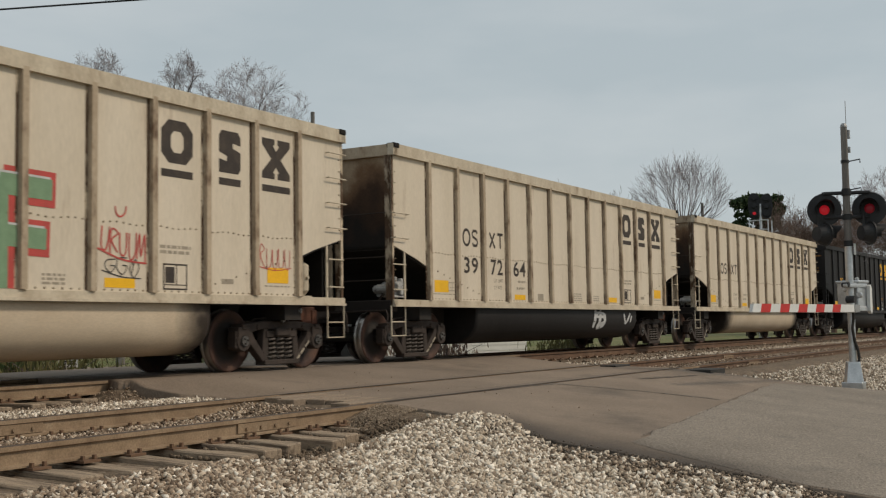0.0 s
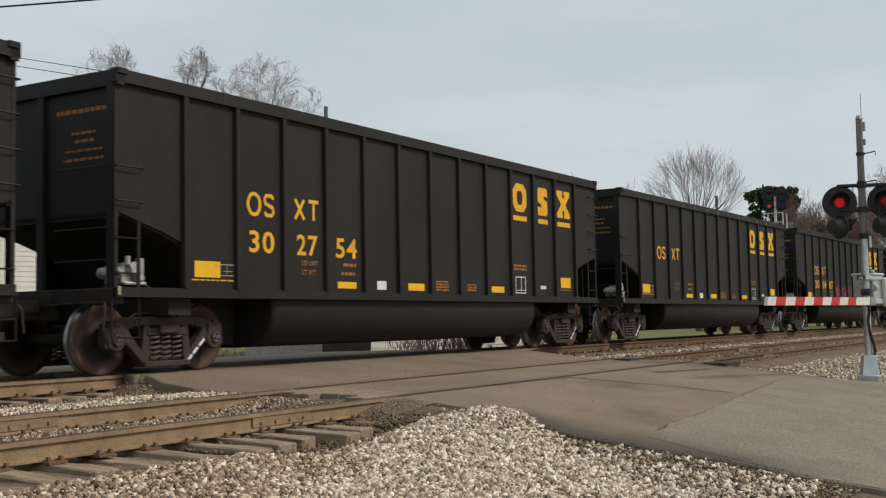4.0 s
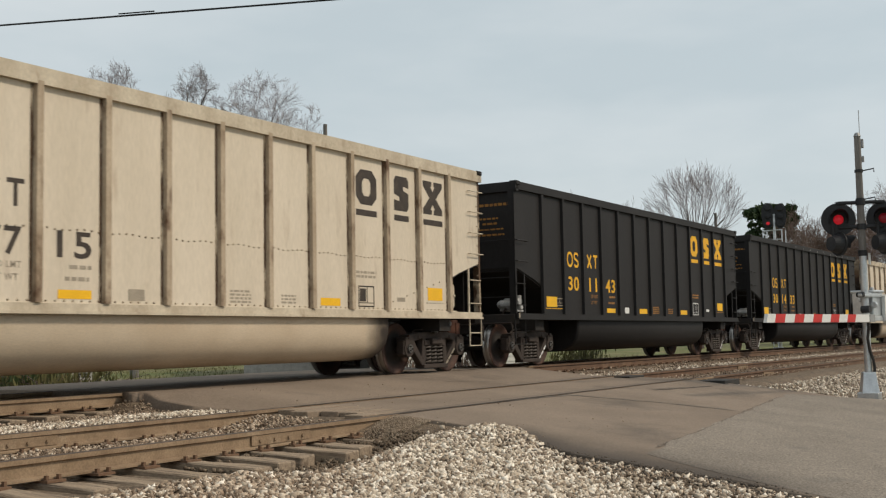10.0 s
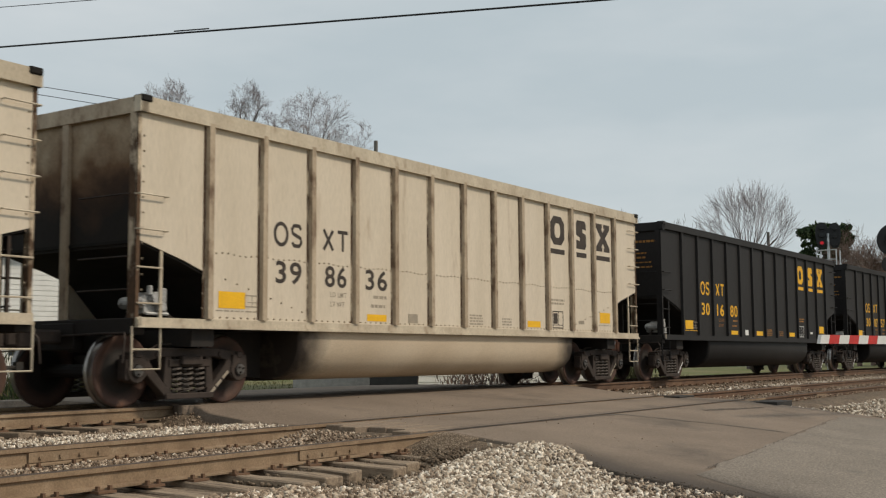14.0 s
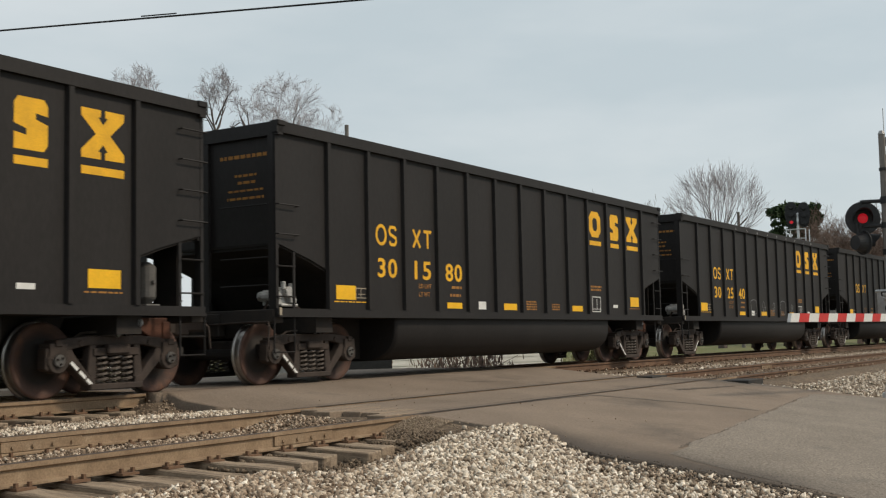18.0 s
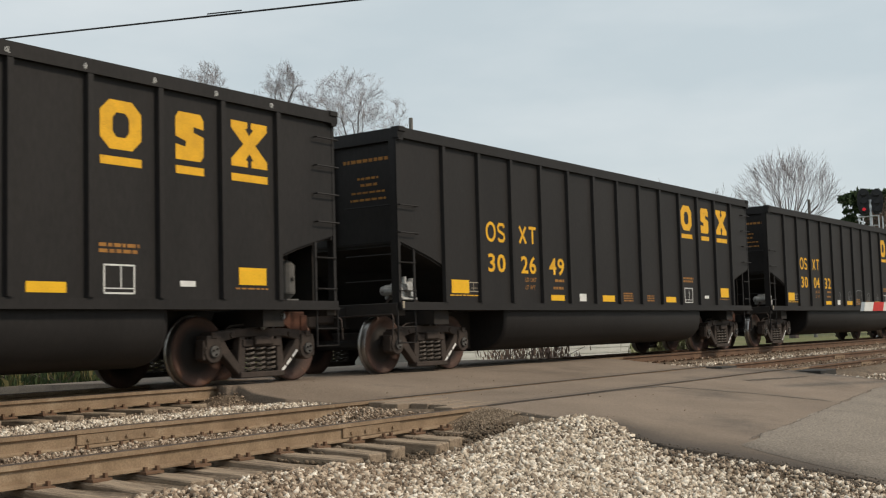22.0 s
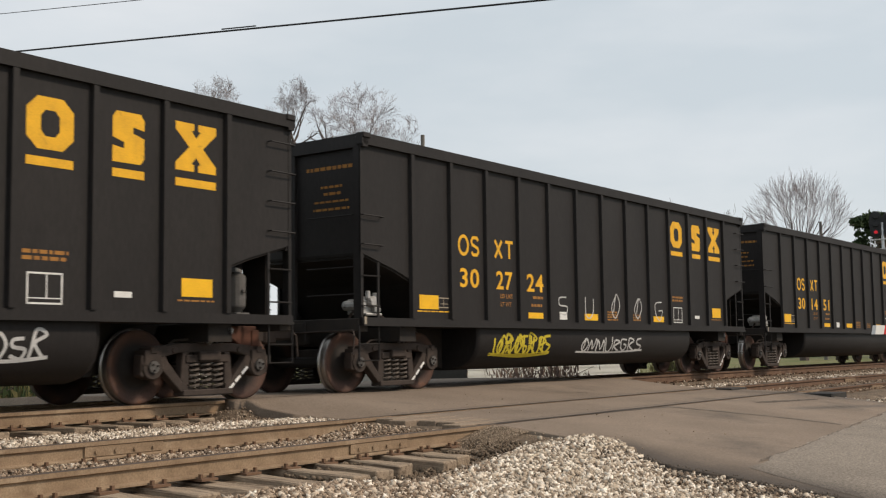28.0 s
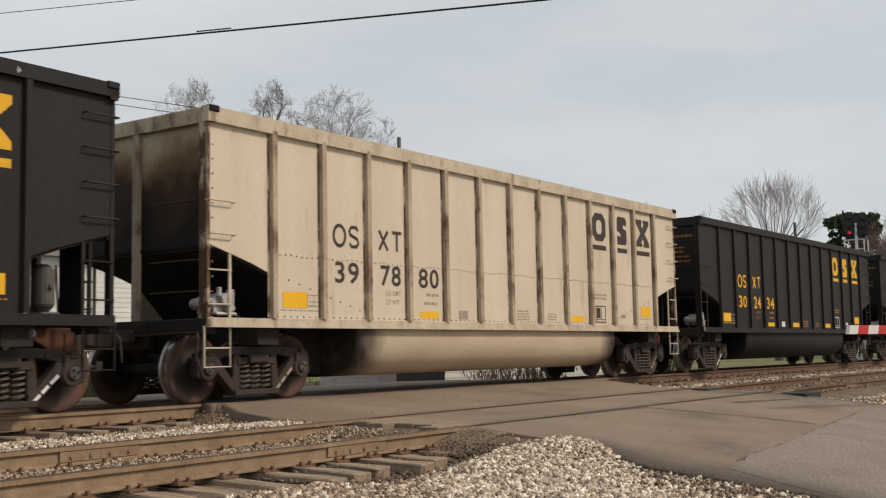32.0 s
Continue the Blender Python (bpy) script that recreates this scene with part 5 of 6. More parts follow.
GLYPHS = [[(0.1, 0.0), (0.15, 1.0), (0.8, 0.8), (0.2, 0.5), (0.9, 0.0)], [(0.9, 0.9), (0.2, 0.8), (0.1, 0.3), (0.5, 0.0), (0.9, 0.4), (0.5, 0.5)], [(0.1, 1.0), (0.15, 0.2), (0.5, 0.0), (0.85, 0.3), (0.9, 1.0)],
          [(0.0, 0.1), (0.2, 1.0), (0.5, 0.2), (0.8, 1.0), (1.0, 0.0)], [(0.8, 0.9), (0.2, 0.85), (0.25, 0.5), (0.8, 0.4), (0.7, 0.05), (0.1, 0.1)], [(0.5, 1.0), (0.1, 0.5), (0.5, 0.0), (0.9, 0.5), (0.5, 1.0), (0.3, 0.2)]]


def tag_line(parent, x0, z0, w, h, colour, seed, n, thick=0.03, y=None, rise=0.0):
    """A scrawled signature without words: a row of looping strokes."""
    rng = random.Random(seed)
    lines = []
    for i in range(n):
        g = rng.choice(GLYPHS)
        k = rng.uniform(0.75, 1.1)
        lean = rng.uniform(-0.05, 0.2)
        lines.append([(x0 + w / n * (i + 1.0 * px + lean * pz + rng.uniform(-0.06, 0.06)), z0 + rise * i / n + h * (k * pz + rng.uniform(-0.05, 0.05))) for px, pz in g])
    lines.append([(x0 - 0.05 * w, z0 + rng.uniform(-0.05, 0.1) * h), (x0 + 0.5 * w, z0 - 0.08 * h + rise / 2), (x0 + 1.02 * w, z0 + 0.05 * h + rise)])
    return ribbons(parent, lines[:-1] if n < 3 else lines, thick, colour, -SHEET_Y - 0.016 if y is None else y, False)


def number(car, digits, beige):
    ink = BPAINT if beige else YPAINT
    for i, (x0, x1) in enumerate(((-4.85, -4.30), (-3.78, -3.27), (-2.80, -2.24))):
        me = lettering(digits[2 * i:2 * i + 2], 0.46, ink, 0.018)
        xs, zs = [v.co.x for v in me.vertices], [v.co.z for v in me.vertices]
        kx, kz = (x1 - x0) / (max(xs) - min(xs)), 0.32 / (max(zs) - min(zs))
        kx = min(kx, 1.35)
        part("car_number", me, None, car, m=pose((x0 + x1) / 2 - kx * (max(xs) + min(xs)) / 2, -SHEET_Y - 0.013, 1.642 - kz * min(zs)) @ Matrix.Diagonal((kx, 1, kz, 1)))


NUMBERS = {-1: "397264", 0: "398062", 1: "300289", 2: "300487", 4: "302754", 5: "300528", 6: "300544", 7: "301600", 8: "397618", 9: "301433", 10: "301143", 11: "397715",
           12: "398283", 13: "300757", 14: "301680", 15: "398636", 16: "398525", 18: "302540", 19: "301580", 20: "301750", 21: "398093", 22: "300432", 23: "302649", 24: "302650",
           25: "300559", 26: "301633", 28: "301451", 29: "302724", 30: "302722", 31: "302757", 32: "302434", 33: "397880"}
BEIGES = {-2, -1, 0, 8, 11, 12, 15, 16, 21, 33}
CARS = {}
MODEL = {}
for k in range(-5, 36):
    light = k in BEIGES
    if light not in MODEL:
        car = MODEL[light] = gondola(light)
    else:
        src = MODEL[light]
        car = copy_thing(src, Matrix.Identity(4))
        for o in [o for o in car.children_recursive if o.name.split(".")[0] in ("car_number", "spray_paint", "spray_lettering")]:
            bpy.data.objects.remove(o)
    CARS[k] = car
for k, car in CARS.items():
    if k in NUMBERS:
        number(car, NUMBERS[k], k in BEIGES)
    if k in (19, 20):
        for o in car.children_recursive:
            if o.name.split(".")[0] == "stencil":
                o.matrix_basis = Matrix.Diagonal((-1, 1, 1, 1))
    WHEELSETS += [o for o in car.children_recursive if o.name.split(".")[0] == "wheelset"]

TUB_Y = -1.345
IN = -SHEET_Y
for k in (3, 9, 18, 24, 27, 34):
    spray(CARS[k], -6.5 + k % 5, 3.69, 9.0, 0.08, "white", 70 + k, "marks", y=-SHEET_Y - 0.078, thick=0.012, n=9)
# large green blocks with red borders and white edges, and two small tags
c = CARS[0]
BLOCKS = [[(-1.95, 2.30), (-1.95, 1.12)], [(-1.90, 2.28), (-0.80, 1.16)], [(-0.76, 2.34), (-0.76, 1.12)],
          [(0.38, 2.10), (0.20, 2.30), (-0.15, 2.32), (-0.38, 2.10), (-0.32, 1.85), (0.20, 1.62), (0.36, 1.38), (0.15, 1.16), (-0.20, 1.14), (-0.42, 1.24)],
          [(0.72, 2.36), (0.72, 1.12)], [(0.72, 2.30), (1.46, 2.28)], [(0.76, 1.72), (1.38, 1.70)]]
straight = [[(x, z) for x, z in curve(b, 6)] if len(b) > 4 else [(b[0][0] + (b[1][0] - b[0][0]) * i / 4, b[0][1] + (b[1][1] - b[0][1]) * i / 4) for i in range(5)] for b in BLOCKS]
ribbons(c, [[(x + 0.05, z) for x, z in b] for b in straight], 0.42, "red", IN - 0.014, False, False)
ribbons(c, [[(x - 0.03, z + 0.015) for x, z in b] for b in straight], 0.27, "white", IN - 0.0155, False, False)
ribbons(c, straight, 0.245, "green", IN - 0.0170, False, False)
tag_line(c, 2.18, 1.62, 0.78, 0.34, "red", 13, 5, 0.022, rise=-0.15)
tag_line(c, 2.25, 1.36, 0.62, 0.22, "black", 15, 3, 0.014, rise=-0.08)
tag_line(c, 2.42, 2.06, 0.22, 0.14, "red", 16, 1, 0.022)
tag_line(c, 5.22, 1.52, 0.75, 0.36, "red", 14, 5, 0.013)
tagged(c, "beige coal gondola with red and green spray-painted blocks")
c = CARS[-1]
for o in c.children:
    if o.name.split(".")[0] == "tub":
        o.data = o.data.copy()
        o.data.materials[0] = BLACK
ribbons(c, [[(1.55, 0.90), (1.50, 0.62)], [(1.85, 0.90), (1.80, 0.60)], [(1.62, 0.86), (2.05, 0.84), (2.10, 0.66), (1.75, 0.58)]], 0.15, "white", TUB_Y - 0.01)
ribbons(c, [[(3.35, 0.86), (3.5, 0.66), (3.75, 0.88)], [(3.85, 0.80), (3.80, 0.70)]], 0.08, "white", TUB_Y - 0.01)
c = CARS[1]
tag_line(c, -1.5, 1.18, 0.35, 0.55, "white", 17, 1, 0.035)
tag_line(c, -2.6, 0.56, 1.5, 0.32, "white", 18, 5, 0.04, TUB_Y)
c = CARS[2]
tag_line(c, -1.95, 1.25, 2.8, 0.55, "pink", 19, 7, 0.04)
tag_line(c, -1.90, 1.30, 2.6, 0.45, "pink", 20, 9, 0.028)
# silver shapes in red borders, then cream and white rounded ones edged in black
c = CARS[5]
RAYS = [[(-1.72, 2.05), (-1.78, 1.08)], [(-1.20, 2.10), (-1.18, 1.08)], [(-1.70, 1.55), (-1.22, 1.58)], [(-0.86, 2.0), (-0.88, 1.30), (-0.72, 1.08), (-0.50, 1.25), (-0.48, 1.98)],
        [(0.10, 1.98), (-0.18, 2.06), (-0.30, 1.72), (0.05, 1.48), (0.02, 1.12), (-0.22, 1.06)], [(0.32, 1.98), (1.02, 1.96)], [(0.66, 1.96), (0.62, 1.08)], [(0.34, 1.10), (0.98, 1.10)]]
ribbons(c, RAYS, 0.56, "red", IN - 0.014)
ribbons(c, RAYS, 0.40, "silver", IN - 0.0155)
ribbons(c, [[(-1.45, 2.0), (-1.42, 1.75), (-1.58, 1.70)], [(-1.46, 1.42), (-1.42, 1.02)], [(-0.98, 1.95), (-1.0, 1.30), (-0.92, 1.05)], [(-0.68, 1.9), (-0.70, 1.42), (-0.62, 1.36), (-0.62, 1.9)],
            [(-0.42, 1.6), (-0.10, 1.32), (-0.12, 1.05)], [(0.20, 1.95), (0.22, 1.40), (0.40, 1.20), (0.30, 1.0)], [(0.55, 1.40), (0.75, 1.36), (0.72, 1.22), (0.56, 1.20), (0.60, 1.08)], [(0.82, 1.62), (0.88, 1.40), (1.12, 1.20)],
            [(-1.98, 2.12), (-1.70, 2.22), (-1.55, 2.12), (-1.75, 2.05)]], 0.042, "red", IN - 0.0170)
ribbons(c, [[(1.55, 2.05), (1.55, 1.22)], [(2.36, 1.95), (2.32, 1.22)], [(2.86, 2.05), (2.92, 1.22)], [(3.55, 1.95), (3.42, 1.22)], [(3.80, 1.95), (3.88, 1.45)]], 0.66, "black", IN - 0.0160)
ribbons(c, [[(1.52, 2.05), (1.52, 1.20)], [(3.55, 1.92), (3.40, 1.20)], [(3.80, 1.92), (3.86, 1.50)]], 0.56, "cream", IN - 0.0175)
ribbons(c, [[(2.34, 1.88), (2.32, 1.20)], [(2.84, 2.02), (2.90, 1.20)]], 0.50, "white", IN - 0.0185)
ribbons(c, [[(2.20, 1.85), (2.32, 1.70), (2.22, 1.45), (2.50, 1.40)], [(2.62, 1.30), (2.80, 1.42), (3.05, 1.35)], [(2.62, 1.60), (2.66, 1.10)], [(3.45, 1.75), (3.65, 1.60), (3.82, 1.72), (3.75, 1.55)], [(1.48, 1.45), (1.60, 1.50), (1.60, 1.25), (1.48, 1.22), (1.46, 1.42), (1.54, 1.38)],
            [(1.82, 1.9), (1.84, 1.1)]], 0.03, "black", IN - 0.0200)
tag_line(c, 4.32, 1.22, 0.70, 0.55, "pink", 28, 4, 0.026)
tag_line(c, 5.28, 1.40, 0.65, 0.45, "pink", 29, 4, 0.022)
tag_line(c, -3.9, 1.15, 0.9, 0.75, "pink", 49, 2, 0.016)
tag_line(c, -2.95, 2.12, 0.75, 0.20, "red", 50, 5, 0.02)
tagged(c, "black coal gondola with red, silver and cream spray paint")
c = CARS[6]
for i in range(5):
    spray(c, -1.55 + 1.03 * i, 1.32, 0.42, 0.40, "cream", 29 + i, "outline" if i % 2 == 0 else "marks", thick=0.022, n=1)
# legible black words
c = CARS[8]
for word, x0, x1, z0, h in (("CROTCH", 2.20, 3.92, 1.60, 0.66), ("ROT", 4.25, 5.38, 1.52, 0.64)):
    me = lettering(word, 0.9, PAINTS["black"], 0.0)
    xs, zs = [v.co.x for v in me.vertices], [v.co.z for v in me.vertices]
    kx, kz = (x1 - x0) / (max(xs) - min(xs)), h / (max(zs) - min(zs))
    shear = Matrix(((1, 0, 0.10, 0), (0, 1, 0, 0), (0, 0, 1, 0), (0, 0, 0, 1)))
    part("spray_lettering", me, None, c, "black sprayed word", m=pose(x0 - kx * min(xs), IN - 0.016, z0 - kz * min(zs)) @ shear @ Matrix.Diagonal((kx, 1, kz, 1)))
ribbons(c, [[(3.98, 1.72), (4.16, 2.02)], [(4.0, 2.02), (4.18, 1.70)]], 0.045, "black", IN - 0.016)
tag_line(c, 1.25, 1.98, 0.62, 0.34, "black", 30, 3, 0.04)
tag_line(c, 1.20, 1.58, 0.60, 0.34, "black", 32, 3, 0.04)
tag_line(c, -1.9, 1.45, 2.6, 0.72, "black", 31, 6, 0.03)
tagged(c, "beige coal gondola scrawled with black spray paint")
for k in (18, 22):
    for i in range(5):
        spray(CARS[k], -1.75 + 1.0 * i, 1.2, 0.62, 0.45, "grey", 33 + k + i, "outline" if (i + k) % 3 == 0 else "marks", thick=0.02, n=1)
c = CARS[29]
for i in range(5):
    tag_line(c, -1.75 + 1.02 * i, 1.22, 0.42, 0.48, "white", 35 + i, 1, 0.026)
tag_line(c, -3.80, 0.54, 1.85, 0.34, "yellow", 36, 6, 0.05, TUB_Y)
tag_line(c, -3.75, 0.52, 1.75, 0.34, "yellow", 37, 5, 0.04, TUB_Y - 0.002)
tag_line(c, -0.80, 0.56, 2.6, 0.28, "white", 38, 8, 0.035, TUB_Y)
c = CARS[30]
LUMPS = [[(-1.62, 1.85), (-1.70, 1.12)], [(-1.66, 1.50), (-1.30, 1.52)], [(-1.22, 1.85), (-1.20, 1.12)], [(-0.62, 1.82), (-0.60, 1.14)], [(-0.60, 1.16), (-0.10, 1.20)], [(0.18, 1.80), (0.16, 1.14)], [(0.20, 1.78), (0.66, 1.60), (0.62, 1.20), (0.24, 1.14)]]
ribbons(c, LUMPS, 0.48, "pink", IN - 0.014)
ribbons(c, LUMPS, 0.36, "white", IN - 0.0155)
ribbons(c, [[(-1.46, 1.9), (-1.44, 1.66)], [(-1.44, 1.34), (-1.42, 1.02)], [(-0.92, 1.9), (-0.90, 1.05)], [(-0.36, 1.7), (-0.30, 1.42), (-0.02, 1.40)], [(0.0, 1.9), (0.02, 1.1)], [(0.36, 1.60), (0.40, 1.34)]], 0.05, "grey", IN - 0.0170)
tag_line(c, 0.70, 0.52, 1.50, 0.38, "yellow", 41, 5, 0.04, TUB_Y)
tag_line(c, 2.65, 0.58, 0.95, 0.30, "white", 42, 4, 0.04, TUB_Y)
tag_line(c, -1.5, 0.60, 1.7, 0.22, "pink", 47, 7, 0.02, TUB_Y)
tagged(c, "black coal gondola with a white and pink spray-painted patch")
c = CARS[31]
tag_line(c, -2.0, 0.52, 1.4, 0.36, "white", 43, 5, 0.04, TUB_Y)
tag_line(c, -0.2, 0.50, 1.8, 0.40, "yellow", 44, 6, 0.06, TUB_Y)
tag_line(c, -0.1, 0.52, 1.6, 0.36, "yellow", 45, 5, 0.05, TUB_Y - 0.002)

# ---------------------------------------------------------------- crossing signal and gate
def at_az(az, d, z=0.0):
    return Vector((d * math.cos(radians(az)), d * math.sin(radians(az)), z))


def up(az, d, slope):
    """The point at that bearing and distance whose line from the eye climbs by slope."""
    return at_az(az, d, EYE + slope * d)


MAST = Vector((22.4, 3.87, -0.56))
mast = thing("crossing_signal", "silver crossing signal mast with red flashing lamps and gate mechanism", "crossing signal", m=pose(*MAST) @ Matrix.Scale(1.36, 4))
ARM = Vector((-0.97, 0.24, 0)).normalized()
ARM_RZ = math.degrees(math.atan2(ARM.y, ARM.x))


def silver(name, build, mat=SILVER, label="", bev=0.006, m=None, parent=None, smooth=False):
    bm = bmesh.new()
    build(bm)
    if bev:
        bevelled(bm, bev)
    return part(name, bm, mat, parent or mast, label, smooth, m)


silver("base", lambda bm: (bmesh.ops.create_cone(bm, cap_ends=True, segments=4, radius1=0.165, radius2=0.115, depth=0.30, matrix=pose(0, 0, 0.15, 0, 0, 45 + 20)), box(bm, -0.14, 0.14, -0.14, 0.14, -0.2, 0.02)), m=pose(0, 0, 0))
silver("lower_mast", lambda bm: tube(bm, (0, 0, 0.2), (0, 0, 1.92), 0.050, n=20), bev=0, smooth=False)
silver("upper_mast", lambda bm: (tube(bm, (0, 0, 1.9), (0, 0, 2.75), 0.050, n=18), tube(bm, (0, 0, 2.75), (0, 0, 3.60), 0.048, 0.044, n=14)), WOOD, "weathered grey upper pole", 0)
silver("pole_cap", lambda bm: (tube(bm, (0, 0, 3.58), (0, 0, 3.63), 0.052, 0.03, n=12), box(bm, 0.02, 0.07, -0.07, -0.02, 3.22, 3.30), box(bm, 0.02, 0.08, -0.07, -0.02, 3.42, 3.54), tube(bm, (0.02, -0.03, 3.6), (0.02, -0.03, 3.95), 0.005, n=5)), STEEL, bev=0)
for z in (3.09, 2.69):
    silver("bracket", lambda bm: (bar_path(bm, [(0.0, -0.05, z), (0.0, -0.20, z + 0.02), (0.0, -0.20, z - 0.03)], 0.009, 6), tube(bm, (0, 0, z - 0.02), (0, 0, z + 0.02), 0.058, n=14)), SIGNAL_BLACK, "black hook bracket", 0)
silver("collar", lambda bm: tube(bm, (0, 0, 1.90), (0, 0, 1.98), 0.062, n=18), SIGNAL_BLACK, bev=0)
silver("label_plate", lambda bm: box(bm, -0.01, 0.10, -0.085, -0.07, 1.78, 1.94), WHITE, "small white plate")
cable_pts = [(-0.03, -0.03, 1.05), (-0.05, -0.04, 0.90), (-0.06, -0.02, 0.76), (-0.05, -0.04, 0.60), (-0.02, -0.075, 0.46), (0.0, -0.085, 0.36), (0.0, -0.075, 0.26)]
silver("conduit", lambda bm: bar_path(bm, cable_pts, 0.020, 8), RUBBER, "black bent cable", 0)
# gate mechanism behind the mast
rz = ARM_RZ - 180
silver("gate_mechanism", lambda bm: (box(bm, 0.05, 0.38, -0.08, 0.22, 1.06, 1.40), box(bm, 0.04, 0.39, -0.10, 0.24, 1.39, 1.43), box(bm, 0.04, 0.39, -0.10, 0.24, 1.04, 1.07), tube(bm, (0.02, -0.10, 1.22), (0.07, -0.10, 1.22), 0.045, n=10), tube(bm, (0.02, 0.10, 1.30), (0.07, 0.10, 1.30), 0.03, n=10), tube(bm, (0.10, -0.05, 1.43), (0.10, -0.05, 1.47), 0.03, n=8)), label="grey gate motor housing", bev=0.012, m=pose(0.05, 0.0, 0, 0, 0, rz))
silver("mounting_clamp", lambda bm: (tube(bm, (0, 0, 1.32), (0, 0, 1.39), 0.085, n=16), tube(bm, (0, 0, 0.98), (0, 0, 1.06), 0.085, n=16), box(bm, -0.35, 0.42, -0.09, -0.03, 1.0, 1.05), box(bm, -0.30, 0.36, -0.09, -0.03, 1.33, 1.37)), bev=0.006, m=pose(0, 0, 0, 0, 0, rz))
silver("gear_hub", lambda bm: (tube(bm, (-0.12, -0.12, 1.16), (-0.12, 0.0, 1.16), 0.05, n=12), tube(bm, (-0.25, -0.1, 1.36), (-0.25, 0.0, 1.36), 0.035, n=10)), SIGNAL_BLACK, bev=0, m=pose(0, 0, 0, 0, 0, rz))
silver("counterweight", lambda bm: prism(bm, [(0.34, 1.00), (0.39, 0.96), (0.41, 1.00), (0.41, 1.32), (0.38, 1.37), (0.34, 1.35)], 1, -0.13, -0.08), SIDING, "white counterweight plate", 0.012, pose(0.03, 0, 0, 0, 0, rz))
# the lowered arm, hinged at the mast
arm = part("gate_arm", (lambda bm: (box(bm, 0.0, 0.16, -0.03, 0.03, -0.05, 0.05), bm)[1])(bmesh.new()), STEEL, mast, "lowered red and white striped gate arm", m=pose(0, 0, 1.035, 0, 0, ARM_RZ) @ pose(0, 0.10, 0))
ARM_LEN = 3.0
cuts = [0.10, 0.42] + [ARM_LEN - 0.20 - 0.245 * k for k in range(9, -1, -1)] + [ARM_LEN]
for i, (a, b) in enumerate(zip(cuts, cuts[1:])):
    bm = bmesh.new()
    sl = 0.02
    prism(bm, [(a + sl, -0.052), (b + sl, -0.052), (b - sl, 0.052), (a - sl, 0.052)], 1, -0.022, 0.022)
    part("stripe", bm, RED if i and i % 2 == 0 else SIDING, arm)
# lamp pairs on two cross-arms, the upper pair toward the viewer and the lower one away
XARM = Vector((-0.30, 0.95, 0)).normalized()
XRZ = math.degrees(math.atan2(XARM.y, XARM.x))


def lamp_pair(z, facing, lens_l, lens_r, disc_r=0.232):
    bm = bmesh.new()
    tube(bm, (-0.30, 0, z + 0.23), (0.30, 0, z + 0.23), 0.026, n=10)
    tube(bm, (0, 0, z + 0.19), (0, 0, z + 0.27), 0.066, n=16)
    part("cross_arm", bm, SIGNAL_BLACK, mast, m=pose(0, 0, 0, 0, 0, XRZ))
    for s, lens in ((1, lens_l), (-1, lens_r)):
        bm = bmesh.new()
        n = 32
        tube(bm, (0, 0.0, 0), (0, 0.018, 0), disc_r, n=n)
        tube(bm, (0, 0.018, 0), (0, 0.15, 0), 0.14, 0.10, n=20)
        tube(bm, (0, 0.1, 0.0), (0, 0.1, 0.26), 0.02, n=8)
        head = part("lamp_head", bm, SIGNAL_BLACK, mast, "round black lamp disc", m=pose(XARM.x * 0.30 * s, XARM.y * 0.30 * s, z, 0, 0, facing + (6 if s > 0 else -4)))
        bm = bmesh.new()
        bmesh.ops.create_uvsphere(bm, u_segments=18, v_segments=8, radius=0.07, matrix=Matrix.Diagonal((1, 0.3, 1, 1)))
        part("lens", bm, lens, head, "glowing red lens" if lens is LENS else "dim red lens", True, m=pose(0, -0.005, 0))
        bm = bmesh.new()
        k = 16
        ring = []
        for i in range(k + 1):
            a = math.pi * (-0.16 + 1.32 * i / k)
            ln = -0.09 - 0.17 * max(0.0, math.sin(a))
            ring.append([bm.verts.new((0.125 * math.cos(a), 0.0, 0.125 * math.sin(a))), bm.verts.new((0.128 * math.cos(a), ln, 0.128 * math.sin(a)))])
        for p, q in zip(ring, ring[1:]):
            bm.faces.new((p[0], q[0], q[1], p[1]))
        bmesh.ops.solidify(bm, geom=bm.faces[:], thickness=0.004)
        part("hood", bm, SIGNAL_BLACK, head)
    return


lamp_pair(2.42, XRZ - 187, LENS, LENS_DIM)
lamp_pair(2.08, XRZ - 62, LENS_DIM, LENS_DIM, 0.17)

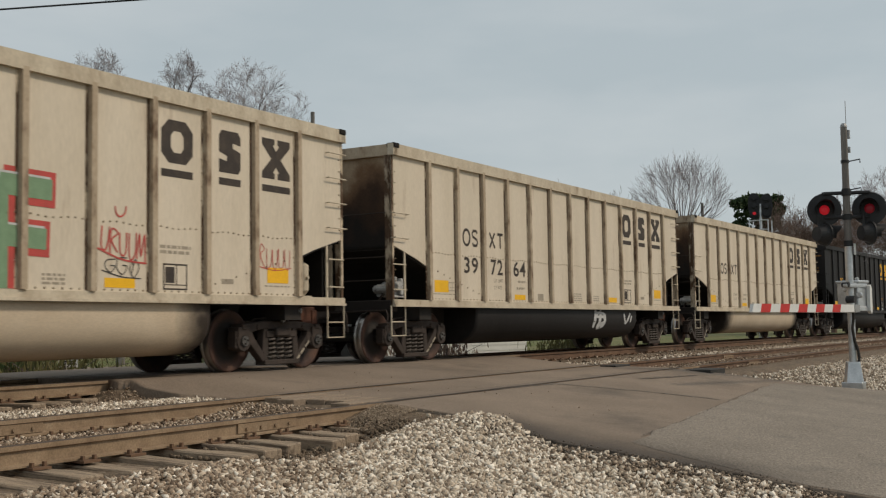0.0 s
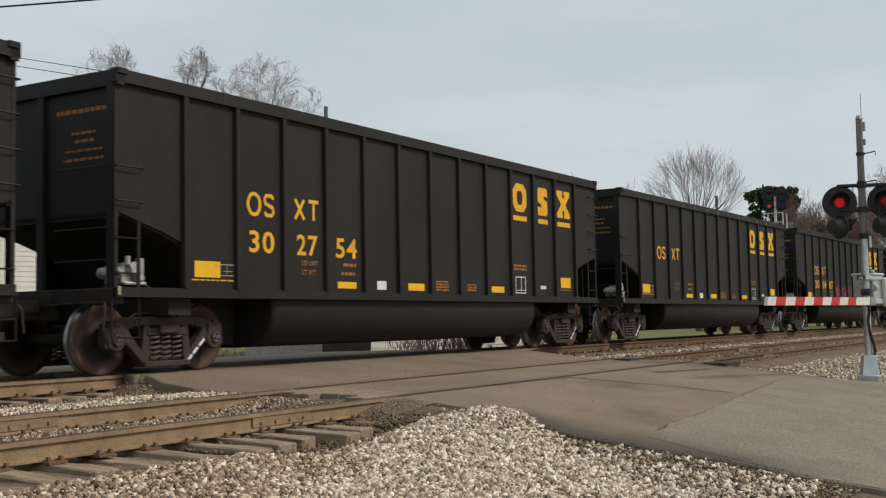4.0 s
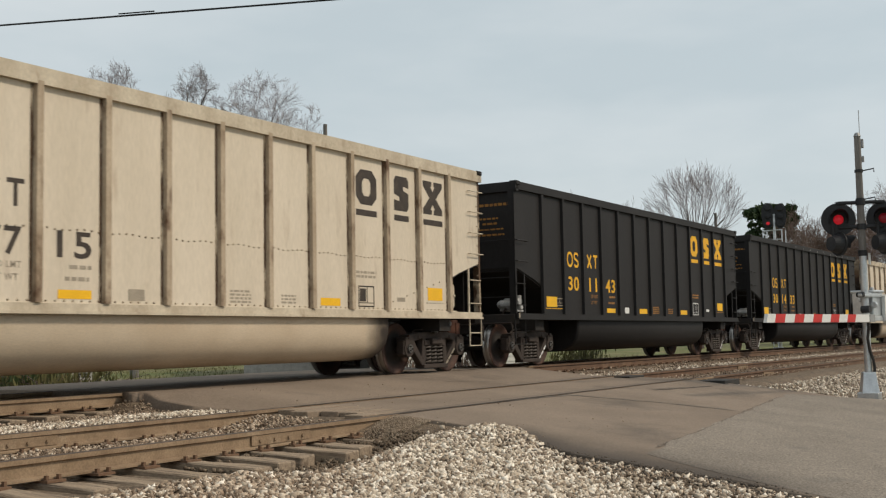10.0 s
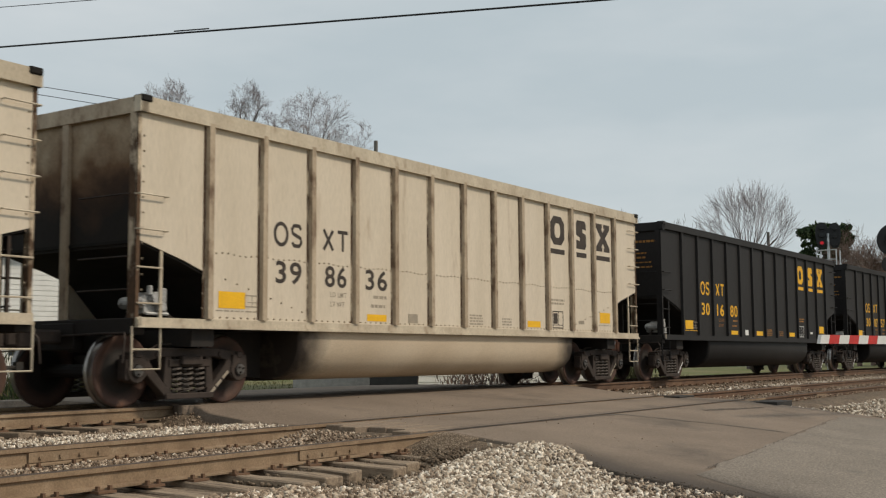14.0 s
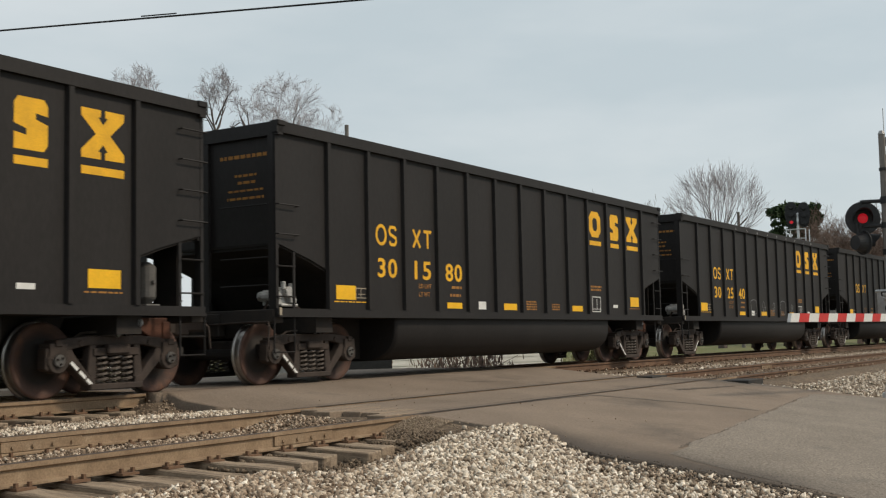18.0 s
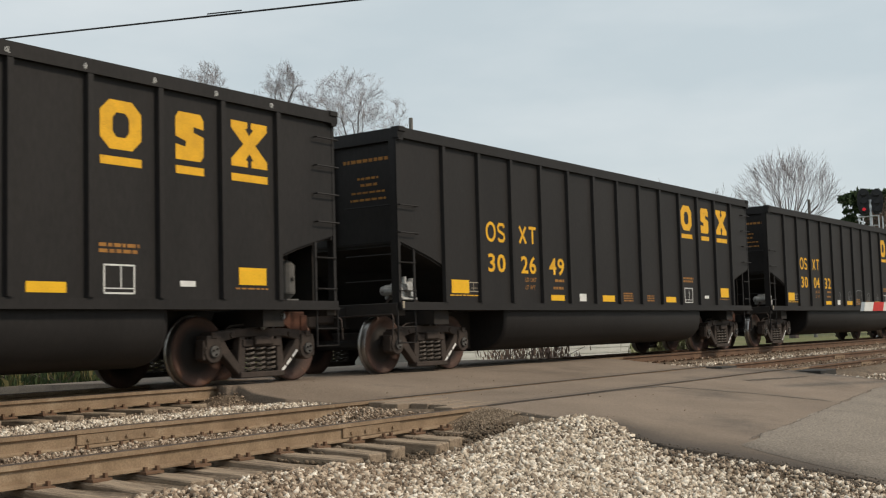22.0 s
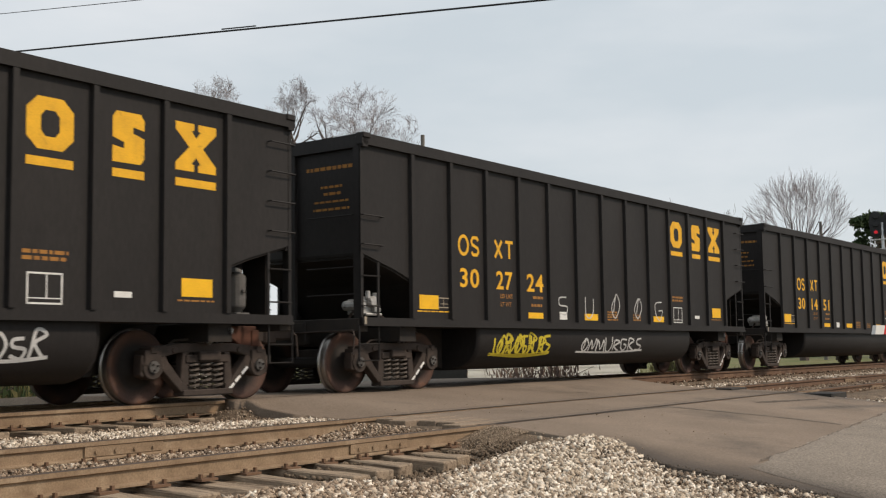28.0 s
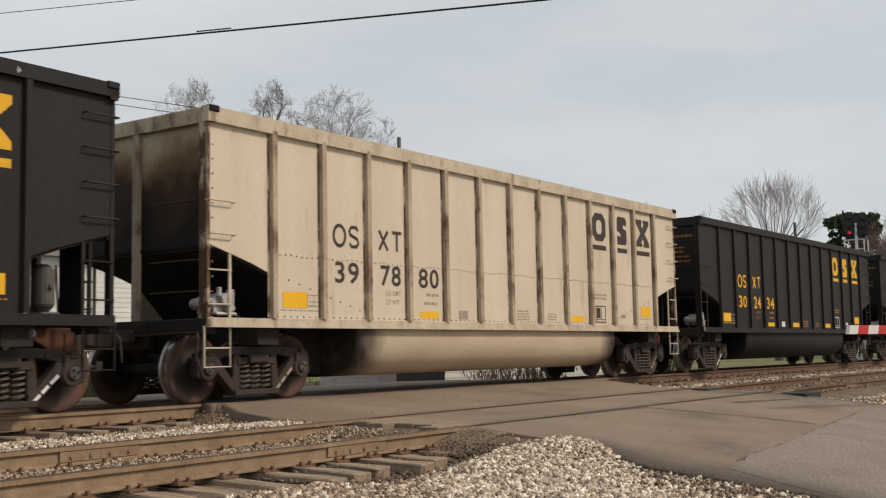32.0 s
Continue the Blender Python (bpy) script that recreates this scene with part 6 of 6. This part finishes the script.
# ---------------------------------------------------------------- block signal beyond the train
SIG = at_az(13.79, 61)
sig = thing("block_signal", "two black railway signal heads on a silver ladder mast", "railway signal", m=pose(SIG.x, SIG.y, -0.42))
bm = bmesh.new()
tube(bm, (0, 0, 0), (0, 0, 7.2), 0.07, n=12)
box(bm, -0.25, 0.25, -0.25, 0.25, 0, 0.3)
part("post", bm, SILVER, sig)
for s in (-1, 1):
    bm = bmesh.new()
    o = [(0.30 * math.cos(a) * (0.9 if math.sin(a) < 0 else 1.05), 0.74 * math.copysign(abs(math.sin(a)) ** 0.6, math.sin(a))) for a in (2 * math.pi * i / 20 for i in range(20))]
    prism(bm, o, 1, -0.02, 0.02)
    box(bm, -0.14, 0.14, 0.02, 0.30, -0.5, 0.5)
    head = part("signal_head", bm, SIGNAL_BLACK, sig, "black oval signal head", m=pose(-0.07 * s, 0.30 * s, 7.12 if s > 0 else 7.08, 0, 0, -76) @ Matrix.Diagonal((1.02, 1, 0.92 if s > 0 else 0.88, 1)))
    for k in range(3):
        bm = bmesh.new()
        tube(bm, (0, -0.26, 0.45 - 0.45 * k), (0, -0.02, 0.45 - 0.45 * k), 0.13, n=14)
        part("hood", bm, SIGNAL_BLACK, head)
    if s > 0:
        bm = bmesh.new()
        tube(bm, (0, -0.29, -0.45), (0, -0.265, -0.45), 0.09, n=12)
        part("lens", bm, LENS, head, "small red signal light")
bm = bmesh.new()
for x, y in ((-0.45, -0.48), (-0.45, 0.48), (0.35, -0.48), (0.35, 0.48)):
    tube(bm, (x, y, 5.0), (x, y, 6.0), 0.03, n=6)
bar_path(bm, [(-0.45, -0.48, 5.98), (-0.45, 0.48, 5.98)], 0.03)
bar_path(bm, [(-0.45, -0.48, 5.5), (-0.45, 0.48, 5.5)], 0.025)
box(bm, -0.5, 0.4, -0.52, 0.52, 4.95, 5.0)
bmesh.ops.translate(bm, vec=(0, 0, 0.34), verts=bm.verts)
part("platform", bm, SILVER, sig, "silver railed platform")
bm = bmesh.new()
for y in (-0.2, 0.2):
    tube(bm, (-0.3, y, 0), (-0.3, y, 5.9), 0.02, n=6)
for i in range(18):
    tube(bm, (-0.3, -0.2, 0.3 + 0.31 * i), (-0.3, 0.2, 0.3 + 0.31 * i), 0.012, n=5)
part("ladder", bm, SILVER, sig)

# ---------------------------------------------------------------- poles and cables
def utility_pole(az, d, top, lean=0.0, arm_len=0.0):
    p = at_az(az, d)
    z0 = land_z(p.x, p.y) - 0.05
    t = thing("utility_pole", "weathered brown wooden utility pole", "utility pole", m=pose(p.x, p.y, z0, 0, 0, 0))
    bm = bmesh.new()
    tube(bm, (0, 0, -0.3), (lean, 0, top - z0), 0.15, 0.11, n=12)
    part("post", bm, WOOD, t)
    if arm_len:
        bm = bmesh.new()
        box(bm, -arm_len, arm_len, -0.05, 0.05, top - z0 - 0.5, top - z0 - 0.38)
        part("cross_arm", bm, WOOD, t)
    return t


utility_pole(45.5, 38.0, EYE + 38 * 0.2195, 0.12)
utility_pole(36.1, 62.0, EYE + 62 * 0.193, 0.0)
utility_pole(16.56, 88.0, EYE + 88 * 0.1045, 0.0)


def cable(name, pts, r, label):
    bm = bmesh.new()
    bar_path(bm, [tuple(p) for p in pts], r, 6)
    return tagged(part(name, bm, CABLE), label, "cable")


def run(a, b, lo, hi, n, sag=0.0):
    d = b - a
    return [a + d * (lo + (hi - lo) * i / n) + Vector((0, 0, -sag * math.sin(math.pi * i / n))) for i in range(n + 1)]


wa, wb = up(56.81, 30.0, 0.2544), up(30.69, 23.2, 0.3138)
wpts = run(wa, wb, -1.6, 2.2, 40, 0.02)
for q in (wpts[0], wpts[-1]):
    utility_pole(math.degrees(math.atan2(q.y, q.x)), math.hypot(q.x, q.y), q.z + 0.3)
cable("overhead_cable", wpts, 0.021, "thick black overhead cable crossing above the tracks")
splice = wa + (wb - wa) * 0.50
bm = bmesh.new()
dv = (wb - wa).normalized()
tube(bm, splice - dv * 0.45 + Vector((0, 0, 0.035)), splice + dv * 0.45 + Vector((0, 0, 0.035)), 0.016, n=6)
tagged(part("cable_splice", bm, CABLE), "black splice lashed on the overhead cable", "cable")
wc, wd = up(56.85, 34.0, 0.2873), up(50.27, 31.0, 0.3095)
cable("overhead_wire", run(wc, wd, -3, 6, 30, 0.0), 0.010, "thin dark overhead wire beside the cable")
ptop = at_az(45.35, 38.0, EYE + 38 * 0.2165)
for sl, dz in ((0.2258, 0.0), (0.2185, -0.28)):
    q = up(49.94, 40.0, sl)
    cable("service_wire", run(ptop + Vector((0, 0, dz)), q, 0, 9, 20, 0.0), 0.012, "thin service wire from the wooden pole")

# ---------------------------------------------------------------- trees
def limb_mesh(name, segs, mat):
    """Tapered three- or five-sided sticks, joined: rows of start, end, start radius, end radius."""
    n = len(segs)
    A = np.array([s[0] for s in segs], float)
    B = np.array([s[1] for s in segs], float)
    ra, rb = np.array([s[2] for s in segs]), np.array([s[3] for s in segs])
    d = B - A
    d /= np.maximum(np.linalg.norm(d, axis=1, keepdims=True), 1e-6)
    ref = np.where(np.abs(d[:, 2:3]) > 0.9, np.array([[1.0, 0, 0]]), np.array([[0, 0, 1.0]]))
    u = np.cross(d, ref)
    u /= np.linalg.norm(u, axis=1, keepdims=True)
    w = np.cross(d, u)
    k = 3 if n > 400 else 7
    ang = 2 * np.pi * np.arange(k) / k
    ring = np.cos(ang)[None, :, None] * u[:, None] + np.sin(ang)[None, :, None] * w[:, None]
    v = np.concatenate([A[:, None] + ring * ra[:, None, None], B[:, None] + ring * rb[:, None, None]], 1).reshape(-1, 3)
    faces = []
    for i in range(n):
        o = i * 2 * k
        for j in range(k):
            faces.append((o + j, o + (j + 1) % k, o + k + (j + 1) % k, o + k + j))
    me = bpy.data.meshes.new(name)
    me.from_pydata(v.tolist(), [], faces)
    me.materials.append(mat)
    return me


def bare_tree(pos, height, spread, seed, label, mat=TWIG, bark=BARK, trunk=0.32, fan=False, levels=6, twig=0.012, env=None):
    rng = random.Random(seed)
    thick, thin = [], []
    wob = 0.07 if fan else 0.10

    def outside(q):
        """Whether a twig has grown past the crown's rounded outline."""
        if not env:
            return False
        f = rng.uniform(0.80, 1.10)
        ro, zz = math.hypot(q.x, q.y) / env[0], (q.z - height + env[1]) / env[1]
        return ro * ro + max(0.0, zz) ** 2 > f * f

    def grow(p, d, length, r, level):
        steps_n = 3
        for s in range(steps_n):
            d2 = (d + Vector((rng.gauss(0, wob), rng.gauss(0, wob), rng.gauss(0.03, wob * 0.7)))).normalized()
            q = p + d2 * (length / steps_n)
            if outside(q):
                return
            r2 = max(r * 0.82, twig)
            (thick if r > (0.016 if env else 0.045) else thin).append((tuple(p), tuple(q), r, r2))
            p, d, r = q, d2, r2
            if level > 0 and (s > 0 or level < levels - 1):
                for _ in range(2 if s == steps_n - 1 else 1):
                    ang = rng.uniform(0.40, 0.90) * (0.55 if fan else 1.0)
                    side = Vector((rng.gauss(0, 1), rng.gauss(0, 1), rng.gauss(0, 0.5))).cross(d)
                    side = side.normalized() if side.length > 1e-4 else Vector((1, 0, 0))
                    nd = (d * math.cos(ang) + side * math.sin(ang) + Vector((0, 0, 0.02 if env and not fan else 0.10))).normalized()
                    grow(p, nd, length * rng.uniform(0.52, 0.74), max(r * 0.55, twig), level - 1)

    if fan:
        bole = height - env[2]
        thick.append(((0, 0, -0.3), (0, 0, bole), trunk, trunk * 0.9))
        for i in range(34):
            a = 2.39996 * i + rng.uniform(-0.2, 0.2)
            tilt = 1.12 * math.sqrt((i + 0.5) / 34)
            grow(Vector((0, 0, bole)), Vector((math.sin(tilt) * math.cos(a), math.sin(tilt) * math.sin(a), math.cos(tilt))), env[2] * 0.46, trunk * 0.12, levels - 1)
    else:
        bole = height - env[2] if env else height * 0.28
        reach = env[2] * 0.42 if env else height * 0.35
        thick.append(((0, 0, -0.3), (0.1, 0, bole), trunk, trunk * 0.8))
        p = Vector((0.1, 0, bole))
        limbs = 8 if env else 5
        for i in range(limbs):
            a = 2 * math.pi * i / limbs + rng.uniform(-0.4, 0.4)
            tilt = (rng.uniform(0.2, 1.05) if env else rng.uniform(0.25, 0.75)) * spread
            grow(p + Vector((0, 0, rng.uniform(-0.1, 0.12) * (env[2] if env else height))), Vector((math.sin(tilt) * math.cos(a), math.sin(tilt) * math.sin(a), math.cos(tilt))), reach * rng.uniform(0.86, 1.14), trunk * (0.26 if env else 0.5), levels - 1)
    zmax = max(s[1][2] for s in thick + thin)
    k = 1.0 if env else height / zmax
    t = thing("tree", label, "tree", m=pose(pos.x, pos.y, land_z(pos.x, pos.y), 0, 0, rng.uniform(0, 360)))
    kk = Matrix.Scale(k, 4)
    for nm, segs, mt in (("trunk", thick, bark), ("crown", thin, mat)):
        if segs:
            me = limb_mesh(nm, segs, mt)
            me.transform(kk)
            part(nm, me, None, t)
    return t


def top_of(az, d, slope):
    p = at_az(az, d)
    return p, EYE + slope * d - land_z(p.x, p.y)


for az, d, sl, sd, en in ((46.6, 74, 0.2480, 3, (2.5, 2.6, 5.2)), (42.75, 70, 0.2490, 8, (1.9, 2.1, 4.4)), (39.0, 69, 0.2445, 13, (3.9, 3.6, 6.2)), (41.0, 76, 0.2260, 21, (1.7, 1.7, 3.3))):
    p, h = top_of(az, d, sl)
    bare_tree(p, h, 1.25, sd, "tall bare winter tree with fine grey-brown twigs", twig=0.0050, trunk=0.22, levels=6, env=en)
p, h = top_of(17.55, 86, 0.1535)
bare_tree(p, h, 1, 31, "round bare tree with upswept grey branches", fan=True, levels=5, trunk=0.35, twig=0.0052, env=(4.1, 4.2, 6.9))
for az, d, sl, sd in ((12.6, 105, 0.108, 41), (12.0, 110, 0.114, 42), (11.2, 100, 0.107, 43), (10.6, 112, 0.112, 44), (9.9, 104, 0.102, 45), (9.0, 108, 0.105, 46), (8.1, 106, 0.105, 47), (7.2, 110, 0.108, 48), (22.4, 120, 0.128, 49)):
    p, h = top_of(az, d, sl)
    bare_tree(p, h, 0.9, sd, "brown bare tree at the wood's edge", mat=RUSSET, bark=RUSSET, twig=0.014, levels=6)
p, h = top_of(6.9, 52, 0.150)
bare_tree(p, h, 1.2, 52, "bare tree with thin branches beside the line", twig=0.005, trunk=0.16, levels=6, env=(3.0, 3.2, 5.5))

# an evergreen: clumps of small leaf blades round short limbs
p, h = top_of(14.0, 112, 0.1165)
ev = thing("evergreen_tree", "dark green rounded evergreen above the far trees", "tree", m=pose(p.x, p.y, land_z(p.x, p.y)))
bm = bmesh.new()
tube(bm, (0, 0, -0.3), (0, 0, h * 0.85), 0.3, 0.08, n=9)
part("trunk", bm, BARK, ev)
r = np.random.RandomState(7)
cl = [(r.normal(0, 1.0) * 1.05, r.normal(0, 1.0) * 1.05, h - 0.9 - abs(r.normal(0, 1.0)) * 1.5 - 0.3) for _ in range(34)]
vs, fs = [], []
for cx, cy, cz in cl:
    rad = r.uniform(0.55, 0.95)
    for _ in range(110):
        q = r.normal(size=3)
        q = q / np.linalg.norm(q) * rad * r.uniform(0.5, 1.05) * (1, 1, 0.75)
        a, b2 = r.normal(size=3) * 0.13, r.normal(size=3) * 0.13
        i0 = len(vs)
        c0 = np.array((cx, cy, cz)) + q
        vs += [tuple(c0 - a), tuple(c0 + b2), tuple(c0 + a), tuple(c0 - b2)]
        fs.append((i0, i0 + 1, i0 + 2, i0 + 3))
me = bpy.data.meshes.new("crown")
me.from_pydata(vs, [], fs)
me.materials.append(NEEDLE)
part("crown", me, None, ev)

# ---------------------------------------------------------------- what shows beneath and between the cars
def shrub(az, d, w, h, seed, mat, label, blades=700):
    p = at_az(az, d)
    r = np.random.RandomState(seed)
    vs, fs = [], []
    for _ in range(blades):
        x, y = r.normal(0, w / 3), r.normal(0, w / 3)
        z = abs(r.normal(0, h / 2))
        a = r.normal(size=3) * (0.02, 0.02, 0.05)
        b2 = np.array((r.normal() * 0.05, r.normal() * 0.05, 0.16 + 0.1 * r.rand()))
        i0 = len(vs)
        c0 = np.array((x, y, z))
        vs += [tuple(c0 - a), tuple(c0 + a), tuple(c0 + b2)]
        fs.append((i0, i0 + 1, i0 + 2))
    me = bpy.data.meshes.new("foliage")
    me.from_pydata(vs, [], fs)
    me.materials.append(mat)
    t = thing("shrub", label, "shrub", m=pose(p.x, p.y, land_z(p.x, p.y) - 0.02))
    part("foliage", me, None, t)
    bm = bmesh.new()
    rr = random.Random(seed)
    for _ in range(14):
        tube(bm, (rr.gauss(0, w / 10), rr.gauss(0, w / 10), 0), (rr.gauss(0, w / 3), rr.gauss(0, w / 3), h * rr.uniform(0.5, 1.0)), 0.012, 0.006, n=4)
    part("stem", bm, BARK, t)
    return t


for i, az in enumerate((57.5, 56.0, 54.4, 53.2, 51.8, 50.4, 49.2)):
    shrub(az, 24 + (i % 3), 2.2, 0.75, 60 + i, NEEDLE if i % 2 else GRASSBLADE, "scrubby green and brown brush beside the track")
for i, az in enumerate((31.4, 29.4)):
    shrub(az, 33 + i % 2, 1.4, 0.9, 80 + i, RUSSET, "leafless brown shrub in front of the white wall", 300)
shrub(23.5, 40, 1.5, 0.8, 90, GRASSBLADE, "low green bush in the grass")

# small white sign on a stake
p = at_az(47.9, 24.5)
sg = thing("small_sign", "small white framed sign on a short stake", "sign", m=pose(p.x, p.y, land_z(p.x, p.y), 0, 0, -42))
bm = bmesh.new()
box(bm, -0.015, 0.015, -0.01, 0.01, -0.1, 0.55)
part("stake", bm, STEEL, sg)
bm = bmesh.new()
box(bm, -0.19, 0.19, -0.03, -0.011, 0.34, 0.58)
part("panel", bm, WHITE, sg)
bm = text_bars(-0.15, 0.15, 0.38, 0.54, 3)
part("lettering", bm, SIGNAL_BLACK, sg, m=pose(0, -0.034, 0))


def block_house(az, d, w, dep, h, rz, wallmat, label, category, windows=0, roof=True):
    p = at_az(az, d)
    t = thing("house" if roof else "shed", label, category, m=pose(p.x, p.y, land_z(p.x, p.y) - 0.05, 0, 0, rz))
    bm = bmesh.new()
    box(bm, -w / 2, w / 2, 0, dep, 0, h)
    part("wall", bm, wallmat, t)
    if wallmat is SIDING:
        for k in range(int(h / 0.2)):
            bm = bmesh.new()
            prism(bm, [(-0.006, 0.2 * k + 0.01), (-0.02, 0.2 * k + 0.01), (-0.004, 0.2 * k + 0.2)], 0, -w / 2, w / 2)
            part("siding_board", bm, wallmat, t)
    if roof:
        bm = bmesh.new()
        prism(bm, [(-0.4, h - 0.05), (dep + 0.4, h - 0.05), (dep / 2, h + dep * 0.28)], 0, -w / 2 - 0.3, w / 2 + 0.3)
        part("roof", bm, SHINGLE, t)
    else:
        bm = bmesh.new()
        box(bm, -w / 2 - 0.05, w / 2 + 0.05, -0.05, dep + 0.05, h, h + 0.08)
        part("roof", bm, SHINGLE, t)
    for i in range(windows):
        x = -w / 2 + w * (i + 0.5) / windows
        win = part("window", (lambda bm: (box(bm, x - 0.5, x + 0.5, -0.05, -0.022, 1.2, 2.3), bm)[1])(bmesh.new()), WHITE, t)
        bm = bmesh.new()
        box(bm, x - 0.42, x + 0.42, -0.058, -0.051, 1.28, 2.22)
        part("pane", bm, GLASS, win)
    return t


block_house(30.2, 41, 9.0, 6, 2.7, -24, SIDING, "white clapboard house with a grey shingle roof", "house", 3)
block_house(51.8, 47, 10.5, 8, 5.2, -10, SIDING, "tall white clapboard house with a grey roof", "house", 4)
block_house(38.1, 36, 2.7, 5, 2.2, -52, STEEL, "light grey metal shed on the grass", "shed", 0, False)
block_house(35.2, 34.0, 1.45, 1.2, 1.5, -54, SIGNAL_BLACK, "dark metal bin beside the road", "bin", 0, False)

# tufts of grass along the far side of the line
r = np.random.RandomState(12)
vs, fs = [], []
for _ in range(26000):
    az, d = radians(r.uniform(14, 62)), r.uniform(17.5, 34) if r.rand() < 0.7 else r.uniform(34, 60)
    x, y = d * math.cos(az), d * math.sin(az)
    if y - bend(x) < 15.8 or in_road(x, y):
        continue
    z = land_z(x, y)
    a, hgt = r.uniform(0, 6.28), r.uniform(0.05, 0.17)
    i0 = len(vs)
    wd = 0.012
    vs += [(x - wd * math.cos(a), y - wd * math.sin(a), z), (x + wd * math.cos(a), y + wd * math.sin(a), z), (x + r.normal() * 0.05, y + r.normal() * 0.05, z + hgt)]
    fs.append((i0, i0 + 1, i0 + 2))
me = bpy.data.meshes.new("grass")
me.from_pydata(vs, [], fs)
me.materials.append(GRASSBLADE)
tagged(new("grass", me), "tufts of dry and green grass beyond the tracks", "grass", kind="stuff")

# ---------------------------------------------------------------- motion
def travel(t):
    """Where the front corner of car 0 is along the line, in metres, at t seconds."""
    u = t - 16
    return ((((1.3446e-07 * u + 1.14277e-05) * u + 1.208362e-04) * u - 0.05745226) * u + 16.9506846) * u + 301.00855


# small unevenness of the train's pace: metres at each whole second
SLIP = [-0.12, 0.20, 0.06, 0.05, 0.05, 0.04, -0.07, -0.04, -0.01, -0.01, -0.05, 0.0, 0.06, 0.05, -0.01, 0.06, 0.05, 0.03, 0.02, 0.02, 0.07, 0.09, 0.06, 0.01, 0.0, 0.03, 0.05, 0.08, 0.07, 0.11, 0.07, 0.01, -0.06]


def motions():
    for k, car in CARS.items():
        rows = []
        for i in range(33):
            x = travel(i) + SLIP[i] - k * CAR_L - 7.34
            rows.append((float(i), pose(x, TRAIN_Y + bend(x), 0, 0, 0, math.degrees(math.atan(KAP * max(x, 0))))))
        walk(car, rows)
    # every wheelset rolls at the same rate: the first is keyed, the others take over its turning
    first = WHEELSETS[0]
    walk(first, [(i / 30, pose(0, 0, 0, 0, math.degrees(travel(i / 30) / 0.457) % 360, 0)) for i in range(961)])
    for w in WHEELSETS[1:]:
        w.rotation_mode = "QUATERNION"
        w.animation_data_create()
        w.animation_data.action = first.animation_data.action
        w.animation_data.action_slot = first.animation_data.action_slot


motions()
